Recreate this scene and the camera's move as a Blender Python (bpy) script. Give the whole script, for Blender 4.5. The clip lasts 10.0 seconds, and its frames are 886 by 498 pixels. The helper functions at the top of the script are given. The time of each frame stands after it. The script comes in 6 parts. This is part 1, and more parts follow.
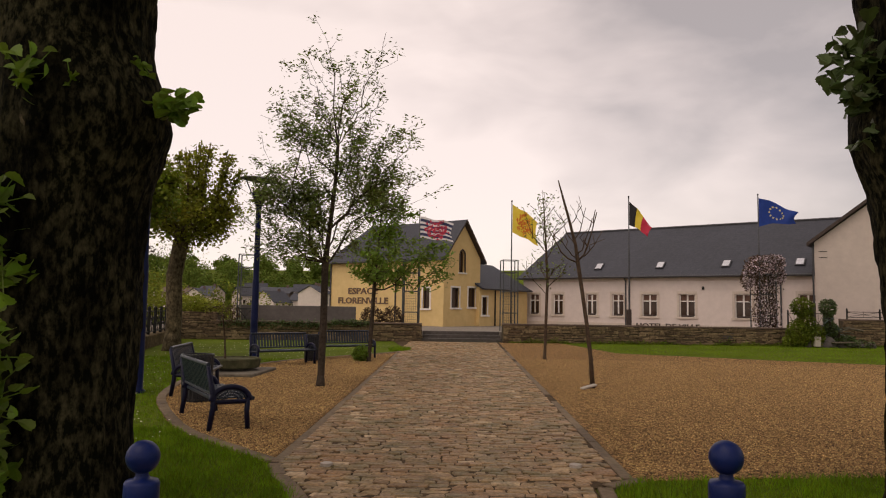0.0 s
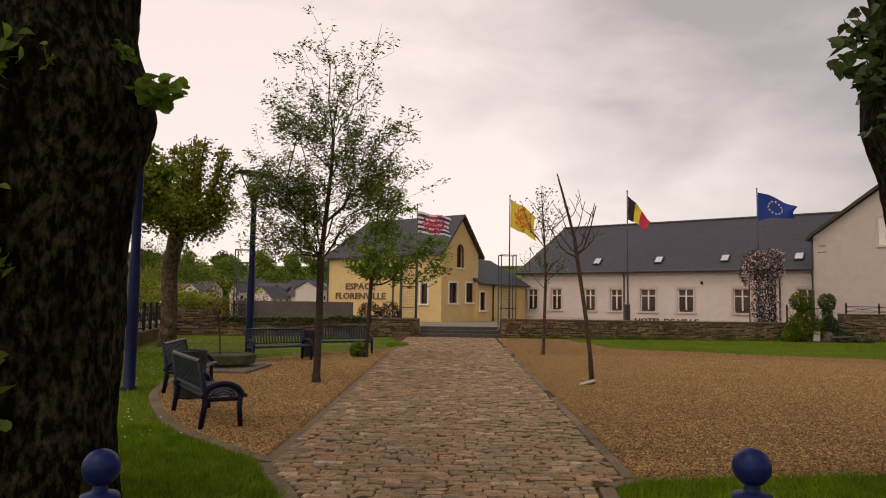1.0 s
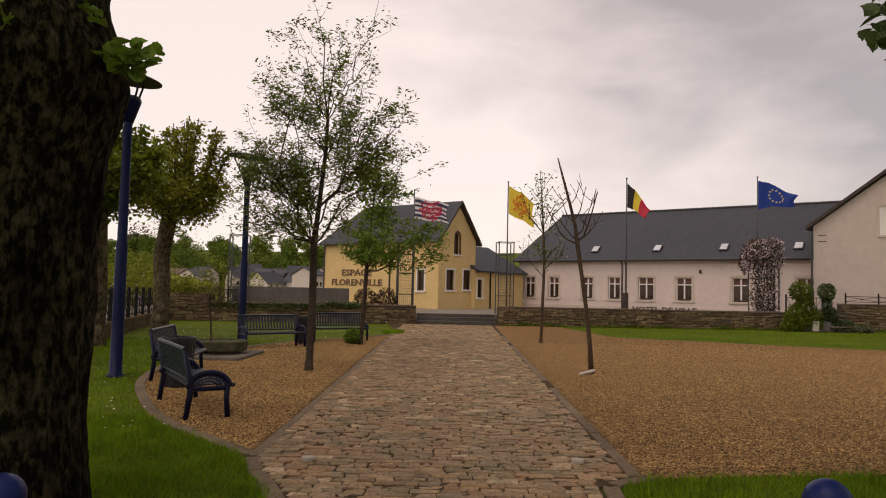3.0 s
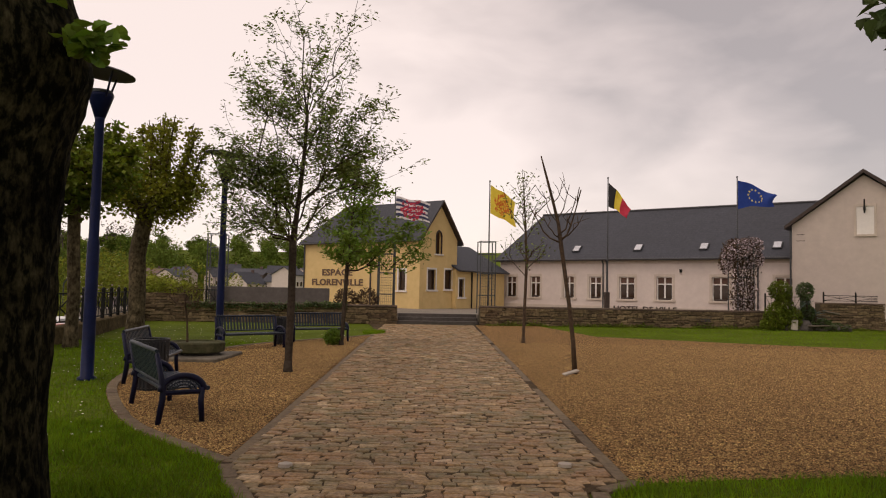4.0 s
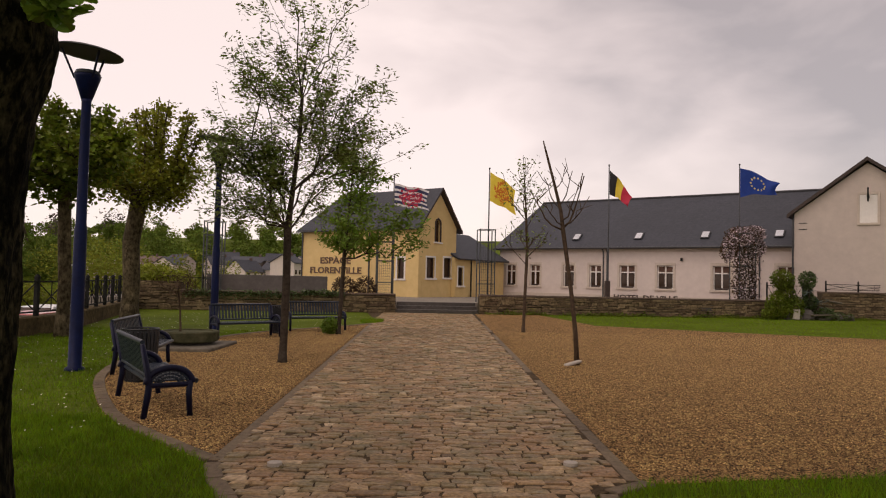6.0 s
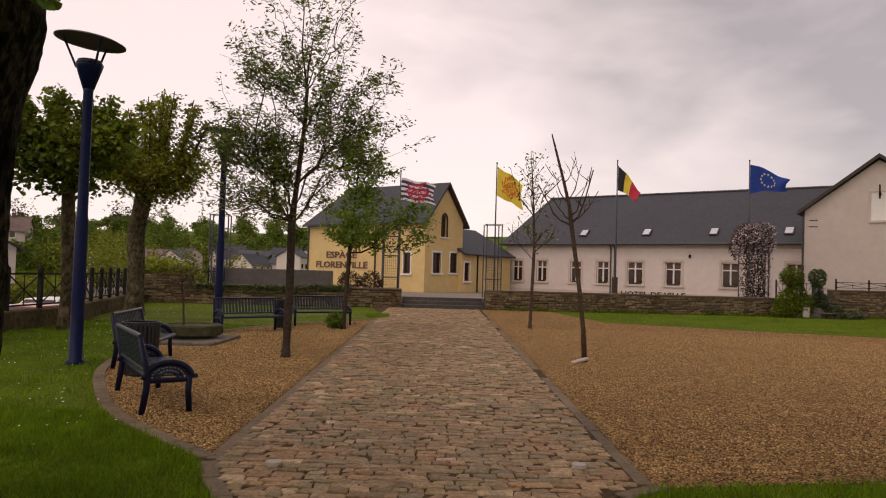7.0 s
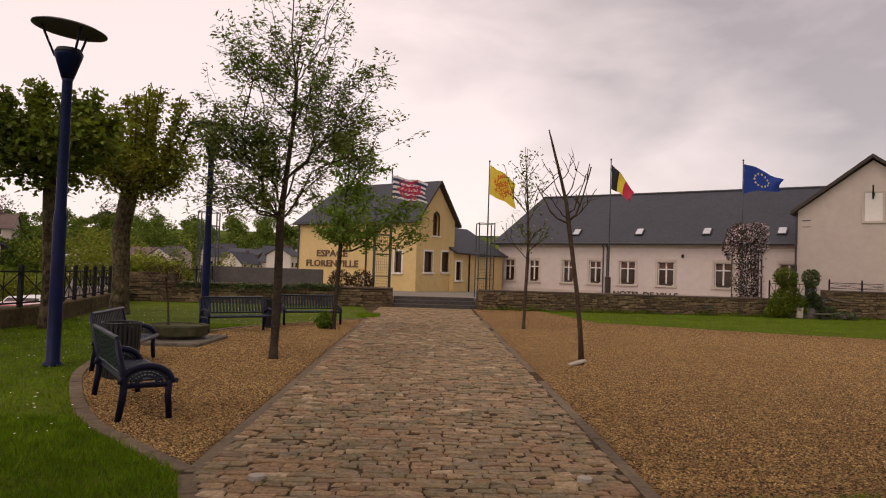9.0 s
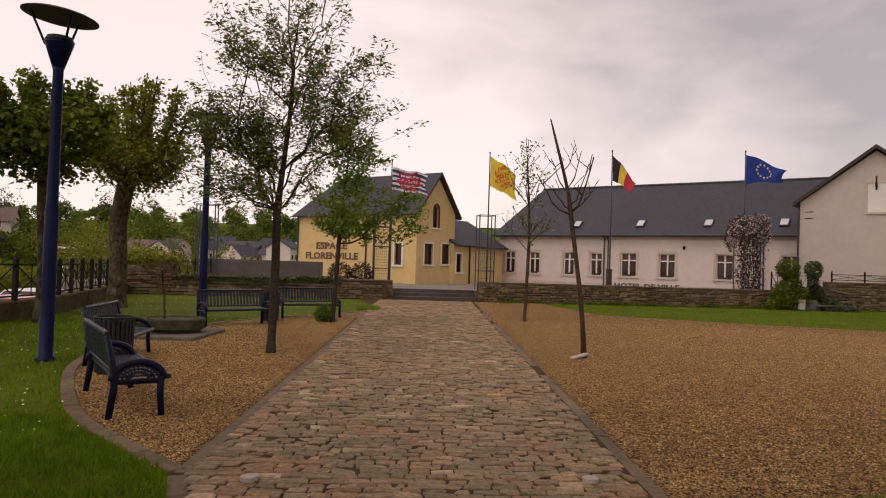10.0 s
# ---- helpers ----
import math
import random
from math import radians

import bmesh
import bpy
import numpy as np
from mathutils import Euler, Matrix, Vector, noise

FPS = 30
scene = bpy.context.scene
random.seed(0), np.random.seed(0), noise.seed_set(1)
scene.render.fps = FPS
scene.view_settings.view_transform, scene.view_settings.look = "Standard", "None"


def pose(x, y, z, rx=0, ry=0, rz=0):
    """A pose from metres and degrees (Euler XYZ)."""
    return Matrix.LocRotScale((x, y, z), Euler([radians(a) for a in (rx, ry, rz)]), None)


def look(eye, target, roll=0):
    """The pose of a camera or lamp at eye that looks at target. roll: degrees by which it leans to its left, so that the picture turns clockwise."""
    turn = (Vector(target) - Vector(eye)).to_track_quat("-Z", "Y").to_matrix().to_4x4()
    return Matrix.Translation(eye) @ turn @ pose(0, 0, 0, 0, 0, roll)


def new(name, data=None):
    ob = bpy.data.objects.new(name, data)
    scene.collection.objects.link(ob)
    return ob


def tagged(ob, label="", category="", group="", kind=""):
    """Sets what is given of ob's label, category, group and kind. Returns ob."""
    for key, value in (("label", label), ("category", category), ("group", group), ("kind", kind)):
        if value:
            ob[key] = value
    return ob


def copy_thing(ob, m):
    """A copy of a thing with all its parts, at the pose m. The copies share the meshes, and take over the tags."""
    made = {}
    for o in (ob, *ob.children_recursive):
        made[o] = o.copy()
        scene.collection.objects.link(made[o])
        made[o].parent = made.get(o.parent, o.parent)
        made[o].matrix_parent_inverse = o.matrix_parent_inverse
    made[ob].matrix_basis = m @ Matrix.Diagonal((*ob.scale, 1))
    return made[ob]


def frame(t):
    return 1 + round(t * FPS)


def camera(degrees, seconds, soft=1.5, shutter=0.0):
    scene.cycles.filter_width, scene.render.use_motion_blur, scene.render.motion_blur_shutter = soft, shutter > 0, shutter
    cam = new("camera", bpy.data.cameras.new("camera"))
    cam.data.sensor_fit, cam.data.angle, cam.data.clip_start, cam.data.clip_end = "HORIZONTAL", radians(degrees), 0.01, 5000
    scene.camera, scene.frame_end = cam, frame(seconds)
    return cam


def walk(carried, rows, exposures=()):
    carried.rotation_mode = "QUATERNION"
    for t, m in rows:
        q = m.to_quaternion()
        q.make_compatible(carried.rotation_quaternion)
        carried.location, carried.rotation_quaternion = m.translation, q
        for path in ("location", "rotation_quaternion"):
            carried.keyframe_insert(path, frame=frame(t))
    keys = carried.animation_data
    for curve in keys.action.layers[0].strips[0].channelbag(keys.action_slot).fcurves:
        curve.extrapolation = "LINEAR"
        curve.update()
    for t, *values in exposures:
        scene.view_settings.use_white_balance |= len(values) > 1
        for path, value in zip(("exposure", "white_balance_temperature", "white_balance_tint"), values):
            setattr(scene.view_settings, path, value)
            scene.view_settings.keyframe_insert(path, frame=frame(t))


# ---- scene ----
cam = camera(64.3, 10.0, soft=1.1)

PATH = [
    (0, (0.508, 0.425, 1.594), (0.44, 2.417, 1.764), 1.0),
    (0.5, (0.509, 0.517, 1.587), (0.448, 2.51, 1.744), 0.8),
    (1, (0.515, 0.633, 1.588), (0.453, 2.625, 1.745), 0.9),
    (1.5, (0.513, 0.747, 1.59), (0.451, 2.74, 1.749), 1.1),
    (2, (0.521, 0.836, 1.588), (0.459, 2.83, 1.725), 1.3),
    (3.5, (0.501, 1.128, 1.594), (0.465, 3.124, 1.714), 1.3),
    (4, (0.49, 1.243, 1.588), (0.49, 3.239, 1.709), 1.2),
    (4.5, (0.476, 1.315, 1.586), (0.486, 3.311, 1.705), 1.2),
    (5, (0.477, 1.41, 1.585), (0.487, 3.407, 1.694), 1.2),
    (5.5, (0.483, 1.52, 1.593), (0.492, 3.518, 1.692), 1.2),
    (7, (0.499, 1.83, 1.588), (0.484, 3.828, 1.662), 1.7),
    (7.5, (0.479, 1.95, 1.581), (0.462, 3.948, 1.656), 1.9),
    (8, (0.46, 2.053, 1.585), (0.446, 4.052, 1.66), 1.9),
    (8.5, (0.449, 2.148, 1.598), (0.459, 4.147, 1.674), 1.9),
    (9, (0.447, 2.231, 1.592), (0.458, 4.229, 1.664), 1.9),
    (9.5, (0.448, 2.333, 1.588), (0.458, 4.332, 1.65), 1.7),
    (10, (0.453, 2.453, 1.595), (0.464, 4.452, 1.645), 1.8),
]
walk(cam, [(t, look(e, g, r)) for t, e, g, r in PATH], exposures=((0, 0.13, 7450, 11.5), (4.5, 0.13, 7450, 11.5), (7, 0.15, 7350, 15), (10, 0.15, 7350, 15)))

# ---- world and light ----
def make_world():
    w = bpy.data.worlds.new("overcast_sky")
    scene.world = w
    w.use_nodes = True
    nt = w.node_tree
    nt.nodes.clear()
    N, Lk = nt.nodes.new, nt.links.new
    out, add = N("ShaderNodeOutputWorld"), N("ShaderNodeAddShader")
    b1, b2 = N("ShaderNodeBackground"), N("ShaderNodeBackground")
    sky = N("ShaderNodeTexSky")
    sky.sky_type, sky.sun_disc = "NISHITA", False
    sky.sun_elevation, sky.sun_rotation = radians(48), radians(SUN_TURN)
    Lk(sky.outputs[0], b1.inputs[0])
    b1.inputs[1].default_value = 0.02
    tc, sep = N("ShaderNodeTexCoord"), N("ShaderNodeSeparateXYZ")
    Lk(tc.outputs["Generated"], sep.inputs[0])
    mp = N("ShaderNodeMapping")
    mp.inputs["Location"].default_value = CLOUD_SHIFT
    mp.inputs["Scale"].default_value = (1.5, 1.5, 3.6)
    Lk(tc.outputs["Generated"], mp.inputs[0])
    n1, n2 = N("ShaderNodeTexNoise"), N("ShaderNodeTexNoise")
    for n, s, d in ((n1, 1.2, 4.0), (n2, 3.4, 5.0)):
        n.inputs["Scale"].default_value, n.inputs["Detail"].default_value = s, d
        n.inputs["Roughness"].default_value = 0.5
        n.inputs["Distortion"].default_value = 0.35
        Lk(mp.outputs[0], n.inputs["Vector"])
    # thinner cloud low down and to the west, heavier cloud to the east
    cap = N("ShaderNodeMath")
    cap.operation = "MINIMUM"
    Lk(sep.outputs[2], cap.inputs[0])
    cap.inputs[1].default_value = 0.35
    last = None
    for socket, k in ((n1.outputs[0], 0.72), (n2.outputs[0], 0.36), (sep.outputs[0], -0.44), (cap.outputs[0], -0.55)):
        m = N("ShaderNodeMath")
        m.operation = "MULTIPLY_ADD"
        Lk(socket, m.inputs[0])
        m.inputs[1].default_value = k
        if last is None:
            m.inputs[2].default_value = 0.318
        else:
            Lk(last, m.inputs[2])
        last = m.outputs[0]
    mix = m
    ramp = N("ShaderNodeValToRGB")
    els = ramp.color_ramp.elements
    els[0].position, els[0].color = 0.44, (0.36, 0.33, 0.35, 1)
    els[1].position, els[1].color = 0.80, (0.82, 0.735, 0.755, 1)
    e = els.new(0.64)
    e.color = (0.63, 0.565, 0.585, 1)
    Lk(mix.outputs[0], ramp.inputs[0])
    Lk(ramp.outputs[0], b2.inputs[0])
    b2.inputs[1].default_value = CLOUD_LIGHT
    Lk(b1.outputs[0], add.inputs[0])
    Lk(b2.outputs[0], add.inputs[1])
    Lk(add.outputs[0], out.inputs[0])


SUN_TURN = 200.0
CLOUD_SHIFT = (3.1, 0.4, 0.0)
CLOUD_LIGHT = 0.98
make_world()
sun = new("sun", bpy.data.lights.new("sun", "SUN"))
sun.data.energy, sun.data.angle, sun.data.color = 0.5, radians(40), (1.0, 0.92, 0.84)
sun.matrix_world = look((-14, -18, 40), (0, 0, 0))


# ---- materials ----
def mat(name, dark, light, scale=6.0, rough=0.8, bump=0.3, bump_scale=60.0, big=0.7, stain=0.25, metal=0.0, vary=0.0, island=0.0,
        leaf=0.0, spec=0.5, ripple=0.0, voronoi=0.0, coat=0.0, lo=0.28, hi=0.74, stretch=1.0):
    m = bpy.data.materials.new(name)
    m.use_nodes = True
    nt = m.node_tree
    nt.nodes.clear()
    N, Lk = nt.nodes.new, nt.links.new
    out, bs = N("ShaderNodeOutputMaterial"), N("ShaderNodeBsdfPrincipled")
    geo = N("ShaderNodeNewGeometry")
    bs.inputs["Roughness"].default_value, bs.inputs["Metallic"].default_value = rough, metal
    bs.inputs["Specular IOR Level"].default_value = spec
    if coat:
        bs.inputs["Coat Weight"].default_value, bs.inputs["Coat Roughness"].default_value = coat, 0.25
    n1, n2 = N("ShaderNodeTexNoise"), N("ShaderNodeTexNoise")
    n1.inputs["Scale"].default_value, n1.inputs["Detail"].default_value = scale, 6
    n2.inputs["Scale"].default_value, n2.inputs["Detail"].default_value = big, 4
    grain = N("ShaderNodeMapping")
    grain.inputs["Scale"].default_value = (1.0, 1.0, stretch)
    Lk(geo.outputs["Position"], grain.inputs[0])
    for n in (n1, n2):
        n.inputs["Roughness"].default_value = 0.65
        Lk(grain.outputs[0], n.inputs["Vector"])
    src = n1.outputs[0]
    if voronoi:
        v = N("ShaderNodeTexVoronoi")
        v.inputs["Scale"].default_value = voronoi
        Lk(geo.outputs["Position"], v.inputs["Vector"])
        sepc = N("ShaderNodeSeparateColor")
        Lk(v.outputs["Color"], sepc.inputs[0])
        mx = N("ShaderNodeMath")
        mx.operation = "MULTIPLY_ADD"
        mx.inputs[1].default_value = 0.6
        Lk(sepc.outputs[0], mx.inputs[0])
        half = N("ShaderNodeMath")
        half.operation = "MULTIPLY"
        half.inputs[1].default_value = 0.4
        Lk(n1.outputs[0], half.inputs[0])
        Lk(half.outputs[0], mx.inputs[2])
        src = mx.outputs[0]
    rp = N("ShaderNodeValToRGB")
    rp.color_ramp.elements[0].position, rp.color_ramp.elements[1].position = lo, hi
    rp.color_ramp.elements[0].color, rp.color_ramp.elements[1].color = (*dark, 1), (*light, 1)
    Lk(src, rp.inputs[0])
    hsv = N("ShaderNodeHueSaturation")
    Lk(rp.outputs[0], hsv.inputs["Color"])
    val = N("ShaderNodeMapRange")
    val.inputs[1].default_value, val.inputs[2].default_value = 0.3, 0.7
    val.inputs[3].default_value, val.inputs[4].default_value = 1 - stain, 1 + stain
    Lk(n2.outputs[0], val.inputs[0])
    last = val.outputs[0]
    for amount, socket in ((vary, "object"), (island, "island")):
        if amount:
            r = N("ShaderNodeObjectInfo").outputs["Random"] if socket == "object" else geo.outputs["Random Per Island"]
            mr = N("ShaderNodeMapRange")
            mr.inputs[3].default_value, mr.inputs[4].default_value = 1 - amount, 1 + amount
            Lk(r, mr.inputs[0])
            mul = N("ShaderNodeMath")
            mul.operation = "MULTIPLY"
            Lk(last, mul.inputs[0])
            Lk(mr.outputs[0], mul.inputs[1])
            last = mul.outputs[0]
            hr = N("ShaderNodeMapRange")
            hr.inputs[3].default_value, hr.inputs[4].default_value = 0.5 - amount * (0.06 if leaf else 0.022), 0.5 + amount * (0.06 if leaf else 0.022)
            Lk(r, hr.inputs[0])
            Lk(hr.outputs[0], hsv.inputs["Hue"])
    Lk(last, hsv.inputs["Value"])
    Lk(hsv.outputs[0], bs.inputs["Base Color"])
    if bump:
        n3 = N("ShaderNodeTexNoise")
        n3.inputs["Scale"].default_value, n3.inputs["Detail"].default_value = bump_scale, 5
        Lk(grain.outputs[0], n3.inputs["Vector"])
        bp = N("ShaderNodeBump")
        bp.inputs["Strength"].default_value, bp.inputs["Distance"].default_value = bump, 0.02
        h = n3.outputs[0]
        if voronoi:
            h2 = N("ShaderNodeMath")
            h2.operation = "MULTIPLY_ADD"
            h2.inputs[1].default_value = -1.2
            Lk(v.outputs["Distance"], h2.inputs[0])
            Lk(n3.outputs[0], h2.inputs[2])
            h = h2.outputs[0]
        if ripple:
            wv = N("ShaderNodeTexWave")
            wv.bands_direction, wv.wave_profile = "Z", "SAW"
            wv.inputs["Scale"].default_value, wv.inputs["Distortion"].default_value = ripple, 0.4
            Lk(geo.outputs["Position"], wv.inputs["Vector"])
            h2 = N("ShaderNodeMath")
            h2.operation = "MULTIPLY_ADD"
            h2.inputs[1].default_value = 1.0
            Lk(wv.outputs[0], h2.inputs[0])
            Lk(n3.outputs[0], h2.inputs[2])
            h = h2.outputs[0]
        Lk(h, bp.inputs["Height"])
        Lk(bp.outputs[0], bs.inputs["Normal"])
    if leaf:
        tr, ms = N("ShaderNodeBsdfTranslucent"), N("ShaderNodeMixShader")
        Lk(hsv.outputs[0], tr.inputs[0])
        ms.inputs[0].default_value = leaf
        Lk(bs.outputs[0], ms.inputs[1])
        Lk(tr.outputs[0], ms.inputs[2])
        Lk(ms.outputs[0], out.inputs[0])
    else:
        Lk(bs.outputs[0], out.inputs[0])
    return m


LAWN = mat("lawn", (0.050, 0.078, 0.005), (0.135, 0.175, 0.012), 9, 0.95, 0.9, 90, 0.35, 0.3, spec=0.1)
BLADE = mat("grass_blades", (0.086, 0.155, 0.004), (0.210, 0.320, 0.012), 5, 0.7, 0, island=0.35, leaf=0.3, spec=0.2)
GRAVEL = mat("gravel", (0.046, 0.025, 0.010), (0.60, 0.348, 0.138), 90, 0.95, 1.0, 160, 9.0, 0.40, spec=0.15, voronoi=70, lo=0.34, hi=0.70)
PEBBLE = mat("gravel_pebble", (0.100, 0.056, 0.023), (0.70, 0.445, 0.190), 60, 0.9, 0, island=0.68, spec=0.2)


def cobble_mat(name, joined):
    """Worn setts of mixed stone: red-brown, tan, grey and a few pale ones, mossy in patches."""
    m = bpy.data.materials.new(name)
    m.use_nodes = True
    nt = m.node_tree
    nt.nodes.clear()
    N, Lk = nt.nodes.new, nt.links.new
    out, bs, geo = N("ShaderNodeOutputMaterial"), N("ShaderNodeBsdfPrincipled"), N("ShaderNodeNewGeometry")
    pick = geo.outputs["Random Per Island"] if joined else N("ShaderNodeObjectInfo").outputs["Random"]
    kinds = N("ShaderNodeValToRGB")
    els = kinds.color_ramp.elements
    els[0].position, els[0].color = 0.0, (0.140, 0.084, 0.040, 1)
    els[1].position, els[1].color = 1.0, (0.500, 0.370, 0.225, 1)
    for p, c in ((0.22, (0.250, 0.152, 0.073)), (0.42, (0.210, 0.155, 0.079)), (0.60, (0.330, 0.212, 0.100)), (0.78, (0.250, 0.168, 0.091)), (0.93, (0.375, 0.250, 0.130))):
        els.new(p).color = (*c, 1)
    Lk(pick, kinds.inputs[0])

    def noisy(scale, detail, lo, hi, a, b):
        n, r = N("ShaderNodeTexNoise"), N("ShaderNodeMapRange")
        n.inputs["Scale"].default_value, n.inputs["Detail"].default_value = scale, detail
        Lk(geo.outputs["Position"], n.inputs["Vector"])
        for i, v in enumerate((lo, hi, a, b)):
            r.inputs[i + 1].default_value = v
        Lk(n.outputs[0], r.inputs[0])
        return r.outputs[0], n.outputs[0]

    def mixed(fac, one, two, mode="MIX"):
        x = N("ShaderNodeMix")
        x.data_type, x.blend_type = "RGBA", mode
        if isinstance(fac, float):
            x.inputs["Factor"].default_value = fac
        else:
            Lk(fac, x.inputs["Factor"])
        Lk(one, x.inputs["A"])
        if isinstance(two, tuple):
            x.inputs["B"].default_value = (*two, 1)
        else:
            Lk(two, x.inputs["B"])
        return x.outputs["Result"]

    moss, _ = noisy(2.6, 6, 0.47, 0.64, 0.0, 0.7)
    rust, _ = noisy(1.7, 5, 0.48, 0.66, 0.0, 0.6)
    c = mixed(moss, kinds.outputs[0], (0.130, 0.114, 0.052))
    c = mixed(rust, c, (0.310, 0.168, 0.078))
    grain, raw = noisy(30.0, 7, 0.30, 0.70, 0.62, 1.42)
    hsv = N("ShaderNodeHueSaturation")
    Lk(grain, hsv.inputs["Value"])
    Lk(c, hsv.inputs["Color"])
    Lk(hsv.outputs[0], bs.inputs["Base Color"])
    gloss, _ = noisy(9.0, 4, 0.3, 0.7, 0.48, 0.78)
    Lk(gloss, bs.inputs["Roughness"])
    bs.inputs["Specular IOR Level"].default_value = 0.35
    bp = N("ShaderNodeBump")
    bp.inputs["Strength"].default_value, bp.inputs["Distance"].default_value = 0.8, 0.015
    _, dents = noisy(24.0, 6, 0, 1, 0, 1)
    Lk(dents, bp.inputs["Height"])
    Lk(bp.outputs[0], bs.inputs["Normal"])
    Lk(bs.outputs[0], out.inputs[0])
    return m


COBBLE = cobble_mat("cobble_stone", False)
COBBLE_FAR = cobble_mat("cobble_stone_joined", True)
JOINT = mat("earth_joint", (0.042, 0.029, 0.016), (0.11, 0.074, 0.042), 25, 0.95, 0.6, 120, 1.2, 0.35, spec=0.1)
KERB = mat("kerb_concrete", (0.105, 0.074, 0.043), (0.235, 0.168, 0.102), 18, 0.9, 0.4, 120, 0.8, 0.2, vary=0.12)
STONE = mat("wall_stone", (0.078, 0.054, 0.030), (0.235, 0.170, 0.098), 9, 0.9, 0.7, 45, 0.9, 0.3, vary=0.38, spec=0.2)
STONE_FAR = mat("wall_stone_joined", (0.078, 0.054, 0.030), (0.235, 0.170, 0.098), 9, 0.9, 0.7, 45, 0.9, 0.3, island=0.38, spec=0.2)
MORTAR = mat("wall_mortar", (0.055, 0.044, 0.028), (0.115, 0.092, 0.060), 12, 0.95, 0.6, 60, 0.8, 0.3, spec=0.1)
COPING = mat("coping_stone", (0.075, 0.050, 0.036), (0.165, 0.115, 0.085), 10, 0.85, 0.4, 60, 0.7, 0.25, vary=0.15)
STEP = mat("step_bluestone", (0.045, 0.036, 0.031), (0.095, 0.080, 0.068), 8, 0.7, 0.3, 60, 0.8, 0.25)
YELLOW = mat("yellow_render", (0.66, 0.47, 0.20), (0.74, 0.54, 0.25), 3, 0.9, 0.2, 90, 0.25, 0.07)
WHITE = mat("cream_render", (0.63, 0.535, 0.485), (0.71, 0.61, 0.555), 3, 0.9, 0.15, 90, 0.22, 0.06)
CREAM = mat("beige_render", (0.50, 0.42, 0.37), (0.58, 0.49, 0.43), 2.5, 0.9, 0.12, 90, 0.22, 0.05)
SURROUND = mat("stone_surround", (0.52, 0.43, 0.36), (0.62, 0.53, 0.45), 8, 0.85, 0.2, 80, 0.6, 0.1)
TRIM = mat("white_trim", (0.76, 0.71, 0.66), (0.84, 0.79, 0.74), 8, 0.5, 0.05, 80, 0.6, 0.05)
SLATE = mat("roof_slate", (0.026, 0.028, 0.037), (0.050, 0.052, 0.066), 5, 0.68, 0.5, 30, 0.3, 0.14, ripple=2.2)
ZINC = mat("dark_zinc", (0.045, 0.045, 0.05), (0.085, 0.085, 0.09), 6, 0.5, 0.1, 60, 0.6, 0.1, metal=0.4)
WOOD_DARK = mat("dark_stained_wood", (0.025, 0.014, 0.010), (0.06, 0.036, 0.026), 12, 0.6, 0.2, 80, 0.8, 0.15)
BLUE = mat("blue_paint", (0.0024, 0.0072, 0.050), (0.005, 0.016, 0.095), 7, 0.36, 0.08, 90, 1.2, 0.2, spec=0.18)
POLE_BLUE = mat("lamp_blue_paint", (0.0020, 0.0050, 0.034), (0.0042, 0.011, 0.064), 7, 0.4, 0.08, 90, 1.2, 0.25, spec=0.18)
NAVY = mat("dark_blue_paint", (0.0035, 0.0040, 0.017), (0.0085, 0.0095, 0.038), 9, 0.4, 0.08, 90, 1.5, 0.2, spec=0.22)
SLAT_GREEN = mat("weathered_slat_paint", (0.006, 0.011, 0.022), (0.020, 0.032, 0.054), 9, 0.34, 0.1, 90, 1.5, 0.2, vary=0.1, spec=0.4)
BIN_GREY = mat("bin_black", (0.008, 0.009, 0.012), (0.022, 0.023, 0.028), 9, 0.45, 0.1, 90, 1.5, 0.2)
IRON = mat("dark_iron", (0.009, 0.009, 0.008), (0.026, 0.025, 0.022), 9, 0.75, 0.15, 90, 1.5, 0.2, spec=0.2)
STEEL = mat("galvanised_steel", (0.055, 0.06, 0.062), (0.11, 0.12, 0.12), 9, 0.45, 0.1, 80, 1.2, 0.15, metal=0.6)
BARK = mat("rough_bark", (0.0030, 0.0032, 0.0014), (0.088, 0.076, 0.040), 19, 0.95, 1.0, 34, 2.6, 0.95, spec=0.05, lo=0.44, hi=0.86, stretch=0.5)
BARK_THIN = mat("smooth_bark", (0.030, 0.022, 0.016), (0.085, 0.065, 0.048), 14, 0.9, 0.5, 50, 1.5, 0.3, spec=0.15)
BARK_PLANE = mat("mottled_bark", (0.028, 0.021, 0.011), (0.195, 0.155, 0.090), 11, 0.9, 1.0, 22, 2.2, 0.5, spec=0.12, lo=0.36, hi=0.80, stretch=0.6)
TWIG = mat("bare_twig", (0.040, 0.028, 0.020), (0.120, 0.080, 0.052), 14, 0.9, 0.3, 50, 1.5, 0.2, spec=0.15)
LEAF_ROWAN = mat("rowan_leaf", (0.080, 0.112, 0.016), (0.220, 0.270, 0.050), 1.1, 0.55, 0, island=0.5, leaf=0.28)
LEAF_LIME = mat("lime_leaf", (0.105, 0.122, 0.010), (0.290, 0.280, 0.028), 1.0, 0.6, 0, island=0.4, leaf=0.55, spec=0.3)
LEAF_YOUNG = mat("young_leaf", (0.092, 0.165, 0.012), (0.225, 0.330, 0.038), 3, 0.55, 0, island=0.3, leaf=0.45)
LEAF_DARK = mat("dark_lime_leaf", (0.058, 0.094, 0.008), (0.205, 0.245, 0.022), 0.9, 0.6, 0, island=0.4, leaf=0.4, spec=0.3)
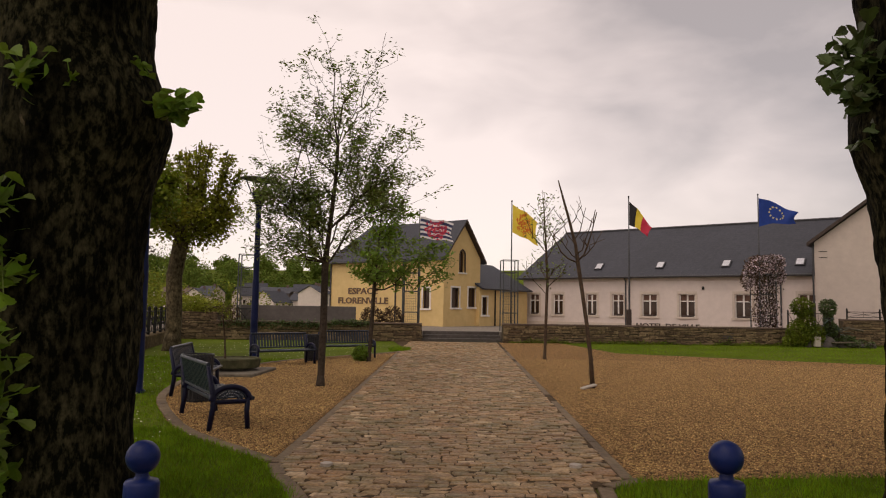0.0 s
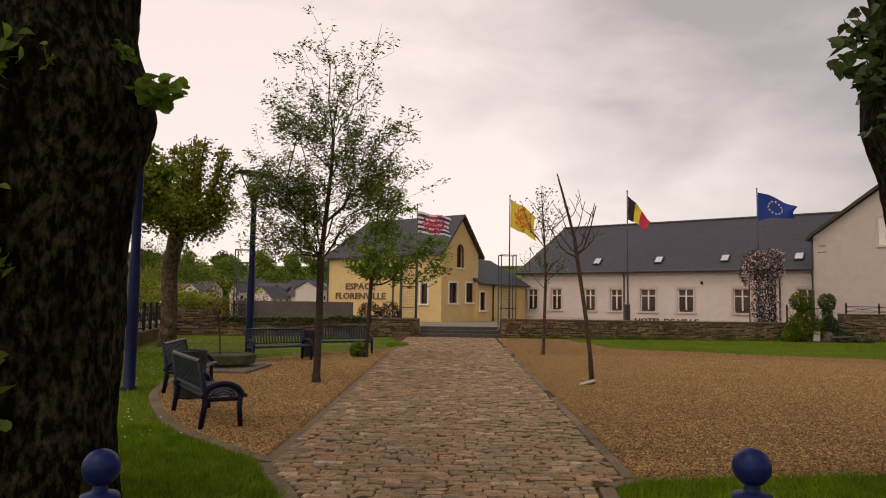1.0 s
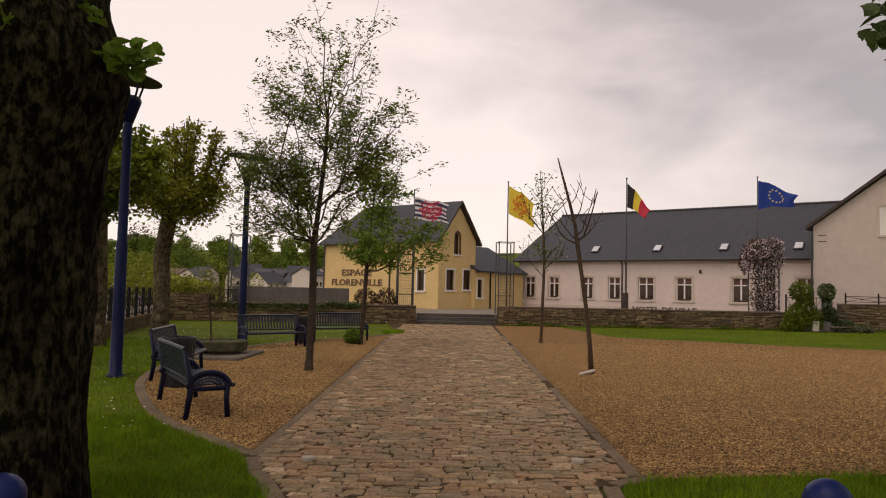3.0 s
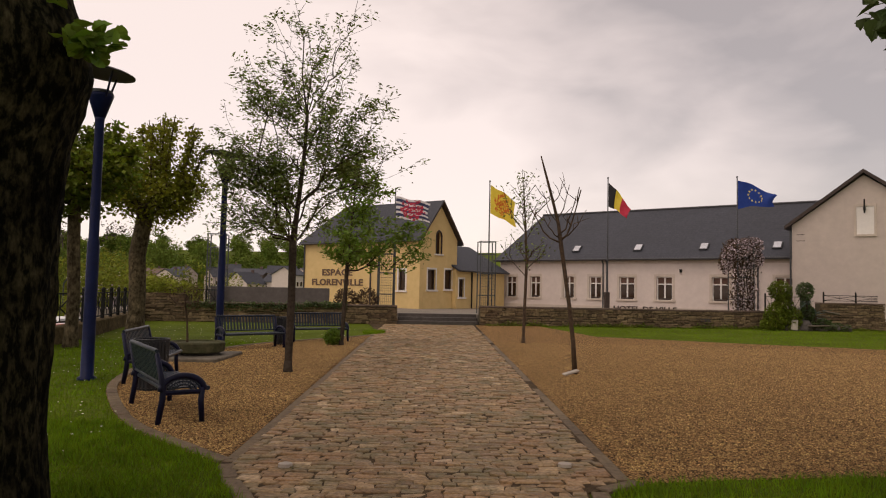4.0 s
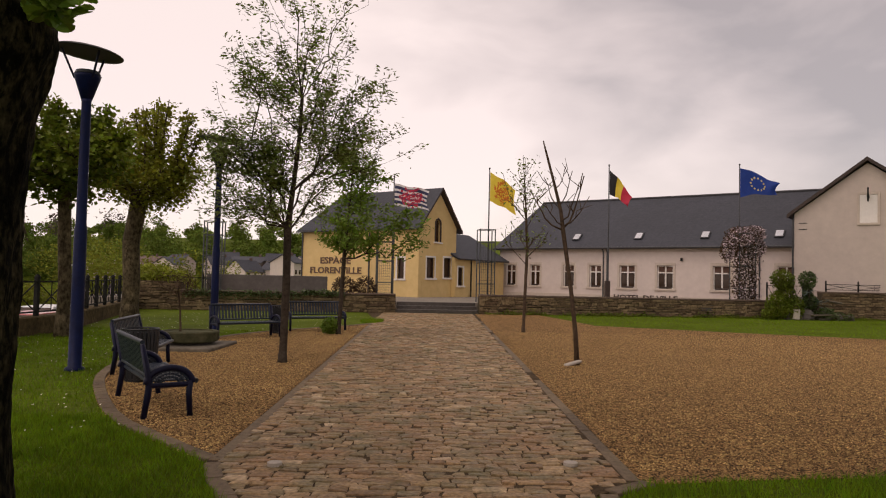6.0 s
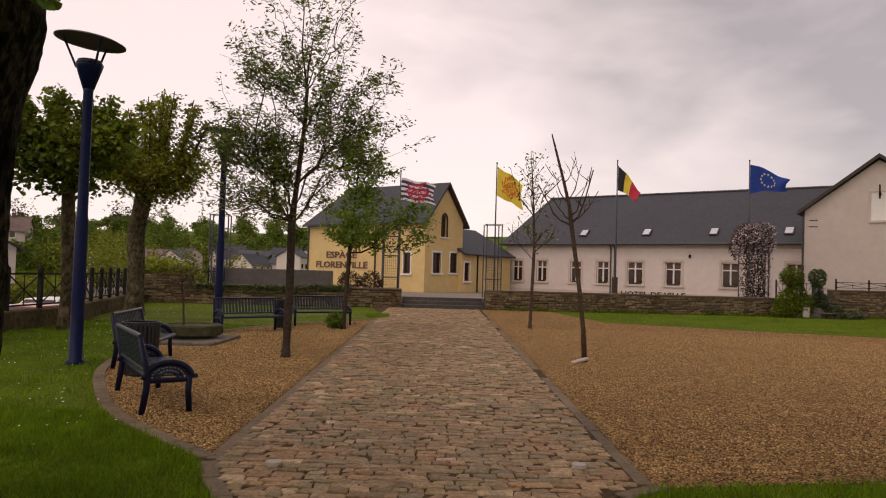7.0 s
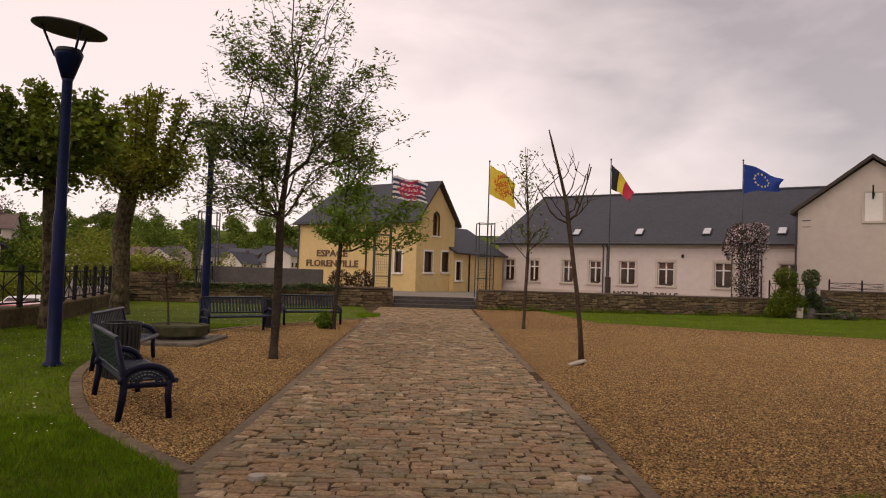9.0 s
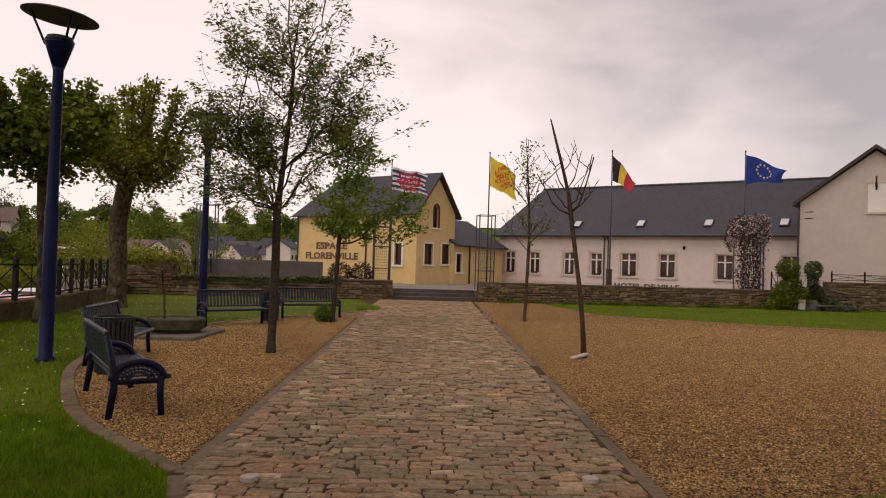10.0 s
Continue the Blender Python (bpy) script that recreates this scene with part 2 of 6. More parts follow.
LEAF_SHRUB = mat("shrub_leaf", (0.090, 0.120, 0.012), (0.290, 0.300, 0.038), 0.4, 0.7, 0, island=0.35, leaf=0.35, spec=0.2)
LEAF_CAP = mat("bright_ivy_leaf", (0.170, 0.205, 0.016), (0.400, 0.420, 0.050), 2.0, 0.6, 0, island=0.35, leaf=0.35)
LEAF_IVY = mat("ivy_leaf", (0.040, 0.066, 0.016), (0.105, 0.145, 0.040), 3, 0.5, 0, island=0.4, leaf=0.2)
LEAF_BROWN = mat("brown_hedge_leaf", (0.050, 0.026, 0.012), (0.115, 0.062, 0.026), 3, 0.7, 0, island=0.4, leaf=0.2)
LEAF_PINK = mat("pale_blossom", (0.50, 0.40, 0.44), (0.80, 0.68, 0.72), 3, 0.7, 0, island=0.4, leaf=0.3)
WOODS = mat("far_foliage", (0.062, 0.105, 0.018), (0.200, 0.250, 0.045), 0.10, 0.9, 0, 10, 0.03, 0.35, island=0.35, leaf=0.2, spec=0.1)
WOODS_BARE = mat("far_bare_twigs", (0.09, 0.075, 0.06), (0.15, 0.12, 0.10), 0.2, 0.9, 0, island=0.2, spec=0.1)
TAR = mat("asphalt", (0.040, 0.038, 0.038), (0.065, 0.062, 0.060), 14, 0.85, 0.4, 120, 0.5, 0.15)
TERRACE = mat("terrace_paving", (0.17, 0.145, 0.115), (0.29, 0.25, 0.205), 7, 0.9, 0.3, 60, 0.5, 0.15)
CONCRETE = mat("weathered_concrete", (0.085, 0.070, 0.050), (0.185, 0.155, 0.115), 7, 0.9, 0.4, 60, 0.8, 0.25)
MOSSY = mat("mossy_concrete", (0.038, 0.042, 0.018), (0.115, 0.105, 0.060), 6, 0.95, 0.5, 50, 1.6, 0.35, spec=0.15)
STREET_WALL = mat("weathered_wall", (0.050, 0.038, 0.020), (0.170, 0.122, 0.062), 7, 0.95, 0.8, 40, 1.2, 0.35, spec=0.1)
GREYWALL = mat("grey_render", (0.085, 0.073, 0.066), (0.13, 0.112, 0.10), 4, 0.9, 0.3, 60, 0.6, 0.15)
SIGN = mat("sign_letters", (0.13, 0.075, 0.045), (0.16, 0.09, 0.055), 9, 0.5, 0, stain=0.05)
GLASS = mat("window_glass", (0.034, 0.018, 0.011), (0.060, 0.032, 0.020), 4, 0.06, 0, stain=0.1, spec=0.4)
SKYGLASS = mat("roof_window_glass", (0.55, 0.56, 0.58), (0.62, 0.63, 0.65), 4, 0.08, 0, stain=0.1, spec=1.0, metal=0.85)
BLIND = mat("brown_blind", (0.10, 0.050, 0.032), (0.15, 0.075, 0.050), 6, 0.7, 0.1, 60, 0.8, 0.1)
TILE_RED = mat("far_roof_tile", (0.10, 0.065, 0.055), (0.17, 0.115, 0.10), 2, 0.85, 0.2, 10, 0.2, 0.2, vary=0.2)
FLAG_BLUE = mat("flag_blue", (0.010, 0.040, 0.24), (0.016, 0.058, 0.32), 3, 0.75, 0, stain=0.1, leaf=0.25)
FLAG_BLACK = mat("flag_black", (0.012, 0.011, 0.012), (0.02, 0.018, 0.02), 3, 0.75, 0, leaf=0.1)
FLAG_YELLOW = mat("flag_yellow", (0.76, 0.56, 0.05), (0.86, 0.66, 0.09), 3, 0.75, 0, stain=0.08, leaf=0.35)
FLAG_RED = mat("flag_red", (0.48, 0.022, 0.050), (0.60, 0.036, 0.080), 3, 0.75, 0, stain=0.08, leaf=0.3)
FLAG_WHITE = mat("flag_white", (0.70, 0.66, 0.66), (0.80, 0.76, 0.76), 3, 0.75, 0, stain=0.06, leaf=0.35)
FLAG_NAVY = mat("flag_navy", (0.03, 0.035, 0.09), (0.045, 0.05, 0.12), 3, 0.75, 0, stain=0.06, leaf=0.2)
FLAG_OCHRE = mat("flag_orange", (0.62, 0.14, 0.02), (0.72, 0.20, 0.03), 3, 0.75, 0, stain=0.1, leaf=0.3)
STAR = mat("flag_star", (0.75, 0.62, 0.16), (0.82, 0.70, 0.22), 3, 0.75, 0, stain=0.02)
PETAL = mat("daisy_petal", (0.75, 0.72, 0.55), (0.85, 0.80, 0.62), 3, 0.8, 0, island=0.15)
YUCCA = mat("yucca_leaf", (0.060, 0.092, 0.082), (0.125, 0.165, 0.150), 6, 0.5, 0, vary=0.2, leaf=0.1)
CAR_RED = mat("red_car_paint", (0.34, 0.02, 0.015), (0.42, 0.03, 0.02), 3, 0.3, 0, stain=0.05, coat=0.6)
CAR_WHITE = mat("white_car_paint", (0.66, 0.66, 0.66), (0.74, 0.74, 0.74), 3, 0.3, 0, stain=0.05, coat=0.6)
RUBBER = mat("tyre_rubber", (0.012, 0.012, 0.012), (0.022, 0.022, 0.022), 9, 0.9, 0.2)
PALE = mat("pale_stone", (0.36, 0.31, 0.26), (0.52, 0.46, 0.39), 14, 0.8, 0.3, 60, 1.0, 0.1)
LAMP_DISC = mat("lamp_reflector", (0.030, 0.030, 0.032), (0.055, 0.055, 0.056), 7, 0.5, 0.05, metal=0.3)


# ---- geometry helpers ----
class Geo:
    """Vertices and faces gathered for one mesh."""

    def __init__(self):
        self.v, self.f, self.mi, self.slot = [], [], [], 0

    def add(self, verts, faces, m=None):
        b = len(self.v)
        self.v += [tuple(m @ Vector(p)) for p in verts] if m else [tuple(p) for p in verts]
        self.f += [tuple(b + i for i in f) for f in faces]
        self.mi += [self.slot] * len(faces)
        return self

    def box(self, lo, hi, c=0.0, m=None):
        """A box from corner to corner, its edges cut by c."""
        mid, half = [(a + b) / 2 for a, b in zip(lo, hi)], [abs(b - a) / 2 for a, b in zip(lo, hi)]
        c = min(c, *(h * 0.6 for h in half))
        if c <= 0:
            vs = [[mid[k] + half[k] * s[k] for k in range(3)] for s in ((-1, -1, -1), (1, -1, -1), (1, 1, -1), (-1, 1, -1), (-1, -1, 1), (1, -1, 1), (1, 1, 1), (-1, 1, 1))]
            return self.add(vs, [(0, 3, 2, 1), (4, 5, 6, 7), (0, 1, 5, 4), (1, 2, 6, 5), (2, 3, 7, 6), (3, 0, 4, 7)], m)
        vs, idx = [], {}
        for s in ((x, y, z) for x in (-1, 1) for y in (-1, 1) for z in (-1, 1)):
            for a in range(3):
                idx[s, a] = len(vs)
                vs.append([mid[k] + s[k] * (half[k] - (0 if k == a else c)) for k in range(3)])
        fs = []
        for a in range(3):
            p, q = (a + 1) % 3, (a + 2) % 3
            for sg in (-1, 1):
                ring = []
                for sp, sq in ((-1, -1), (1, -1), (1, 1), (-1, 1)):
                    s = [0, 0, 0]
                    s[a], s[p], s[q] = sg, sp, sq
                    ring.append(idx[tuple(s), a])
                fs.append(ring if sg > 0 else ring[::-1])
            for sp in (-1, 1):
                for sq in (-1, 1):
                    s0, s1 = [0, 0, 0], [0, 0, 0]
                    s0[a], s0[p], s0[q] = -1, sp, sq
                    s1[a], s1[p], s1[q] = 1, sp, sq
                    r = [idx[tuple(s0), p], idx[tuple(s1), p], idx[tuple(s1), q], idx[tuple(s0), q]]
                    fs.append(r[::-1] if sp * sq > 0 else r)
        for s in ((x, y, z) for x in (-1, 1) for y in (-1, 1) for z in (-1, 1)):
            r = [idx[s, 0], idx[s, 1], idx[s, 2]]
            fs.append(r if s[0] * s[1] * s[2] > 0 else r[::-1])
        return self.add(vs, fs, m)

    def tube(self, pts, radii, n=8, cap=True, m=None):
        """A round bar through points."""
        pts = [Vector(p) for p in pts]
        if not hasattr(radii, "__len__"):
            radii = [radii] * len(pts)
        vs, fs = [], []
        ref = Vector((0.13, 0.21, 1)) if abs((pts[-1] - pts[0]).normalized().z) < 0.9 else Vector((1, 0.17, 0.1))
        for i, (p, r) in enumerate(zip(pts, radii)):
            d = (pts[min(i + 1, len(pts) - 1)] - pts[max(i - 1, 0)]).normalized()
            a = d.cross(ref).normalized()
            b = d.cross(a)
            for k in range(n):
                w = 2 * math.pi * k / n
                vs.append(p + a * (r * math.cos(w)) + b * (r * math.sin(w)))
        for i in range(len(pts) - 1):
            for k in range(n):
                k2 = (k + 1) % n
                fs.append((i * n + k, (i + 1) * n + k, (i + 1) * n + k2, i * n + k2))
        if cap:
            fs.append(tuple(range(n)))
            fs.append(tuple(range((len(pts) - 1) * n, len(pts) * n))[::-1])
        return self.add(vs, fs, m)

    def lathe(self, prof, n=24, m=None):
        """A turned form from (radius, height) pairs."""
        vs, fs = [], []
        for r, z in prof:
            vs += [(r * math.cos(2 * math.pi * k / n), r * math.sin(2 * math.pi * k / n), z) for k in range(n)]
        for i in range(len(prof) - 1):
            for k in range(n):
                k2 = (k + 1) % n
                fs.append((i * n + k, i * n + k2, (i + 1) * n + k2, (i + 1) * n + k))
        fs.append(tuple(range(n))[::-1])
        fs.append(tuple(range((len(prof) - 1) * n, len(prof) * n)))
        return self.add(vs, fs, m)

    def prism(self, poly, z0, z1, m=None):
        """An upright prism over a plan outline (counter-clockwise)."""
        n = len(poly)
        vs = [(x, y, z0) for x, y in poly] + [(x, y, z1) for x, y in poly]
        fs = [tuple(range(n))[::-1], tuple(range(n, 2 * n))] + [(i, (i + 1) % n, n + (i + 1) % n, n + i) for i in range(n)]
        return self.add(vs, fs, m)


def part(name, geo, material, parent=None, label="", smooth=False, at=None):
    me = bpy.data.meshes.new(name)
    me.from_pydata(geo.v, [], geo.f)
    mats = material if isinstance(material, (list, tuple)) else [material]
    for mm in mats:
        me.materials.append(mm)
    if len(mats) > 1:
        me.polygons.foreach_set("material_index", geo.mi)
    if smooth:
        me.polygons.foreach_set("use_smooth", [True] * len(geo.f))
    me.update()
    ob = new(name, me)
    if at is not None:
        ob.matrix_basis = at
    if parent:
        ob.parent = parent
    if label:
        tagged(ob, label)
    return ob


def thing(name, m, label, category, group="", kind=""):
    ob = new(name)
    ob.matrix_basis = m
    ob.empty_display_size = 0.2
    return tagged(ob, label, category, group, kind)


def setting(ob, label, category):
    return tagged(ob, label, category, kind="structure")


def smoothline(pts, n=6):
    """A rounded line through plan points."""
    out = []
    for i in range(len(pts) - 1):
        p0, p1, p2, p3 = pts[max(i - 1, 0)], pts[i], pts[i + 1], pts[min(i + 2, len(pts) - 1)]
        for k in range(n):
            t = k / n
            out.append(tuple(0.5 * (2 * b + (c - a) * t + (2 * a - 5 * b + 4 * c - d) * t * t + (3 * b - a - 3 * c + d) * t ** 3) for a, b, c, d in zip(p0, p1, p2, p3)))
    return out + [tuple(pts[-1])]


def wall_mesh(geo, length, height, thick, holes, m=None):
    """An upright wall along x, its face at y = 0, with openings (x0, z0, x1, z1) right through it."""
    xs = sorted({0.0, length, *(h[0] for h in holes), *(h[2] for h in holes)})
    zs = sorted({0.0, height, *(h[1] for h in holes), *(h[3] for h in holes)})
    xs = [x for x in xs if 0 <= x <= length]

    def solid(i, k):
        if not (0 <= i < len(xs) - 1 and 0 <= k < len(zs) - 1):
            return False
        x, z = (xs[i] + xs[i + 1]) / 2, (zs[k] + zs[k + 1]) / 2
        return not any(h[0] < x < h[2] and h[1] < z < h[3] for h in holes)

    for i in range(len(xs) - 1):
        for k in range(len(zs) - 1):
            if not solid(i, k):
                continue
            a, b, c, d = xs[i], xs[i + 1], zs[k], zs[k + 1]
            geo.add([(a, 0, c), (b, 0, c), (b, 0, d), (a, 0, d)], [(0, 1, 2, 3)], m)
            geo.add([(a, thick, c), (b, thick, c), (b, thick, d), (a, thick, d)], [(3, 2, 1, 0)], m)
            for di, dk, q in ((-1, 0, [(a, 0, c), (a, 0, d), (a, thick, d), (a, thick, c)]), (1, 0, [(b, 0, c), (b, thick, c), (b, thick, d), (b, 0, d)]),
                              (0, -1, [(a, 0, c), (a, thick, c), (b, thick, c), (b, 0, c)]), (0, 1, [(a, 0, d), (b, 0, d), (b, thick, d), (a, thick, d)])):
                if not solid(i + di, k + dk):
                    geo.add(q, [(0, 1, 2, 3)], m)
    return geo

# ---- the ground and the built setting ----
def wall_line(x):
    return 35.0 + 0.15 * x


def smoothstep(a, b, x):
    t = min(1.0, max(0.0, (x - a) / (b - a)))
    return t * t * (3 - 2 * t)


def street_edge(y):
    """Where the park ends on the street side."""
    return -9.9 - 0.271 * min(13.1, max(0.0, y - 20.5))


def ground_height(x, y):
    """Level park; the street lies lower past its side wall, the valley and its hills beyond."""
    e = street_edge(y)
    z = -1.3 * min(1.0, max(0.0, (e - 0.1 - x) / 0.5))
    far = smoothstep(62, 100, y)
    z = z * (1 - far) - 4.0 * far
    z += 20.0 * smoothstep(100, 260, y + 0.12 * abs(x + 40)) * (0.8 + 0.35 * noise.noise((x * 0.006, y * 0.006, 0.3)))
    z += 60.0 * smoothstep(400, 1500, y) * (0.4 + 0.4 * noise.noise((x * 0.002, y * 0.002, 5.3)))
    return z


def build_ground():
    g = Geo()
    xs = [-2500, -1500, -900, -600, -400, -300, -230, -180, -140, -110, -85, -65, -50, -40, -32, -25, -20, -16, -15, *[-14.25 + 0.25 * i for i in range(19)], -9.5, -7, -4, 0, 4, 8, 14, 20, 28, 40, 60, 90, 140, 220, 350, 600, 1000, 2500]
    ys = [-2500, -800, -300, -120, -60, -30, -15, -8, 0, 5, 10, 15, *[20 + 0.5 * i for i in range(29)], 35, 40, 48, 56, 62, 66, 72, 80, 90, 100, 115, 130, 150, 175, 200, 230, 260, 300, 350, 400, 480, 600, 800, 1100, 1500, 2500]
    vs = [(x, y, ground_height(x, y)) for y in ys for x in xs]
    n = len(xs)
    g.add(vs, [(j * n + i, j * n + i + 1, (j + 1) * n + i + 1, (j + 1) * n + i) for j in range(len(ys) - 1) for i in range(n - 1)])
    setting(part("ground", g, LAWN), "mown green lawn running out to wooded hills", "ground")


def slab(name, poly, z0, z1, material, label, category):
    return setting(part(name, Geo().prism(poly, z0, z1), material), label, category)


PATH_LEFT = lambda y: -1.46 - 0.028 * max(0.0, y - 8.0)
PATH_RIGHT = 2.13
CURVE = smoothline([(-1.42, 7.62), (-1.95, 8.14), (-2.42, 8.62), (-2.9, 9.13), (-3.46, 9.95), (-4.1, 11.1), (-4.68, 12.3), (-5.1, 13.6), (-5.4, 15.0), (-5.6, 16.6), (-5.5, 18.2), (-5.2, 19.7), (-4.7, 21.4), (-3.9, 23.0), (-2.9, 24.6), (-2.02, 26.2)], 4)


def kerb_strip(name, line, width, z, piece, label):
    """A row of kerb stones along a plan line, each a piece of its own; width to the line's left."""
    root = setting(new(name), label, "kerb")
    pts = [Vector((*p, 0)) for p in line]
    walk_pts, carry = [pts[0]], 0.0
    for a, b in zip(pts, pts[1:]):
        d = (b - a).length
        s = piece - carry
        while s <= d:
            walk_pts.append(a + (b - a) * (s / d))
            s += piece
        carry = d - (s - piece)
    for a, b in zip(walk_pts, walk_pts[1:]):
        t = (b - a)
        g = Geo().box((0.004, 0, -0.1), (t.length - 0.004, width, z + random.uniform(-0.004, 0.004)), 0.008)
        part("kerb_stone", g, KERB, root, at=Matrix.Translation(a) @ Matrix.Rotation(math.atan2(t.y, t.x), 4, "Z"))


build_ground()
# gravel beds
slab("gravel_bed_1", [(PATH_LEFT(y) - 0.01, y) for y in (7.75, 12, 18, 26)] + CURVE[::-1][1:-1], -0.1, 0.012, GRAVEL, "tan gravel bed beside the cobbled path", "gravel")
slab("gravel_bed_2", [(PATH_RIGHT, 7.3), (3.1, 7.5), (4.65, 7.72), (8, 8.2), (14, 9.2), (24, 11), (30, 13), (30, 18.2), (22, 21.3), (14.4, 24.3), (11.1, 25.6), (8.8, 26.8), (6.3, 28.0), (6.0, 30.5), (5.2, 35.6), (PATH_RIGHT, 35.2)], -0.1, 0.012, GRAVEL,
     "wide tan gravel square beside the path", "gravel")
# path bed
slab("path", [(-0.88, -6), (1.68, -6), (1.68, 6.95), (PATH_RIGHT, 7.3), (PATH_RIGHT, 35.2), (-2.9, 34.4), (-2.2, 30), (PATH_LEFT(26), 26), (PATH_LEFT(8), 8), (-1.46, 7.6), (-1.27, 7.15), (-0.88, 6.4)], -0.1, 0.016, JOINT,
     "earth-jointed bed of the cobbled park path", "path")
kerb_strip("kerb_left", [(PATH_LEFT(y) + 0.13, y) for y in (7.7, 12, 18, 26)], 0.13, 0.019, 0.95, "flush concrete kerb along the cobbled path")
kerb_strip("kerb_right", [(PATH_RIGHT, y) for y in (7.35, 12, 18, 26, 29.5)], 0.12, 0.019, 0.95, "flush concrete kerb between path and gravel")
kerb_strip("kerb_curve", CURVE[::-1], 0.15, 0.03, 0.32, "curved kerb of small blocks round the gravel")
kerb_strip("kerb_entry_left", [(-0.75, 0), (-0.75, 6.4), (-1.15, 7.15), (-1.34, 7.66)], 0.14, 0.024, 0.4865, "flush concrete kerb at the park entrance")
kerb_strip("kerb_entry_right", [(1.82, 0), (1.82, 6.95), (PATH_RIGHT + 0.1, 7.25)], 0.14, 0.024, 0.466, "flush concrete kerb at the park entrance")

# terrace behind the wall
TER = [(-1.62, wall_line(-1.62) + 1.2), (2.35, wall_line(2.35) + 1.2), (2.35, wall_line(2.35) + 0.3), (34, wall_line(34) + 0.3), (34, 64), (-16, 64), (-16, wall_line(-16) + 0.3), (-1.62, wall_line(-1.62) + 0.3)]
slab("terrace", TER, -0.3, 0.5, TERRACE, "raised paved terrace behind the park wall", "paving")
slab("street", [(-60, -10), (-10.7, -10), (-10.7, 20.5), (-14.3, 33.6), (-14.3, 60), (-60, 60)], -1.5, -1.2, TAR, "lower asphalt street beside the park", "street")

ANG = math.degrees(math.atan(0.15))


def park_wall(name, x0, x1, height, label):
    """A dry-looking rubble wall: core, coping slabs; its face stones come last in the file."""
    m = pose(x0, wall_line(x0), 0, 0, 0, ANG)
    root = setting(new(name), label, "wall")
    root.matrix_basis = m
    ln = (x1 - x0) / math.cos(radians(ANG))
    part("core", Geo().box((0, 0.02, -0.2), (ln, 0.42, height - 0.08)), MORTAR, root)
    x = 0.0
    while x < ln - 0.3:
        w = min(random.uniform(0.8, 1.2), ln - x)
        part("coping_slab", Geo().box((x + 0.004, -0.05, height - 0.08), (x + w - 0.004, 0.47, height + random.uniform(-0.006, 0.006)), 0.012), COPING, root)
        x += w
    return root, ln


wall_r, len_r = park_wall("wall_park_right", 2.35, 20.2, 0.94, "low brown rubble stone wall with flat coping")
wall_l, len_l = park_wall("wall_park_left", -11.2, -1.62, 0.90, "low brown rubble stone wall with ivy on its coping")

# dark block put on the face for the shade inside a vent hole
part("drain", Geo().box((11.35, -0.035, 0.34), (11.95, 0.03, 0.62), 0.01), STEP, wall_r, "dark block standing in for a shaded vent hole")

# steps of dark stone in the gap
for i in range(3):
    g = Geo().box((0, 0.28 + i * 0.34, -0.1), (3.97 / math.cos(radians(ANG)) - 0.02, 1.25, 0.168 * (i + 1)), 0.015)
    setting(part("step_%d" % (i + 1), g, STEP, at=pose(-1.61, wall_line(-1.61), 0, 0, 0, ANG)), "wide dark bluestone step up to the terrace", "step")

# retaining wall further right, higher, with rails
m_high = pose(20.2, wall_line(20.2), 0, 0, 0, ANG)
g = Geo()
wall_mesh(g, 16.0, 1.36, 0.4, [], Matrix.Translation((0, 0.02, 0)))
wall_h = setting(part("wall_park_high", g, MORTAR, at=m_high), "darker retaining wall below the railings", "wall")
part("coping", Geo().box((0, -0.05, 1.362), (16, 0.45, 1.44), 0.012), COPING, wall_h)

# side wall towards the street
g = Geo().box((-9.95, 4, -2.0), (-9.5, 20.5, 0.46), 0.03)
g.box((0, 0, -2.0), (13.55, 0.45, 0.46), 0.03, pose(-9.5, 20.5, 0, 0, 0, 105.2))
wall_s = setting(part("wall_street_side", g, STREET_WALL), "low weathered wall under the street fence", "wall")

# corner block with ivy cap
g = Geo().box((0, 0.02, -0.3), (1.9, 1.1, 1.28), 0.04)
block = setting(part("wall_corner_block", g, MORTAR, at=pose(0, 35.0, 0, 0, 0, ANG) @ Matrix.Translation((-13.2, 0, 0))), "stout square stone corner pier of the park wall", "wall")
g = Geo().box((-10.6, 2.3, 0.45), (-4.85, 2.6, 1.64), 0.02, pose(0, 35.0, 0, 0, 0, ANG))
setting(part("wall_terrace", g, GREYWALL), "plain grey rendered wall on the terrace", "wall")


# ---- buildings ----
TURN = -35.0


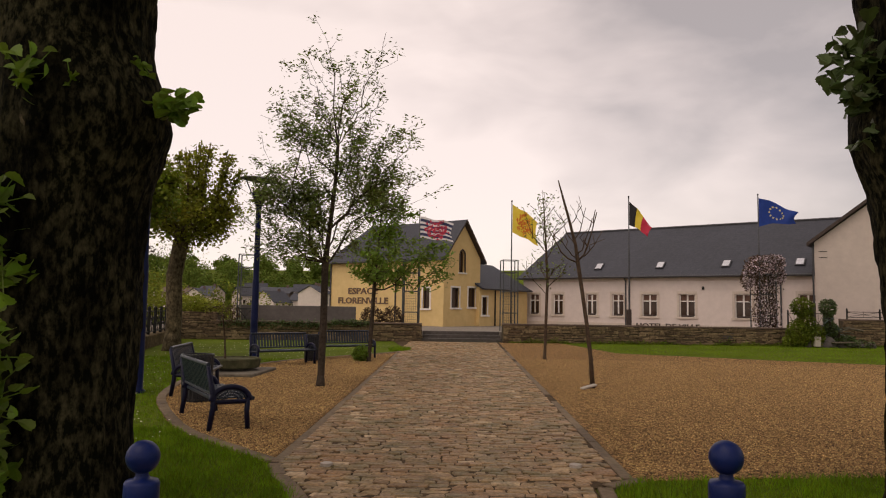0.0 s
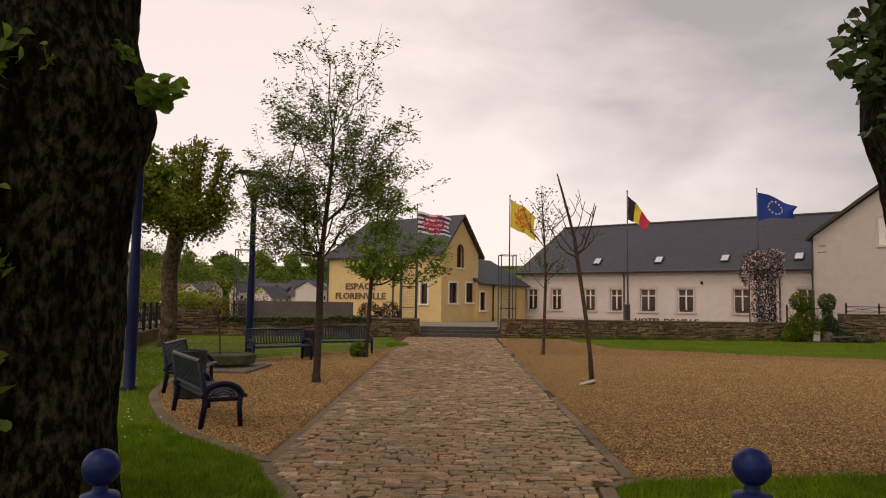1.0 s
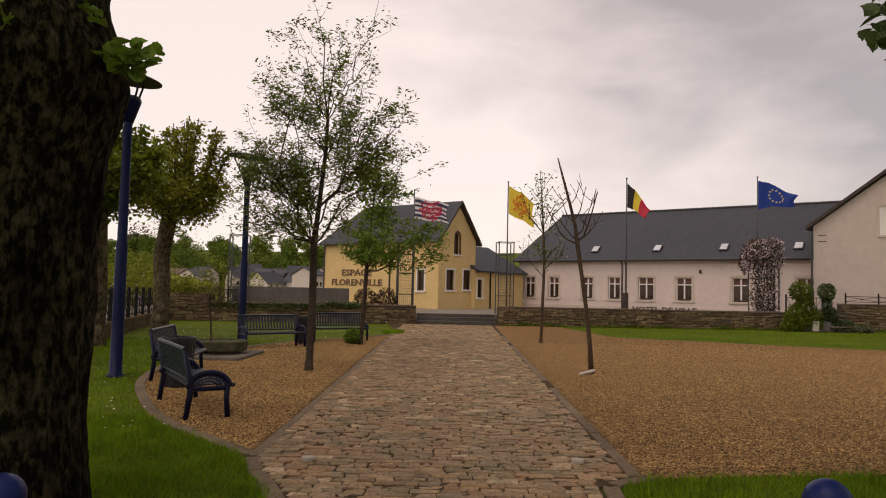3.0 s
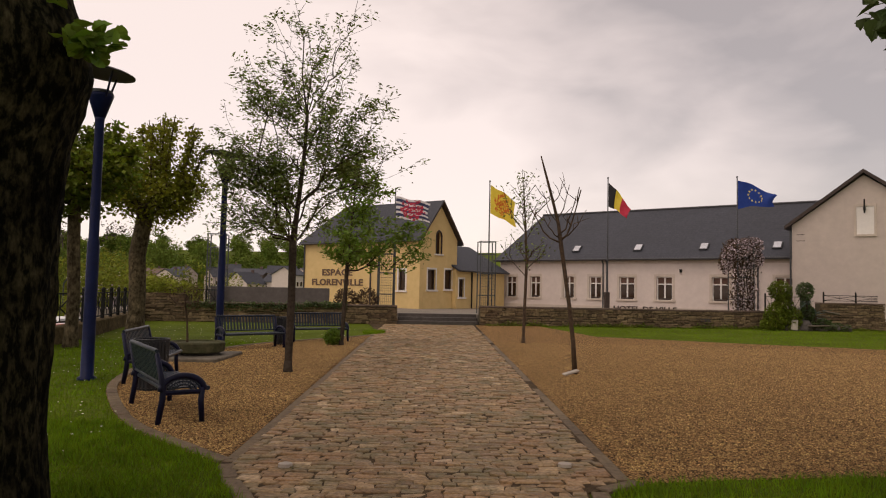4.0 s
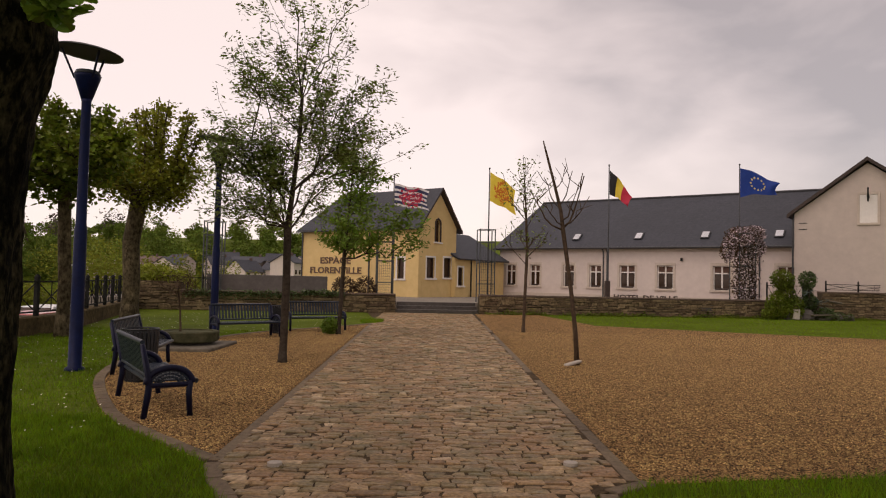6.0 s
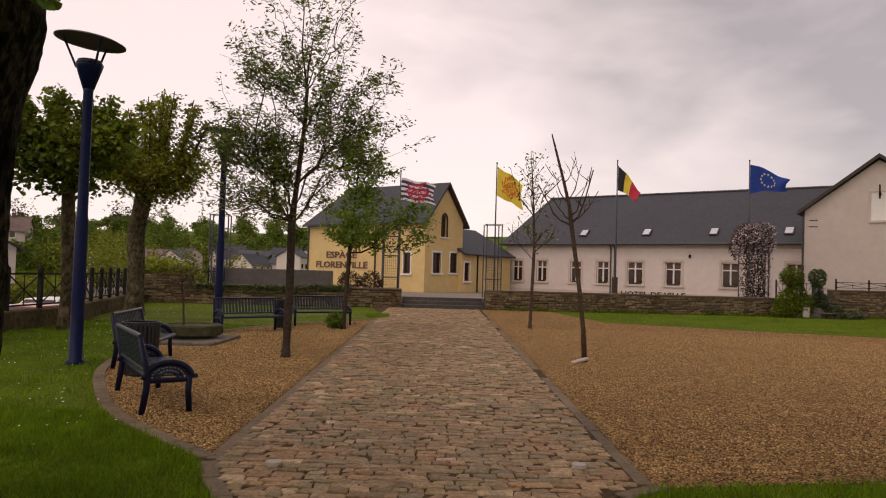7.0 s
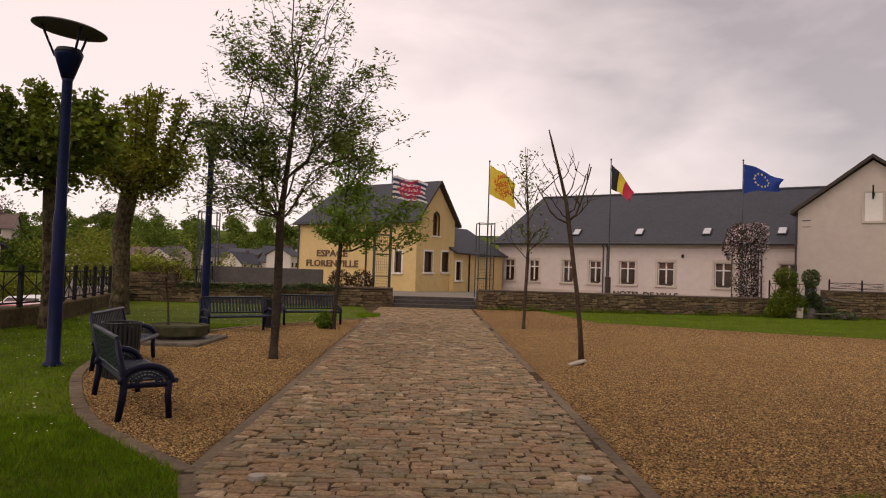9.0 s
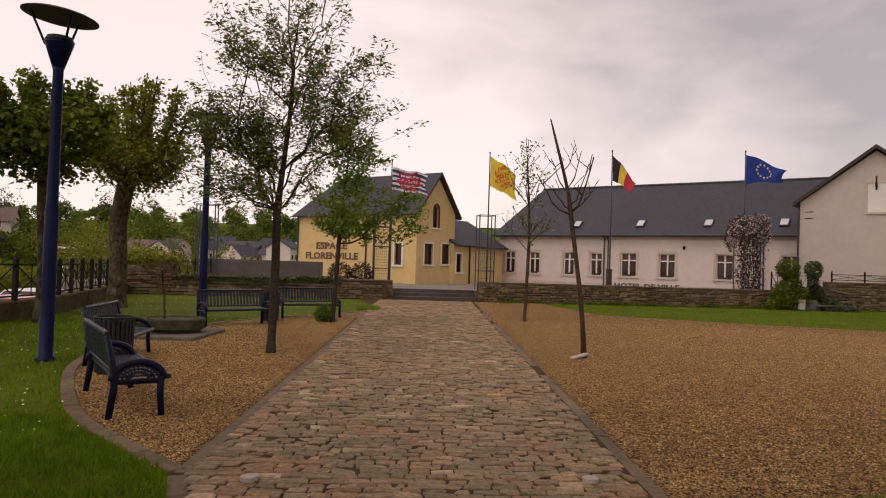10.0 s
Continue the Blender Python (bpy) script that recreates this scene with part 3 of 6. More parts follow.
def window(parent, x, z0, w, h, style, m, name="window"):
    """A window in an opening: frame, panes, sill, surround where it has one."""
    win = part(name, Geo().box((x, 0.17, z0), (x + w, 0.19, z0 + h), 0, m), GLASS, parent)
    if style == "cross":
        f = Geo()
        for a, b in (((x, 0.10, z0), (x + 0.06, 0.165, z0 + h)), ((x + w - 0.06, 0.10, z0), (x + w, 0.165, z0 + h)), ((x + 0.06, 0.10, z0), (x + w - 0.06, 0.165, z0 + 0.06)),
                     ((x + 0.06, 0.10, z0 + h - 0.06), (x + w - 0.06, 0.165, z0 + h)), ((x + w / 2 - 0.045, 0.10, z0 + 0.06), (x + w / 2 + 0.045, 0.165, z0 + h - 0.06)),
                     ((x + 0.06, 0.104, z0 + h * 0.66), (x + w / 2 - 0.045, 0.165, z0 + h * 0.66 + 0.07)), ((x + w / 2 + 0.045, 0.104, z0 + h * 0.66), (x + w - 0.06, 0.165, z0 + h * 0.66 + 0.07))):
            f.box(a, b, 0, m)
        part("frame", f, TRIM, win, "white cross-barred frame")
        s = Geo()
        for a, b in (((x - 0.15, -0.025, z0), (x, 0.05, z0 + h)), ((x + w, -0.025, z0), (x + w + 0.15, 0.05, z0 + h)), ((x - 0.15, -0.03, z0 + h), (x + w + 0.15, 0.05, z0 + h + 0.17))):
            s.box(a, b, 0.006, m)
        part("surround", s, SURROUND, win, "pale stone surround")
        part("sill", Geo().box((x - 0.2, -0.09, z0 - 0.13), (x + w + 0.2, 0.09, z0), 0.01, m), SURROUND, win)
        part("blind", Geo().box((x + 0.05, 0.166, z0 + h * 0.66), (x + w - 0.05, 0.1695, z0 + h - 0.04), 0, m), BLIND, win, "red-brown blind behind the top lights")
        # added brown strip, standing in for the brown tone low in the panes
        part("pane_foot_strip", Geo().box((x + 0.12, 0.0, z0 + 0.005), (x + w - 0.12, 0.09, z0 + 0.12), 0.01, m), WOOD_DARK, win)
    else:
        f = Geo()
        for a, b in (((x, 0.10, z0), (x + 0.07, 0.165, z0 + h)), ((x + w - 0.07, 0.10, z0), (x + w, 0.165, z0 + h)), ((x + 0.07, 0.10, z0), (x + w - 0.07, 0.165, z0 + 0.07)), ((x + 0.07, 0.10, z0 + h - 0.07), (x + w - 0.07, 0.165, z0 + h))):
            f.box(a, b, 0, m)
        part("frame", f, WOOD_DARK, win, "dark brown frame")
        s = Geo()
        for a, b in (((x - 0.11, -0.02, z0), (x, 0.05, z0 + h)), ((x + w, -0.02, z0), (x + w + 0.11, 0.05, z0 + h)), ((x - 0.11, -0.025, z0 + h), (x + w + 0.11, 0.05, z0 + h + 0.11))):
            s.box(a, b, 0.006, m)
        part("surround", s, TRIM, win, "white painted surround")
        part("sill", Geo().box((x - 0.18, -0.1, z0 - 0.11), (x + w + 0.18, 0.09, z0), 0.01, m), TRIM, win)
    return win


def roof_plane(geo, pts, thick=0.12):
    """A sloping roof slab over the outline pts (counter-clockwise from above)."""
    n = len(pts)
    low = [(x, y, z - thick) for x, y, z in pts]
    geo.add([*pts, *low], [tuple(range(n)), tuple(range(n, 2 * n))[::-1]] + [(i, n + i, n + (i + 1) % n, (i + 1) % n) for i in range(n)])
    return geo


def long_building():
    """The long cream town building under its slate roof."""
    b = thing("town_building", pose(5.73, 52.84, 0.5, 0, 0, TURN), "long cream rendered building with a hipped slate roof", "building")
    I = Matrix.Identity(4)
    wins = [(-0.62, 0.8), (1.34, 0.78), (3.96, 0.78), (5.88, 0.84), (8.0, 1.04), (10.5, 1.02), (13.95, 1.0), (17.55, 1.0)]
    z0, h, x0, x1 = 0.86, 1.48, -1.15, 18.6
    sh = Matrix.Translation((x0, 0, 0))
    part("front_wall", wall_mesh(Geo(), x1 - x0, 3.5, 0.35, [(x - x0, z0, x + w - x0, z0 + h) for x, w in wins], sh), WHITE, b)
    part("rear_wall", Geo().box((x0, 8.85, 0), (x1, 9.2, 3.5)), WHITE, b)
    part("end_wall", Geo().box((x0, 0.36, 0), (x0 + 0.35, 8.84, 3.5)), WHITE, b)
    part("plinth", Geo().box((x0, -0.03, 0), (x1, -0.002, 0.35)), SURROUND, b)
    for x, w in wins:
        window(b, x, z0, w, h, "cross", I)
    part("frieze", Geo().box((x0, -0.03, 3.2), (x1, -0.002, 3.5), 0.005), SURROUND, b)
    zr, ze, o = 7.25, 3.52, 0.35
    xl, hip = x0 - 0.35, 0.0
    roof = Geo()
    roof_plane(roof, [(xl, -o, ze), (x1 + 6, -o, ze), (x1 + 6, 4.6, zr), (hip, 4.6, zr)])
    roof_plane(roof, [(x1 + 6, 9.2 + o, ze), (xl, 9.2 + o, ze), (hip, 4.6, zr), (x1 + 6, 4.6, zr)])
    roof_plane(roof, [(xl, 9.2 + o, ze), (xl, -o, ze), (hip, 4.6, zr)])
    r = part("roof", roof, SLATE, b, "dark blue-grey slate roof")
    part("ridge", Geo().tube([(hip, 4.6, zr + 0.02), (x1 + 6, 4.6, zr + 0.02)], 0.09, 6), ZINC, r)
    part("gutter", Geo().tube([(xl, -o - 0.06, ze - 0.05), (x1, -o - 0.06, ze - 0.05)], 0.075, 8), ZINC, b, "dark zinc gutter")
    for x in (6.88, 7.15, 16.6):
        part("downpipe", Geo().tube([(x, -0.06, 0.0), (x, -0.06, 3.2), (x, -0.33, 3.45)], 0.045, 8), ZINC, b)
    sl = (zr - ze) / (4.6 + o)
    for x in (4.42, 8.82, 13.07, 17.32):
        y = 0.3
        z = ze + (y + o) * sl
        m = Matrix.Translation((x, y, z + 0.02)) @ Matrix.Rotation(math.atan(sl), 4, "X")
        w = part("roof_window", Geo().box((0, 0, 0.0), (0.54, 0.74, 0.09), 0.012, m), ZINC, b)
        part("pane", Geo().box((0.06, 0.06, 0.09), (0.48, 0.68, 0.10), 0, m), SKYGLASS, w)
    part("wall_lamp", Geo().box((12.0, -0.16, 2.62), (12.12, -0.002, 2.82), 0.02), IRON, b)
    # letters low on the wall
    text_mesh("HOTEL DE VILLE", 0.42, WOOD_DARK, b, (7.6, -0.03, 0.10), 4.2)


def text_mesh(words, size, material, parent, at, width, name="lettering"):
    cu = bpy.data.curves.new(name, "FONT")
    cu.body, cu.size, cu.extrude, cu.resolution_u, cu.offset = words, size, 0.02, 2, 0.012
    tmp = bpy.data.objects.new("tmp_text", cu)
    scene.collection.objects.link(tmp)
    me = bpy.data.meshes.new_from_object(tmp.evaluated_get(bpy.context.evaluated_depsgraph_get()))
    bpy.data.objects.remove(tmp)
    xs = [v.co.x for v in me.vertices]
    k = width / (max(xs) - min(xs))
    me.transform(Matrix.Diagonal((k, 1.0, 1.0, 1.0)))
    me.transform(Matrix.Rotation(radians(90), 4, "X"))
    me.materials.clear()
    me.materials.append(material)
    ob = new(name, me)
    ob.location = at
    ob.parent = parent
    return ob


def gable_house():
    """The tall cream house whose gable faces the park."""
    b = thing("gable_house", pose(20.1, 41.2, 0.5, 0, 0, TURN), "tall beige rendered house with a plain gable", "house")
    w, he, hr, d = 7.3, 5.25, 8.0, 10.0
    fr = Geo()
    fr.add([(0.2, 0, 0), (w, 0, 0), (w, 0, he), (w / 2 + 0.1, 0, hr - 0.12), (0.2, 0, he)], [(0, 1, 2, 3, 4)])
    fr.add([(0.2, 0.35, 0), (w, 0.35, 0), (w, 0.35, he), (w / 2 + 0.1, 0.35, hr - 0.12), (0.2, 0.35, he)], [(4, 3, 2, 1, 0)])
    fr.add([(0.2, 0, 0), (0.2, 0, he), (0.2, 0.35, he), (0.2, 0.35, 0)], [(0, 1, 2, 3)])
    fr.add([(w, 0, 0), (w, 0.35, 0), (w, 0.35, he), (w, 0, he)], [(0, 1, 2, 3)])
    part("front_wall", fr, CREAM, b)
    part("side_wall", Geo().box((0.2, 0.36, 0), (0.55, d, he)), CREAM, b)
    part("side_wall", Geo().box((w - 0.35, 0.36, 0), (w, d, he)), CREAM, b)
    part("rear_wall", Geo().box((0.56, d - 0.35, 0), (w - 0.36, d, he)), CREAM, b)
    sl = (hr - he) / (w / 2 - 0.1)
    roof = Geo()
    roof_plane(roof, [(-0.12, -0.3, he - 0.3 * sl + 0.14), (w / 2 + 0.1, -0.3, hr + 0.1), (w / 2 + 0.1, d, hr + 0.1), (-0.12, d, he - 0.3 * sl + 0.14)][::-1])
    roof_plane(roof, [(w / 2 + 0.1, -0.3, hr + 0.1), (w + 0.32, -0.3, he - 0.3 * sl + 0.14), (w + 0.32, d, he - 0.3 * sl + 0.14), (w / 2 + 0.1, d, hr + 0.1)][::-1])
    part("roof", roof, SLATE, b, "dark slate gable roof")
    v = Geo()
    for s, x in ((1, -0.14), (-1, w + 0.34)):
        a, c = Vector((x, -0.34, he - 0.3 * sl)), Vector((w / 2 + 0.1, -0.34, hr - 0.03))
        v.add([a, c, c + Vector((0, 0, 0.2)), a + Vector((0, 0, 0.2))], [(0, 1, 2, 3)])
        v.add([a + Vector((0, 0.04, 0)), c + Vector((0, 0.04, 0)), c + Vector((0, 0.04, 0.2)), a + Vector((0, 0.04, 0.2))], [(3, 2, 1, 0)])
        v.add([a, c, c + Vector((0, 0.3, 0)), a + Vector((0, 0.3, 0))], [(0, 3, 2, 1)])
    part("bargeboard", v, WOOD_DARK, b, "dark brown bargeboard")
    part("downpipe", Geo().tube([(0.13, -0.06, 0), (0.13, -0.06, he - 0.25)], 0.05, 8), ZINC, b)
    # blind hatch with its hoist
    hatch = part("hatch", Geo().box((3.38, -0.04, 4.65), (4.2, -0.002, 6.15), 0.01), TRIM, b, "pale blind hatch")
    f = Geo()
    for a, c in (((3.26, -0.07, 4.53), (3.38, -0.002, 6.3)), ((4.2, -0.07, 4.53), (4.32, -0.002, 6.3)), ((3.38, -0.07, 6.15), (4.2, -0.002, 6.3)), ((3.38, -0.07, 4.53), (4.2, -0.002, 4.65))):
        f.box(a, c, 0.008)
    part("surround", f, SURROUND, hatch)
    part("hoist", Geo().box((3.74, -0.55, 5.95), (3.84, -0.072, 6.1), 0.01).box((3.75, -0.5, 5.75), (3.83, -0.42, 6.5), 0.01), IRON, hatch, "dark iron hoist beam")
    for z in (4.7, 4.35):
        part("wall_tie", Geo().box((0.42, -0.03, z), (0.85, -0.002, z + 0.03)), IRON, b)


def yellow_house():
    """The yellow hall: long front with lettering, gable end turned to the court."""
    b = thing("yellow_house", pose(-0.92, 44.8, 0.5, 0, 0, TURN), "yellow rendered house with slate roof and lettering", "house")
    G = Matrix.Rotation(radians(90), 4, "Z")  # along the gable: x runs away from the near corner
    he, hr, w = 4.5, 6.85, 4.1
    # front wall runs to -x from the corner
    sh = Matrix.Translation((-10.1, 0, 0))
    part("front_wall", wall_mesh(Geo(), 10.1, he, 0.35, [(8.44, 1.12, 8.98, 2.42)], sh), YELLOW, b)
    window(b, -1.66, 1.12, 0.54, 1.3, "plain", Matrix.Identity(4))
    gw = [(0.85, 1.2, 0.85, 1.28), (2.72, 1.25, 0.85, 1.28), (1.68, 3.5, 0.6, 1.2)]
    gm = Matrix(((0, -1, 0, 0), (1, 0, 0, 0.36), (0, 0, 1, 0), (0, 0, 0, 1)))
    part("gable_wall", wall_mesh(Geo(), w - 0.36, he, 0.35, [(x - 0.36, z, x + ww - 0.36, z + h if z < 3 else he) for x, z, ww, h in gw], gm), YELLOW, b)
    # triangle over the eaves with the narrow arched opening
    tri = Geo()
    ax, az = w / 2, hr - 0.1
    x0, x1, top = 1.68, 2.28, 5.0
    arch = [(x1, he), (x1, top - 0.3), (x1 - 0.08, top - 0.12), ((x0 + x1) / 2, top), (x0 + 0.08, top - 0.12), (x0, top - 0.3), (x0, he)]
    out = [(0, he), (x0, he)] + arch[::-1][1:-1] + [(x1, he), (w, he), (ax, az)]
    for yy, flip in ((0.0, False), (0.35, True)):
        pts = [(-yy, x, z) for x, z in out]
        f = tuple(range(len(pts)))
        tri.add(pts, [f[::-1] if flip else f])
    for (a, c), (d, e) in zip(arch, arch[1:]):
        tri.add([(0, a, c), (0, d, e), (-0.35, d, e), (-0.35, a, c)], [(0, 1, 2, 3)])
    part("gable", tri, YELLOW, b)
    for i, (x, z, ww, h) in enumerate(gw):
        if z < 3:
            window(b, x, z, ww, h, "plain", Matrix(((0, -1, 0, 0), (1, 0, 0, 0), (0, 0, 1, 0), (0, 0, 0, 1))))
    win = part("window", Geo().box((-0.19, x0 + 0.001, 3.5), (-0.17, x1 - 0.001, 5.0)), GLASS, b)
    s = Geo()
    lineo = [(x0, 3.5)] + arch[::-1][1:-1] + [(x1, 3.5)]
    for (a, c), (d, e) in zip(lineo, lineo[1:]):
        s.tube([(0.015, a, c), (0.015, d, e)], 0.05, 6)
    part("surround", s, WOOD_DARK, win, "dark moulded surround")
    part("sill", Geo().box((-0.05, x0 - 0.15, 3.4), (0.1, x1 + 0.15, 3.498), 0.01), TRIM, win)
    # far walls
    part("rear_wall", Geo().box((-10.1, w - 0.35, 0), (-0.36, w, he)), YELLOW, b)
    part("end_wall", Geo().box((-10.1, 0.36, 0), (-9.75, w - 0.36, he)), YELLOW, b)
    sl = (hr - he) / (w / 2)
    o = 0.28
    roof = Geo()
    roof_plane(roof, [(-10.4, -o, he - o * sl + 0.12), (0.3, -o, he - o * sl + 0.12), (0.3, w / 2, hr + 0.12), (-8.2, w / 2, hr + 0.12)])
    roof_plane(roof, [(0.3, w + o, he - o * sl + 0.12), (-10.4, w + o, he - o * sl + 0.12), (-8.2, w / 2, hr + 0.12), (0.3, w / 2, hr + 0.12)])
    roof_plane(roof, [(-10.4, w + o, he - o * sl + 0.12), (-10.4, -o, he - o * sl + 0.12), (-8.2, w / 2, hr + 0.12)])
    part("roof", roof, SLATE, b, "dark slate roof")
    v = Geo()
    for y in (-o - 0.02, w + o + 0.02):
        a, c = Vector((0.32, y, he - o * sl - 0.02)), Vector((0.32, w / 2, hr - 0.02))
        v.add([a, c, c + Vector((0, 0, 0.16)), a + Vector((0, 0, 0.16))], [(0, 1, 2, 3)])
        v.add([a, c, c - Vector((0.3, 0, 0)), a - Vector((0.3, 0, 0))], [(3, 2, 1, 0)])
    part("bargeboard", v, WOOD_DARK, b)
    part("gutter", Geo().tube([(-10.4, -o - 0.05, he - 0.3), (0.2, -o - 0.05, he - 0.3)], 0.06, 8), ZINC, b)
    for x in (-10.05, -3.95, -3.3):
        part("downpipe", Geo().tube([(x, -0.06, 0), (x, -0.06, he - 0.35)], 0.05, 8), ZINC, b)
    text_mesh("ESPACE", 0.6, SIGN, b, (-8.35, -0.03, 2.04), 2.75)
    text_mesh("FLORENVILLE", 0.6, SIGN, b, (-9.3, -0.03, 1.38), 4.65)


def link_building():
    """The low yellow link between the two houses."""
    b = thing("link_building", pose(1.39, 47.55, 0.5, 0, 0, TURN), "low yellow link building with slate lean-to roof", "building")
    gm = Matrix(((0, -1, 0, 0), (1, 0, 0, 0), (0, 0, 1, 0), (0, 0, 0, 1)))
    part("wall", wall_mesh(Geo(), 6.3, 2.6, 0.3, [(0.35, 0.75, 0.95, 1.95)], gm), YELLOW, b)
    window(b, 0.35, 0.75, 0.6, 1.2, "plain", gm)
    roof = Geo()
    roof_plane(roof, [(0.3, -0.1, 2.55), (0.3, 6.5, 2.55), (-3.2, 6.5, 4.5), (-3.2, -0.1, 4.5)])
    part("roof", roof, SLATE, b)
    part("rear_wall", Geo().box((-3.2, 0.02, 0), (-2.9, 6.3, 4.3)), YELLOW, b)
    part("gutter", Geo().tube([(0.36, -0.1, 2.5), (0.36, 6.4, 2.5)], 0.06, 8), ZINC, b)
    part("downpipe", Geo().tube([(0.06, 1.85, 0), (0.06, 1.85, 2.45)], 0.05, 8), IRON, b)
    c = part("chimney", Geo().box((-2.2, 0.3, 3.4), (-1.6, 0.9, 4.75), 0.02), STONE_FAR, b)
    part("cap", Geo().box((-2.3, 0.2, 4.752), (-1.5, 1.0, 4.86), 0.02), SLATE, c)


long_building()
gable_house()
yellow_house()
link_building()

# ---- leaves and trees ----
def leaf_mesh(geo, centres, size, spread=0.0, flat=0.5, narrow=0.5, rng=None, fold=0.25):
    """Small pointed leaves at the centres, each of two folded halves."""
    rng = rng or np.random.default_rng(1)
    c = np.asarray(centres, float)
    n = len(c)
    if n == 0:
        return geo
    c = c + rng.normal(0, 1, (n, 3)) * spread
    d = rng.normal(0, 1, (n, 3)) * (1, 1, flat)
    d /= np.linalg.norm(d, axis=1)[:, None]
    up = rng.normal(0, 0.55, (n, 3)) + (0, 0, 1)
    s = np.cross(d, up)
    s /= np.linalg.norm(s, axis=1)[:, None] + 1e-9
    nn = np.cross(s, d)
    ln = (size * rng.uniform(0.6, 1.25, n))[:, None]
    w = ln * narrow * 0.5
    p0, p1 = c - d * ln * 0.5, c + d * ln * 0.5
    a, b = c + s * w + nn * w * fold - d * ln * 0.06, c - s * w + nn * w * fold - d * ln * 0.06
    v = np.stack([p0, a, p1, b], 1).reshape(-1, 3)
    base = len(geo.v)
    geo.v += [tuple(r) for r in v.tolist()]
    geo.f += [f for i in range(base, base + 4 * n, 4) for f in ((i, i + 1, i + 2), (i, i + 2, i + 3))]
    geo.mi += [geo.slot] * (2 * n)
    return geo


def in_ellipsoids(env, rng):
    pts = []
    for cx, cy, cz, rx, ry, rz, n in env:
        p = rng.normal(0, 1, (n, 3))
        p /= np.linalg.norm(p, axis=1)[:, None]
        p *= rng.uniform(0.35, 1.0, n)[:, None] ** 0.5
        pts.append(p * (rx, ry, rz) + (cx, cy, cz))
    return np.concatenate(pts)


def skeleton_of(trunk, targets, rng, step=0.22, balance=0.32, wobble=0.035, rise=0.5):
    """Nodes and parents of a branching frame: each target is joined to the cheapest limb below it."""
    pos, par, dist = [np.array(trunk[0], float)], [-1], [0.0]
    for a, b in zip(trunk, trunk[1:]):
        a, b = np.array(a, float), np.array(b, float)
        k = max(1, int(np.linalg.norm(b - a) / step))
        for i in range(1, k + 1):
            pos.append(a + (b - a) * i / k)
            par.append(len(pos) - 2)
            dist.append(dist[-1] + np.linalg.norm(b - a) / k)
    first = len(pos) // 3
    T = np.array(pos)
    order = np.argsort([np.min(np.linalg.norm(T - p, axis=1)) for p in targets])
    ends = []
    for i in order:
        p = targets[i]
        P = np.array(pos[first:])
        gap = P - p
        cost = np.linalg.norm(gap, axis=1) + balance * np.array(dist[first:]) + rise * np.maximum(0, gap[:, 2] + 0.15)
        j = int(np.argmin(cost)) + first
        a = pos[j]
        ln = np.linalg.norm(p - a)
        k = max(1, int(ln / step))
        bow = np.array((0, 0, -0.10 * ln))
        prev = j
        for m in range(1, k + 1):
            t = m / k
            q = a + (p - a) * t + bow * (4 * t * (1 - t)) * 0.5 + (rng.normal(0, wobble, 3) if m < k else 0)
            pos.append(q)
            par.append(prev)
            dist.append(dist[prev] + ln / k)
            prev = len(pos) - 1
        ends.append(prev)
    return pos, par, ends


def limbs_mesh(geo, pos, par, r_tip, r_base, sides=6):
    """Round limbs that thicken towards the root."""
    n = len(pos)
    w = np.zeros(n)
    kids = [[] for _ in range(n)]
    for i in range(n - 1, 0, -1):
        if not kids[i]:
            w[i] = max(w[i], 1.0)
        kids[par[i]].append(i)
        w[par[i]] += w[i]
    k = math.log(r_base / r_tip) / math.log(max(w[0], 2))
    r = r_tip * w ** k
    seen = set()
    for start in range(n):
        if start in seen:
            continue
        if start and start == max(kids[par[start]], key=lambda c: w[c]) and par[start] in seen:
            continue
        chain = [start] if start == 0 else [par[start], start]
        cur = start
        seen.add(cur)
        while kids[cur]:
            cur = max(kids[cur], key=lambda c: w[c])
            seen.add(cur)
            chain.append(cur)
        rad = [r[c] for c in chain]
        if start:
            rad[0] = rad[1]
        if len(chain) > 1:
            geo.tube([pos[c] for c in chain], rad, 10 if rad[0] > 0.05 else (sides if rad[0] > 0.012 else 4), cap=False)
    return r


def tree(name, label, trunk, env, seed, bark, leaf_mat, r_base, r_tip=0.006, leaf=0.1, leaves=8, spread=0.14, narrow=0.45, group="", step=0.22, rise=0.5, balance=0.32, extra=None, flat=0.6, whorl=1, thin_above=99.0):
    rng = np.random.default_rng(seed)
    base = trunk[0]
    t = thing(name, Matrix.Translation(base), label, "tree", group)
    loc = [tuple(np.array(p) - base) for p in trunk]
    targets = in_ellipsoids(env, rng) - np.array(base)
    if extra is not None:
        targets = np.concatenate([targets, np.array(extra) - np.array(base)])
    pos, par, ends = skeleton_of(loc, targets, rng, step=step, rise=rise, balance=balance)
    g = Geo()
    r = limbs_mesh(g, pos, par, r_tip, r_base)
    # flare at the foot
    f = Geo().lathe([(r_base * 1.5, -0.06), (r_base * 1.2, 0.06), (r_base * 1.02, 0.22)], 12)
    g.add(f.v, f.f)
    part("trunk", g, bark, t, smooth=True)
    if leaves:
        thin = [i for i in range(len(pos)) if r[i] < r_tip * 2.6]
        p = np.array(pos)[thin]
        odds = np.where(p[:, 2] > thin_above, 0.45, 1.0)
        pick = rng.choice(len(thin), int(leaves * len(ends) / whorl), p=odds / odds.sum())
        c = np.repeat(p[pick] + rng.normal(0, 0.06, (len(pick), 3)), whorl, axis=0)
        part("crown", leaf_mesh(Geo(), c, leaf, spread, flat, narrow, rng), leaf_mat, t)
    return t


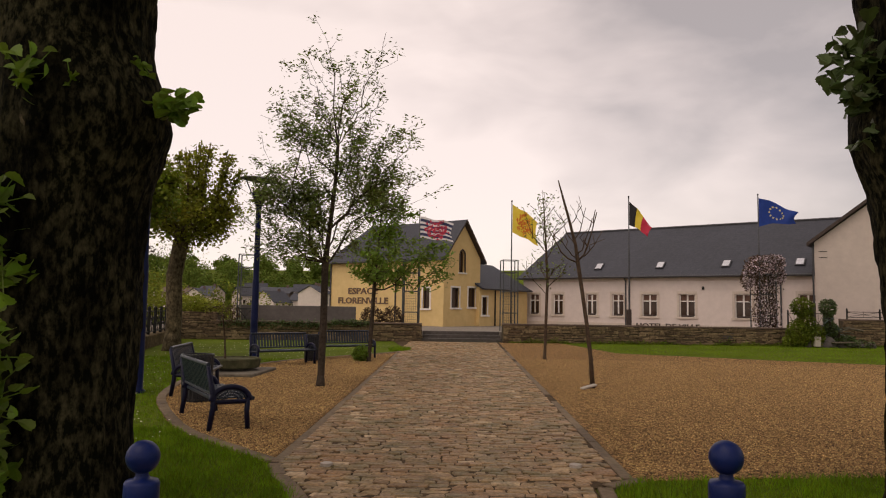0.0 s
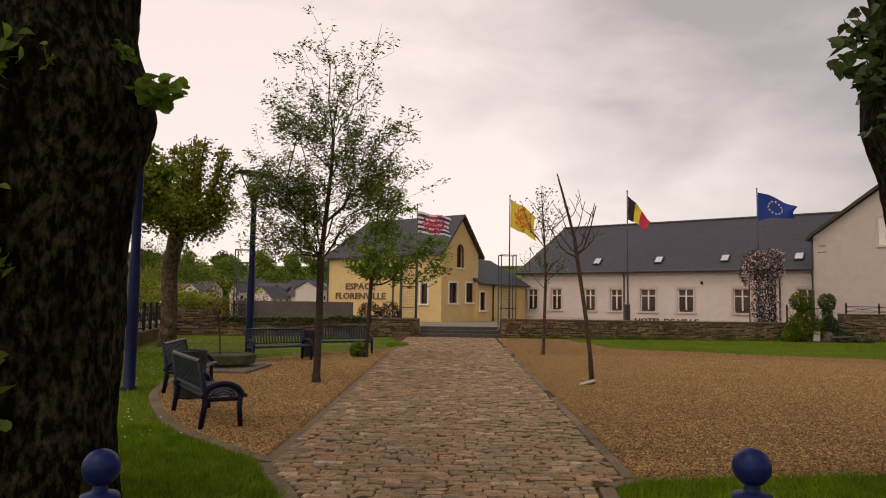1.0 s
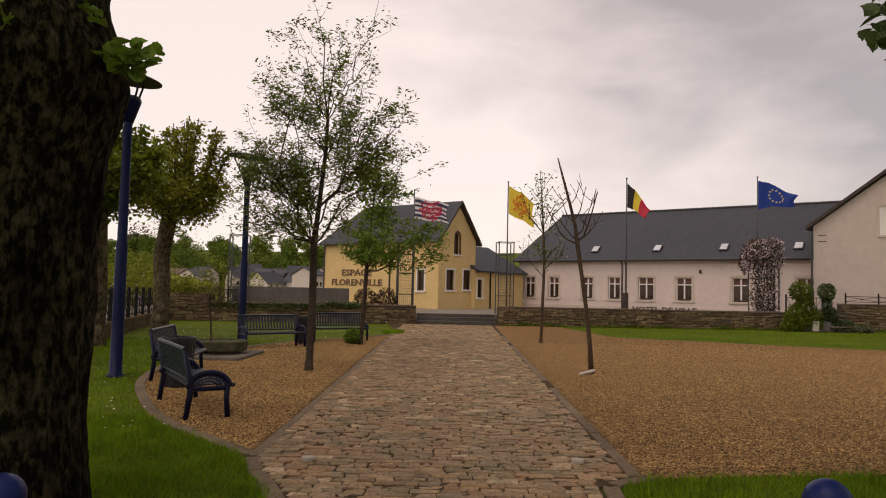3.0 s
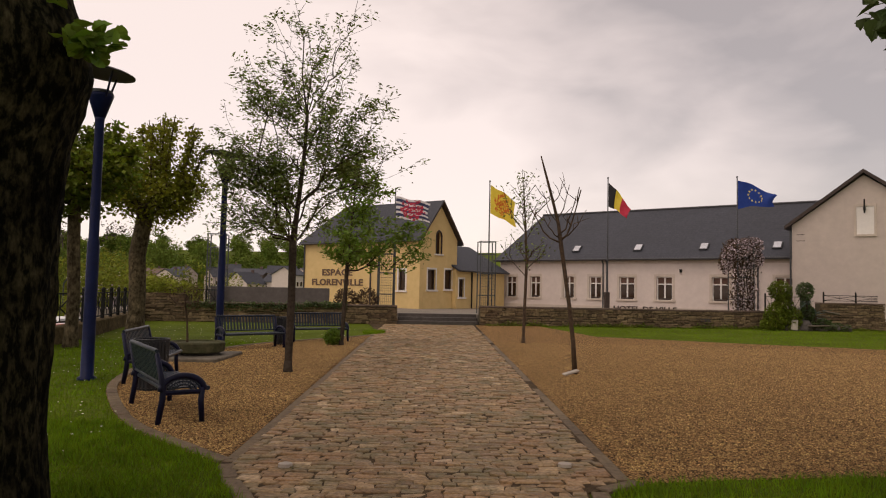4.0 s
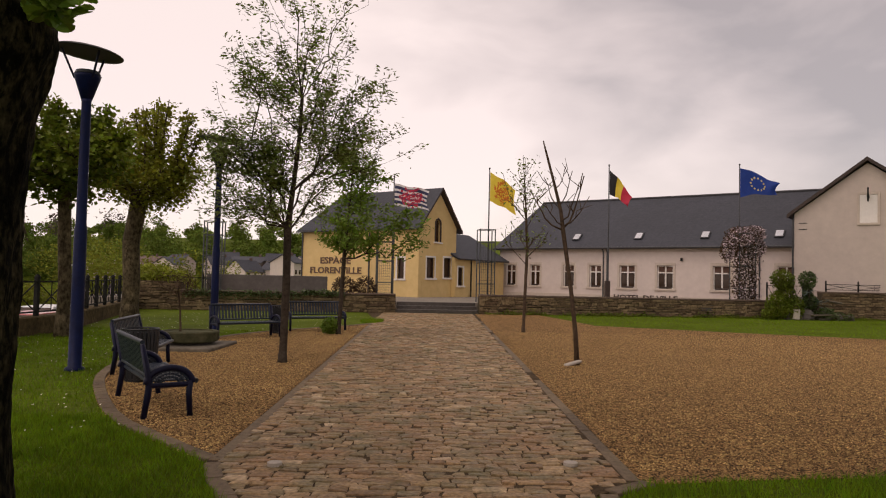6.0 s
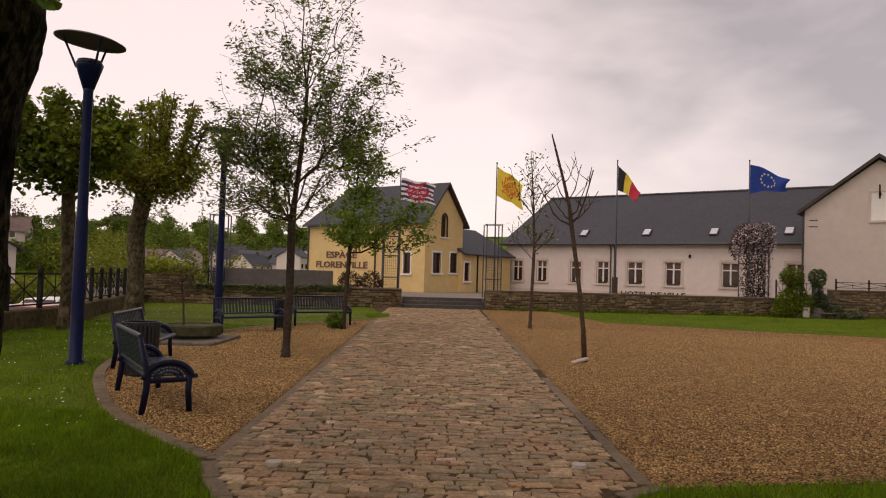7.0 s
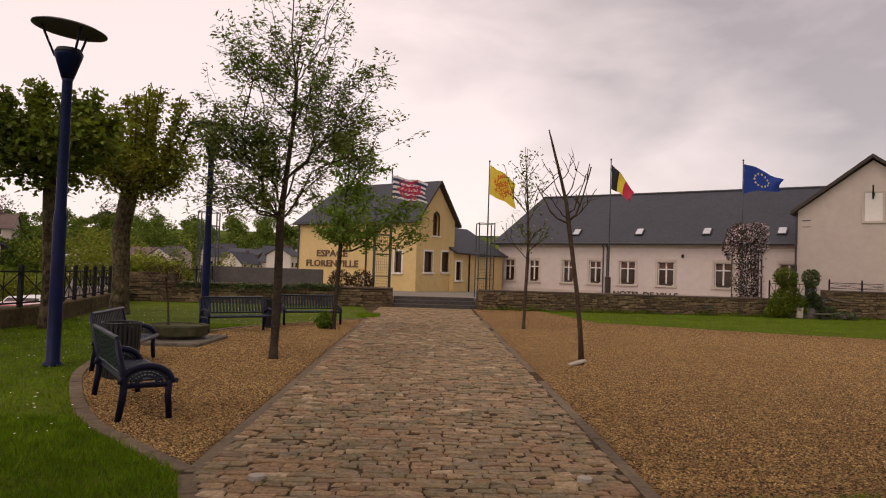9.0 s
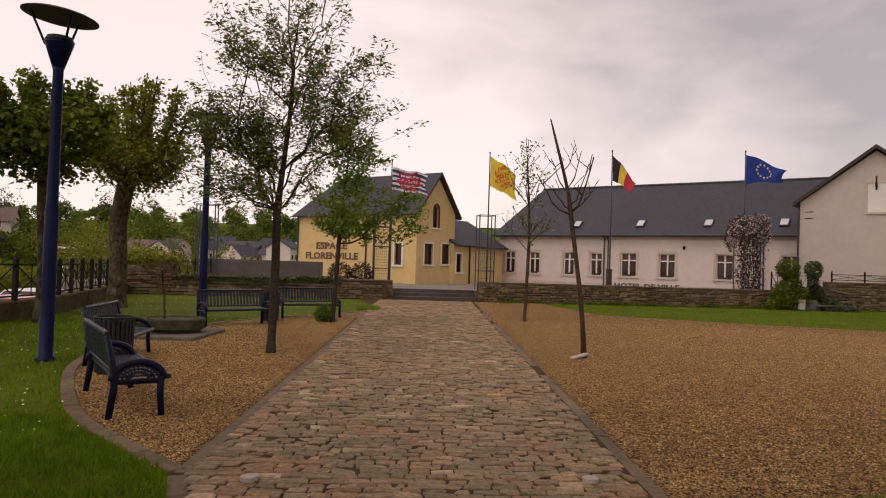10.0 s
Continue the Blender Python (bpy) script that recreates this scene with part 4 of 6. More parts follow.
def plumes(trunk_x, y, z0, z1, count, reach0, reach1, per, seed, skew=0.0, lift=0.75, thick=0.17):
    """End points of leafy sprays that sweep outwards and upwards from a stem."""
    r, pts = np.random.default_rng(seed), []
    for k in range(count):
        f = (k + r.uniform(0, 0.9)) / count
        z, a = z0 + (z1 - z0) * f, k * 2.4 + r.uniform(-0.4, 0.4)
        ln = (reach0 + (reach1 - reach0) * f) * r.uniform(0.7, 1.15)
        end = np.array((ln * math.cos(a) + skew * ln, ln * math.sin(a) * 0.85, ln * lift * r.uniform(0.5, 1.2)))
        t = r.uniform(0.28, 1.0, per)[:, None]
        bend = np.array((0, 0, 1.0)) * (t ** 2 - t) * 0.5 * ln
        pts.append(np.array((trunk_x, y, z)) + end * t + bend + r.normal(0, thick, (per, 3)) * (0.4 + t) * (1, 1, 0.7))
    pts = np.concatenate(pts)
    return pts[(pts[:, 0] > trunk_x - 1.85) & (pts[:, 0] < trunk_x + 2.1)]


def sprays(x, y, limbs, seed, per=6.2):
    """End points along limbs given as foot height, reach, rise and crook; each limb has a shorter twin behind or before it."""
    r, pts = np.random.default_rng(seed), []
    for z, dx, dz, crook in limbs:
        for twin in (1.0, 0.75, 0.5):
            end = np.array((dx * twin * r.uniform(0.85, 1.0), 0, dz * twin * r.uniform(0.85, 1.1)))
            end[1] = r.choice((-1, 1)) * r.uniform(0.1, 0.45) if twin == 1.0 else r.choice((-1, 1)) * r.uniform(0.5, 1.25)
            n = max(5, int(per * np.linalg.norm(end)))
            t = np.linspace(0.16, 1.0, n)[:, None]
            line = np.array((x, y, z + r.uniform(-0.25, 0.25) * (twin < 1))) + end * t + np.array((0, 0, crook)) * 4 * t * (1 - t)
            pts.append(line + r.normal(0, 0.035, (n, 3)))
            pts.append((line + r.normal(0, 0.15, (n, 3)) * (1, 1, 0.6) * (0.35 + t))[n // 4:])
            pts.append((line + r.normal(0, 0.22, (n, 3)) * (1, 1, 0.6) * (0.35 + t))[n // 2::2])
    return np.concatenate(pts)


tree("rowan_tree", "young slender tree with sparse fresh spring leaves", [(-2.4, 14.7, 0), (-2.38, 14.72, 1.4), (-2.38, 14.7, 2.5), (-2.29, 14.7, 3.4), (-2.22, 14.75, 4.3), (-2.20, 14.75, 4.95), (-2.31, 14.7, 5.7), (-2.30, 14.7, 6.4), (-2.50, 14.7, 7.2), (-2.78, 14.7, 7.7)],
     [(-2.4, 14.7, 6.7, 0.22, 0.3, 0.7, 16)], 11, BARK_THIN, LEAF_ROWAN, 0.074, 0.0036, 0.098, 15, 0.065, 0.38, rise=0.7, balance=0.4, whorl=9, thin_above=5.4, flat=0.4,
     extra=sprays(-2.26, 14.7, ((4.9, 1.02, 2.35, -0.05), (5.3, 0.45, 1.3, -0.05), (5.2, -0.8, 1.5, -0.08), (5.1, -1.15, 0.95, 0.05), (4.8, -1.4, 0.9, 0.1), (4.3, -1.05, 0.8, 0.1), (3.8, -1.15, 0.8, 0.1), (4.3, 1.12, 1.5, -0.1), (4.2, 1.75, 1.15, -0.05),
                                (4.1, 2.0, 0.25, 0.15), (3.6, 1.7, 0.2, 0.25), (3.8, 1.8, 0.95, 0.05), (3.3, 1.05, 0.95, -0.05), (2.55, -1.4, 0.85, -0.1), (2.7, -1.4, 0.15, 0.1), (2.9, -0.95, 1.2, -0.05), (3.2, -1.45, 0.75, 0.1), (2.9, 0.7, 0.5, 0.0),
                                (3.5, -1.85, 0.70, 0.12), (3.3, -1.80, 0.45, 0.15), (3.0, -1.75, 0.70, 0.10), (3.6, -1.65, 0.85, 0.05), (2.6, -1.75, 0.30, 0.12)), 4))
tree("small_tree", "thin young tree with bright green leaves", [(-2.36, 21.5, 0), (-2.30, 21.5, 1.2), (-2.24, 21.5, 2.6), (-2.1, 21.5, 4.2), (-2.0, 21.5, 5.6)],
     [(-2.0, 21.5, 5.0, 0.7, 0.7, 0.8, 14)], 5, BARK_THIN, LEAF_YOUNG, 0.06, 0.006, 0.16, 30, 0.09, 0.42, balance=0.15, rise=1.2, whorl=6,
     extra=np.concatenate([plumes(-2.15, 21.5, 2.3, 3.2, 10, 1.6, 1.4, 11, 6, 0.5, 0.3), plumes(-2.1, 21.5, 3.2, 5.0, 8, 1.0, 0.7, 9, 26, 0.25, 0.6)]))


# bare saplings in the gravel
tree("bare_sapling", "upright bare sapling with a few opening leaves", [(3.1, 23.8, 0), (3.14, 23.8, 1.4), (3.18, 23.8, 2.6), (3.1, 23.8, 4.2), (3.0, 23.8, 5.6)],
     [(3.05, 23.8, 4.6, 0.8, 0.6, 1.0, 50), (3.15, 23.8, 3.2, 1.0, 0.6, 0.5, 30)], 8, TWIG, LEAF_ROWAN, 0.05, 0.0075, 0.13, 6, 0.1, 0.45, rise=0.9, balance=0.75)


def pruned_sapling():
    """A leaning stem cut back to a few stubby, knuckled branches."""
    t = thing("bare_sapling", pose(3.17, 15.4, 0), "leaning pruned sapling with stubby bare branches", "tree")
    r = np.random.default_rng(9)
    part("trunk", Geo().tube([(0, 0, -0.05), (-0.04, 0, 0.6), (-0.12, 0, 1.3), (-0.22, 0, 2.0), (-0.31, 0, 2.6), (-0.36, 0.01, 3.0), (-0.49, 0, 3.5), (-0.64, 0, 4.05), (-0.73, 0, 4.38)], [0.056, 0.045, 0.041, 0.040, 0.043, 0.034, 0.028, 0.022, 0.012], 10), TWIG, t, smooth=True)
    for z, dx, dy, up, rr in ((2.62, -0.62, 0.1, 0.75, 0.022), (2.72, -0.36, -0.2, 0.42, 0.016), (2.66, 0.42, 0.05, 1.05, 0.026), (2.8, 0.30, -0.15, 0.75, 0.018), (2.7, 0.55, 0.2, 0.62, 0.016), (3.05, -0.28, 0.1, 0.62, 0.015), (3.1, 0.24, 0.0, 0.7, 0.015), (3.45, 0.2, 0.1, 0.5, 0.012)):
        x0 = -0.31 - (z - 2.6) * 0.175
        pts, rad = [(x0, 0, z)], [rr * 0.95]
        for k in range(1, 6):
            f = k / 5
            pts.append((x0 + dx * f ** 0.7 + r.normal(0, 0.012), dy * f + r.normal(0, 0.012), z + up * f ** 1.3))
            rad.append(rr * (0.80 - 0.42 * f) * (1.25 if k in (2, 5) else 1.0))
        br = part("branch", Geo().tube(pts, rad, 7), TWIG, t, smooth=True)
        for q in range(2):
            k = int(r.integers(2, 5))
            a = Vector(pts[k])
            part("spur", Geo().tube([a, a + Vector((r.normal(0, 0.09), r.normal(0, 0.06), 0.12)), a + Vector((r.normal(0, 0.14), r.normal(0, 0.1), r.uniform(0.2, 0.4)))], [rr * 0.6, rr * 0.5, rr * 0.3], 5), TWIG, br)


pruned_sapling()


def plane_tree(base, centre, radius, seed, shoots, label, stout, tall, foliage, leaf):
    """A pollarded lime: stout trunk, knuckled limbs, upright leafy shoots."""
    rng = np.random.default_rng(seed)
    t = thing("lime_tree", Matrix.Translation(base), label, "tree", "trees along the street wall")
    b = np.array(base)
    cx, cy, cz = np.array(centre) - b
    rx, ry, rz = radius
    trunk = [(0, 0, 0), (0.02, 0, 1.3), (-0.05, 0, 2.6), (cx * 0.4, 0, cz - rz * 0.5), (cx * 0.7, 0, cz)]
    env = [(cx, cy, cz + rz * 0.12, rx, ry, rz * 0.66, 95)]
    targets = in_ellipsoids(env, rng)
    targets[:, 2] += rz * (0.7 * ((targets[:, 0] - cx) / rx) ** 2 - 0.25)
    pos, par, ends = skeleton_of(trunk, targets, rng, step=0.3, rise=0.7, balance=0.15, wobble=0.05)
    g = Geo()
    limbs_mesh(g, pos, par, 0.02, stout)
    # upright shoots from the knuckles
    cl = [np.array(pos)[e] + rng.normal(0, 0.24, (75, 3)) for e in ends]
    for k in range(shoots):
        a = -1 + 2 * (k + 0.5) / shoots + rng.uniform(-0.05, 0.05)
        dx, dy = a * rx * 1.05, rng.uniform(-0.5, 0.5) * ry
        top = cz + rz * (tall - 0.3 - 0.75 * a * a) + rng.uniform(-0.35, 0.3)
        p0, p1 = np.array((cx + dx * 0.62, dy, cz + rz * 0.1)), np.array((cx + dx * 1.04, dy * 1.1, top))
        g.tube([p0, (p0 + p1) / 2, p1], [0.05, 0.035, 0.015], 5)
        tt = (np.floor(rng.uniform(0, 1, 420) * 9) / 9)[:, None] + rng.normal(0, 0.022, (420, 1))
        cl.append(p0 + (p1 - p0) * tt + rng.normal(0, 0.115, (420, 3)) * (1, 1, 0.6))
    f = Geo().lathe([(stout * 1.45, -0.08), (stout * 1.25, 0.1), (stout * 1.1, 0.35), (stout, 0.6)], 14)
    g.add(f.v, f.f)
    part("trunk", g, BARK_PLANE, t, smooth=True)
    part("crown", leaf_mesh(Geo(), np.concatenate(cl), leaf, 0.04, 0.7, 0.75, rng), foliage, t)


plane_tree((-9.64, 24.7, 0), (-9.15, 24.7, 4.65), (1.8, 1.5, 1.05), 21, 13, "pollarded lime tree with upright leafy shoots", 0.265, 2.7, LEAF_LIME, 0.135)
plane_tree((-8.78, 19.0, 0), (-9.0, 19.0, 4.35), (1.6, 1.4, 1.05), 22, 13, "dark leafy pollarded lime beside the street wall", 0.15, 1.75, LEAF_DARK, 0.15)
plane_tree((-9.05, 13.6, 0), (-9.7, 14.6, 4.15), (1.2, 1.3, 0.75), 23, 6, "leafy pollarded lime beside the street wall", 0.2, 1.35, LEAF_DARK, 0.16)


def big_trunk(x, y, r, lean, label, seed):
    """A thick old trunk with furrowed bark; limbs and crown above the view added for shade."""
    rng = np.random.default_rng(seed)
    t = thing("old_tree", Matrix.Translation((x, y, 0)), label, "tree", "old trees at the entrance")
    n, rows, g = 72, 90, Geo()
    vs = []
    for j in range(rows + 1):
        z = -0.1 + 4.9 * j / rows
        for k in range(n):
            a = 2 * math.pi * k / n
            cx, sy = math.cos(a), math.sin(a)
            q = r * (1 + 0.22 * math.exp(-max(z, 0) * 2.2) + 0.05 * max(0, z - 3.2))
            q += (0.20 if seed == 3 else 0.15) * math.exp(-((z - 2.93) / 0.42) ** 2) * max(0.0, math.cos(a + (0.3 if seed == 3 else 2.9)))
            q += 0.05 * noise.noise((cx * 1.1 + seed, sy * 1.1, z * 0.7))
            q += 0.055 * abs(noise.noise((cx * 6 + seed, sy * 6, z * 1.6))) + 0.018 * noise.noise((cx * 13, sy * 13 + seed, z * 5)) + 0.008 * noise.noise((cx * 30, sy * 30, z * 14))
            vs.append((q * cx + lean * z, q * sy, z))
    g.add(vs, [(j * n + k, j * n + (k + 1) % n, (j + 1) * n + (k + 1) % n, (j + 1) * n + k) for j in range(rows) for k in range(n)])
    g.add([vs[rows * n + k] for k in range(n)], [tuple(range(n))])
    for k in range(7):
        a = 2 * math.pi * k / 7 + rng.uniform(-0.3, 0.3)
        e = (lean * 4.5 + 2.6 * math.cos(a), 2.6 * math.sin(a), 6.6 + rng.uniform(-0.6, 0.6))
        g.tube([(lean * 4.5 + 0.25 * math.cos(a), 0.25 * math.sin(a), 4.4), (lean * 4.5 + 1.1 * math.cos(a), 1.1 * math.sin(a), 5.3), e], [0.22, 0.16, 0.07], 8)
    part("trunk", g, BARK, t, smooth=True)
    # unseen crown, added to shade the trunk and the entrance ground
    env = in_ellipsoids([(lean * 4.5, 0, 6.4, 3.2, 3.2, 1.3, 4500)], rng)
    part("crown", leaf_mesh(Geo(), env, 0.2, 0, 0.6, 0.75, rng), LEAF_LIME, t)
    return t


def broad_leaves(geo, centres, size, rng):
    """Heart-shaped toothed leaves, folded along the midrib."""
    half = [(0.0, 0.0), (-0.05, 0.16), (0.04, 0.33), (0.16, 0.40), (0.22, 0.47), (0.36, 0.42), (0.47, 0.44), (0.58, 0.32), (0.70, 0.30), (0.80, 0.16), (1.0, 0.0)]
    n = len(half)
    for c in centres:
        d = Vector(rng.normal(0, 1, 3) * (1, 1, 0.7)).normalized()
        s = d.cross(Vector(rng.normal(0, 0.6, 3) + (0, -0.8, 0.8))).normalized()
        up = s.cross(d)
        ln = size * rng.uniform(0.6, 1.2)
        vs = []
        for sg in (1, -1):
            vs += [Vector(c) + d * (ln * (a - 0.4)) + s * (sg * ln * b) + up * (ln * (0.35 * b - 0.25 * a * a)) for a, b in half]
        geo.add(vs, [tuple(range(n)), tuple(range(n, 2 * n))[::-1]])
    return geo


def sprout(parent, at, r, count, size, seed, material):
    rng = np.random.default_rng(seed)
    g = Geo()
    c = rng.normal(0, 1, (count, 3)) * r * 0.5
    broad_leaves(g, c, size, rng)
    for p in c:
        g.tube([(0, 0.0, 0), tuple(p * 0.5), tuple(p)], [0.005, 0.004, 0.003], 4)
    ob = part("shoot", g, material, parent)
    ob.location = at
    return ob


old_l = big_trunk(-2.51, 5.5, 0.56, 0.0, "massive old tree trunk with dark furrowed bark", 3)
sprout(old_l, (0.90, -0.20, 3.01), 0.13, 56, 0.105, 31, LEAF_YOUNG)
sprout(old_l, (0.70, -0.28, 3.28), 0.07, 8, 0.07, 32, LEAF_YOUNG)
sprout(old_l, (0.12, -0.66, 3.08), 0.20, 34, 0.12, 33, LEAF_YOUNG)
sprout(old_l, (0.38, -0.60, 3.06), 0.09, 12, 0.06, 34, LEAF_YOUNG)
sprout(old_l, (-0.02, -0.68, 2.22), 0.20, 28, 0.125, 35, LEAF_YOUNG)
sprout(old_l, (0.06, -0.68, 1.80), 0.22, 30, 0.125, 36, LEAF_YOUNG)
for zz in (0.42, 0.68, 0.95, 1.25):
    sprout(old_l, (0.03, -0.80, zz), 0.22, 56, 0.125, int(40 + zz * 10), LEAF_YOUNG)
# branch scar
k = Geo()
ring = [(0.075 * math.cos(a), 0.0, 0.055 * math.sin(a)) for a in [2 * math.pi * i / 14 for i in range(15)]]
k.tube(ring, 0.026, 8)
part("branch_scar", k, BARK_PLANE, old_l, "pale healed branch scar", True, Matrix.Translation((0.17, -0.63, 2.80)))
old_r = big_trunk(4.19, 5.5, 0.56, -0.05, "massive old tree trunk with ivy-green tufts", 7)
sprout(old_r, (-0.93, -0.14, 3.42), 0.22, 56, 0.13, 51, LEAF_IVY)
sprout(old_r, (-0.95, -0.12, 3.12), 0.17, 36, 0.12, 52, LEAF_IVY)
sprout(old_r, (-0.86, -0.12, 2.85), 0.10, 12, 0.09, 53, LEAF_IVY)
sprout(old_r, (-0.62, -0.50, 3.55), 0.16, 18, 0.13, 54, LEAF_YOUNG)


# ---- park furniture ----
def bench(m, label, first=None):
    if first:
        ob = copy_thing(first, m)
        return tagged(ob, label)
    L = 1.70
    b = thing("park_bench", m, label, "bench", "benches round the gravel")
    for s in (-1, 1):
        x = s * L / 2
        part("leg", Geo().tube([(x, -0.22, 0), (x, -0.20, 0.24), (x, -0.21, 0.40)], [0.034, 0.036, 0.036], 8), NAVY, b, smooth=True)
        part("leg", Geo().tube([(x, 0.27, 0), (x, 0.23, 0.28), (x, 0.225, 0.42), (x, 0.31, 0.81)], [0.034, 0.038, 0.038, 0.026], 8), NAVY, b, smooth=True)
        part("end_rail", Geo().tube([(x, -0.21, 0.355), (x, 0.23, 0.355)], 0.03, 8), NAVY, b)
        arm = [(x, 0.01 - 0.245 * math.cos(a), 0.37 + 0.175 * math.sin(a)) for a in [math.pi * i / 14 for i in range(15)]]
        ar = part("armrest", Geo().tube(arm, 0.036, 8), NAVY, b, "arched dark blue armrest", True)
        fan = Geo()
        for rr in (0.085, 0.125, 0.16):
            for i in range(12):
                a0, a1 = math.pi * (i + 0.12) / 12, math.pi * (i + 0.88) / 12
                fan.tube([(x, 0.01 - rr * 1.2 * math.cos(a), 0.375 + rr * 0.84 * math.sin(a)) for a in (a0, a1)], 0.013, 5)
        for i in range(1, 12):
            a = math.pi * i / 12
            fan.tube([(x, 0.01 - 0.08 * math.cos(a), 0.375 + 0.05 * math.sin(a)), (x, 0.01 - 0.23 * math.cos(a), 0.375 + 0.165 * math.sin(a))], 0.007, 4)
        part("fan_panel", fan, SLAT_GREEN, ar, "perforated fan-shaped side panel")
    seat = part("seat", Geo().tube([(-L / 2 + 0.02, -0.28, 0.385), (L / 2 - 0.02, -0.28, 0.385)], 0.028, 8).tube([(-L / 2 + 0.02, 0.20, 0.38), (L / 2 - 0.02, 0.20, 0.38)], 0.022, 8), SLAT_GREEN, b)
    sl = Geo().box((-0.011, -0.27, -0.008), (0.011, 0.20, 0.008), 0.003)
    me = None
    for i in range(38):
        x = -L / 2 + 0.05 + (L - 0.1) * i / 37
        if me is None:
            o = part("seat_slat", sl, SLAT_GREEN, seat)
            me = o.data
        else:
            o = new("seat_slat", me)
            o.parent = seat
        o.location = (x, 0, 0.40)
    for yy in (-0.12, 0.06):
        part("cross_wire", Geo().tube([(-L / 2 + 0.02, yy, 0.388), (L / 2 - 0.02, yy, 0.388)], 0.006, 5), SLAT_GREEN, seat)
    back = part("backrest", Geo().tube([(-L / 2 + 0.02, 0.305, 0.83), (L / 2 - 0.02, 0.305, 0.83)], 0.026, 8).tube([(-L / 2 + 0.02, 0.235, 0.46), (L / 2 - 0.02, 0.235, 0.46)], 0.02, 8), SLAT_GREEN, b)
    sl, me = Geo().box((-0.026, -0.006, 0.0), (0.026, 0.006, 0.37), 0.003), None
    for i in range(19):
        x = -L / 2 + 0.07 + (L - 0.14) * i / 18
        if me is None:
            o = part("back_slat", sl, SLAT_GREEN, back)
            me = o.data
        else:
            o = new("back_slat", me)
            o.parent = back
        o.matrix_basis = Matrix.Translation((x, 0.238, 0.465)) @ Matrix.Rotation(radians(-12.5), 4, "X")
    return b


def facing(cx, cy, ax, ay):
    """A bench pose: its length along (ax, ay), front to the right of that when seen from above."""
    return pose(cx, cy, 0.012, 0, 0, math.degrees(math.atan2(ay, ax)))


b1 = bench(facing(-2.94, 10.2, -0.545, 0.838), "dark blue metal park bench with arched armrests")
bench(facing(-4.45, 13.5, -0.17, 0.985), "dark metal bench behind the litter bin", b1)
bench(facing(-4.47, 19.75, 0.74, 0.67), "dark metal bench beside the blue lamp post", b1)
bench(facing(-3.22, 22.75, 0.86, 0.5), "dark metal bench in front of the grass strip", b1)


def litter_bin(m, label):
    b = thing("litter_bin", m, label, "bin", "litter bins")
    part("liner", Geo().lathe([(0.19, 0.05), (0.215, 0.72), (0.20, 0.72), (0.18, 0.1)], 20), BIN_GREY, b)
    for z, r in ((0.06, 0.215), (0.40, 0.235), (0.76, 0.255)):
        part("hoop", Geo().tube([(r * math.cos(2 * math.pi * i / 24), r * math.sin(2 * math.pi * i / 24), z) for i in range(25)], 0.014, 6), BIN_GREY, b)
    me = None
    for i in range(26):
        if me is None:
            o = part("slat", Geo().box((0.222, -0.019, 0.03), (0.232, 0.019, 0.77), 0.003, Matrix.Rotation(radians(2), 4, "Y")), BIN_GREY, b)
            me = o.data
        else:
            o = new("slat", me)
            o.parent = b
        o.matrix_basis = Matrix.Rotation(2 * math.pi * i / 26, 4, "Z")
    part("foot", Geo().lathe([(0.2, -0.03), (0.2, 0.03)], 16), BIN_GREY, b)
    return b


bin1 = litter_bin(pose(-3.93, 12.1, 0.014), "round slatted black litter bin between two benches")
tagged(copy_thing(bin1, pose(-4.02, 21.35, 0.014)), "round slatted black litter bin between the far benches")


def bollard(x, y, z, label):
    b = thing("bollard", pose(x, y, z), label, "bollard", "blue bollards at the entrance")
    part("post", Geo().lathe([(0.075, -0.06), (0.075, 0.05), (0.05, 0.07), (0.048, 1.02), (0.044, 1.026), (0.044, 1.036), (0.048, 1.042), (0.048, 1.10), (0.044, 1.108), (0.022, 1.112), (0.017, 1.125), (0.02, 1.14)], 28), BLUE, b, smooth=True)
    part("ball", Geo().lathe([(0.046 * math.cos(a), 1.172 + 0.046 * math.sin(a)) for a in [radians(-86 + 172 * i / 16) for i in range(17)]], 28), BLUE, b, "glossy blue ball finial", True)
    return b


bollard(-0.393, 2.42, -0.006, "blue painted steel bollard with a ball top")
bollard(1.225, 2.42, 0.031, "blue painted steel bollard with a ball top")


def lamp_post(m, label):
    b = thing("street_lamp", m, label, "street lamp", "blue lamp posts")
    part("post", Geo().lathe([(0.15, -0.05), (0.15, 0.02), (0.105, 0.05), (0.10, 1.0), (0.098, 2.25), (0.082, 2.36), (0.074, 4.36), (0.085, 4.40)], 18), POLE_BLUE, b, smooth=True)
    part("cone", Geo().lathe([(0.085, 4.40), (0.20, 4.76), (0.21, 4.80), (0.16, 4.81)], 20), POLE_BLUE, b, smooth=True)
    for i in range(3):
        part("louvre", Geo().lathe([(0.20 - i * 0.012, 4.815 + i * 0.022), (0.20 - i * 0.012, 4.825 + i * 0.022)], 20), STEEL, b)
    tilt = Matrix.Translation((0, 0, 5.2)) @ Matrix.Rotation(radians(5.5), 4, "Y")
    for i in range(3):
        a = radians(200 + 120 * i)
        p = tilt @ Vector((0.40 * math.cos(a), 0.40 * math.sin(a), -0.01))
        part("arm", Geo().tube([(0.19 * math.cos(a), 0.19 * math.sin(a), 4.74), p], 0.018, 6), NAVY, b)
    part("reflector", Geo().lathe([(0.02, 0.075), (0.25, 0.06), (0.45, 0.02), (0.535, -0.015), (0.535, -0.03), (0.45, -0.022), (0.02, -0.01)][::-1], 36, tilt), LAMP_DISC, b, "round dark disc reflector", True)
    return b


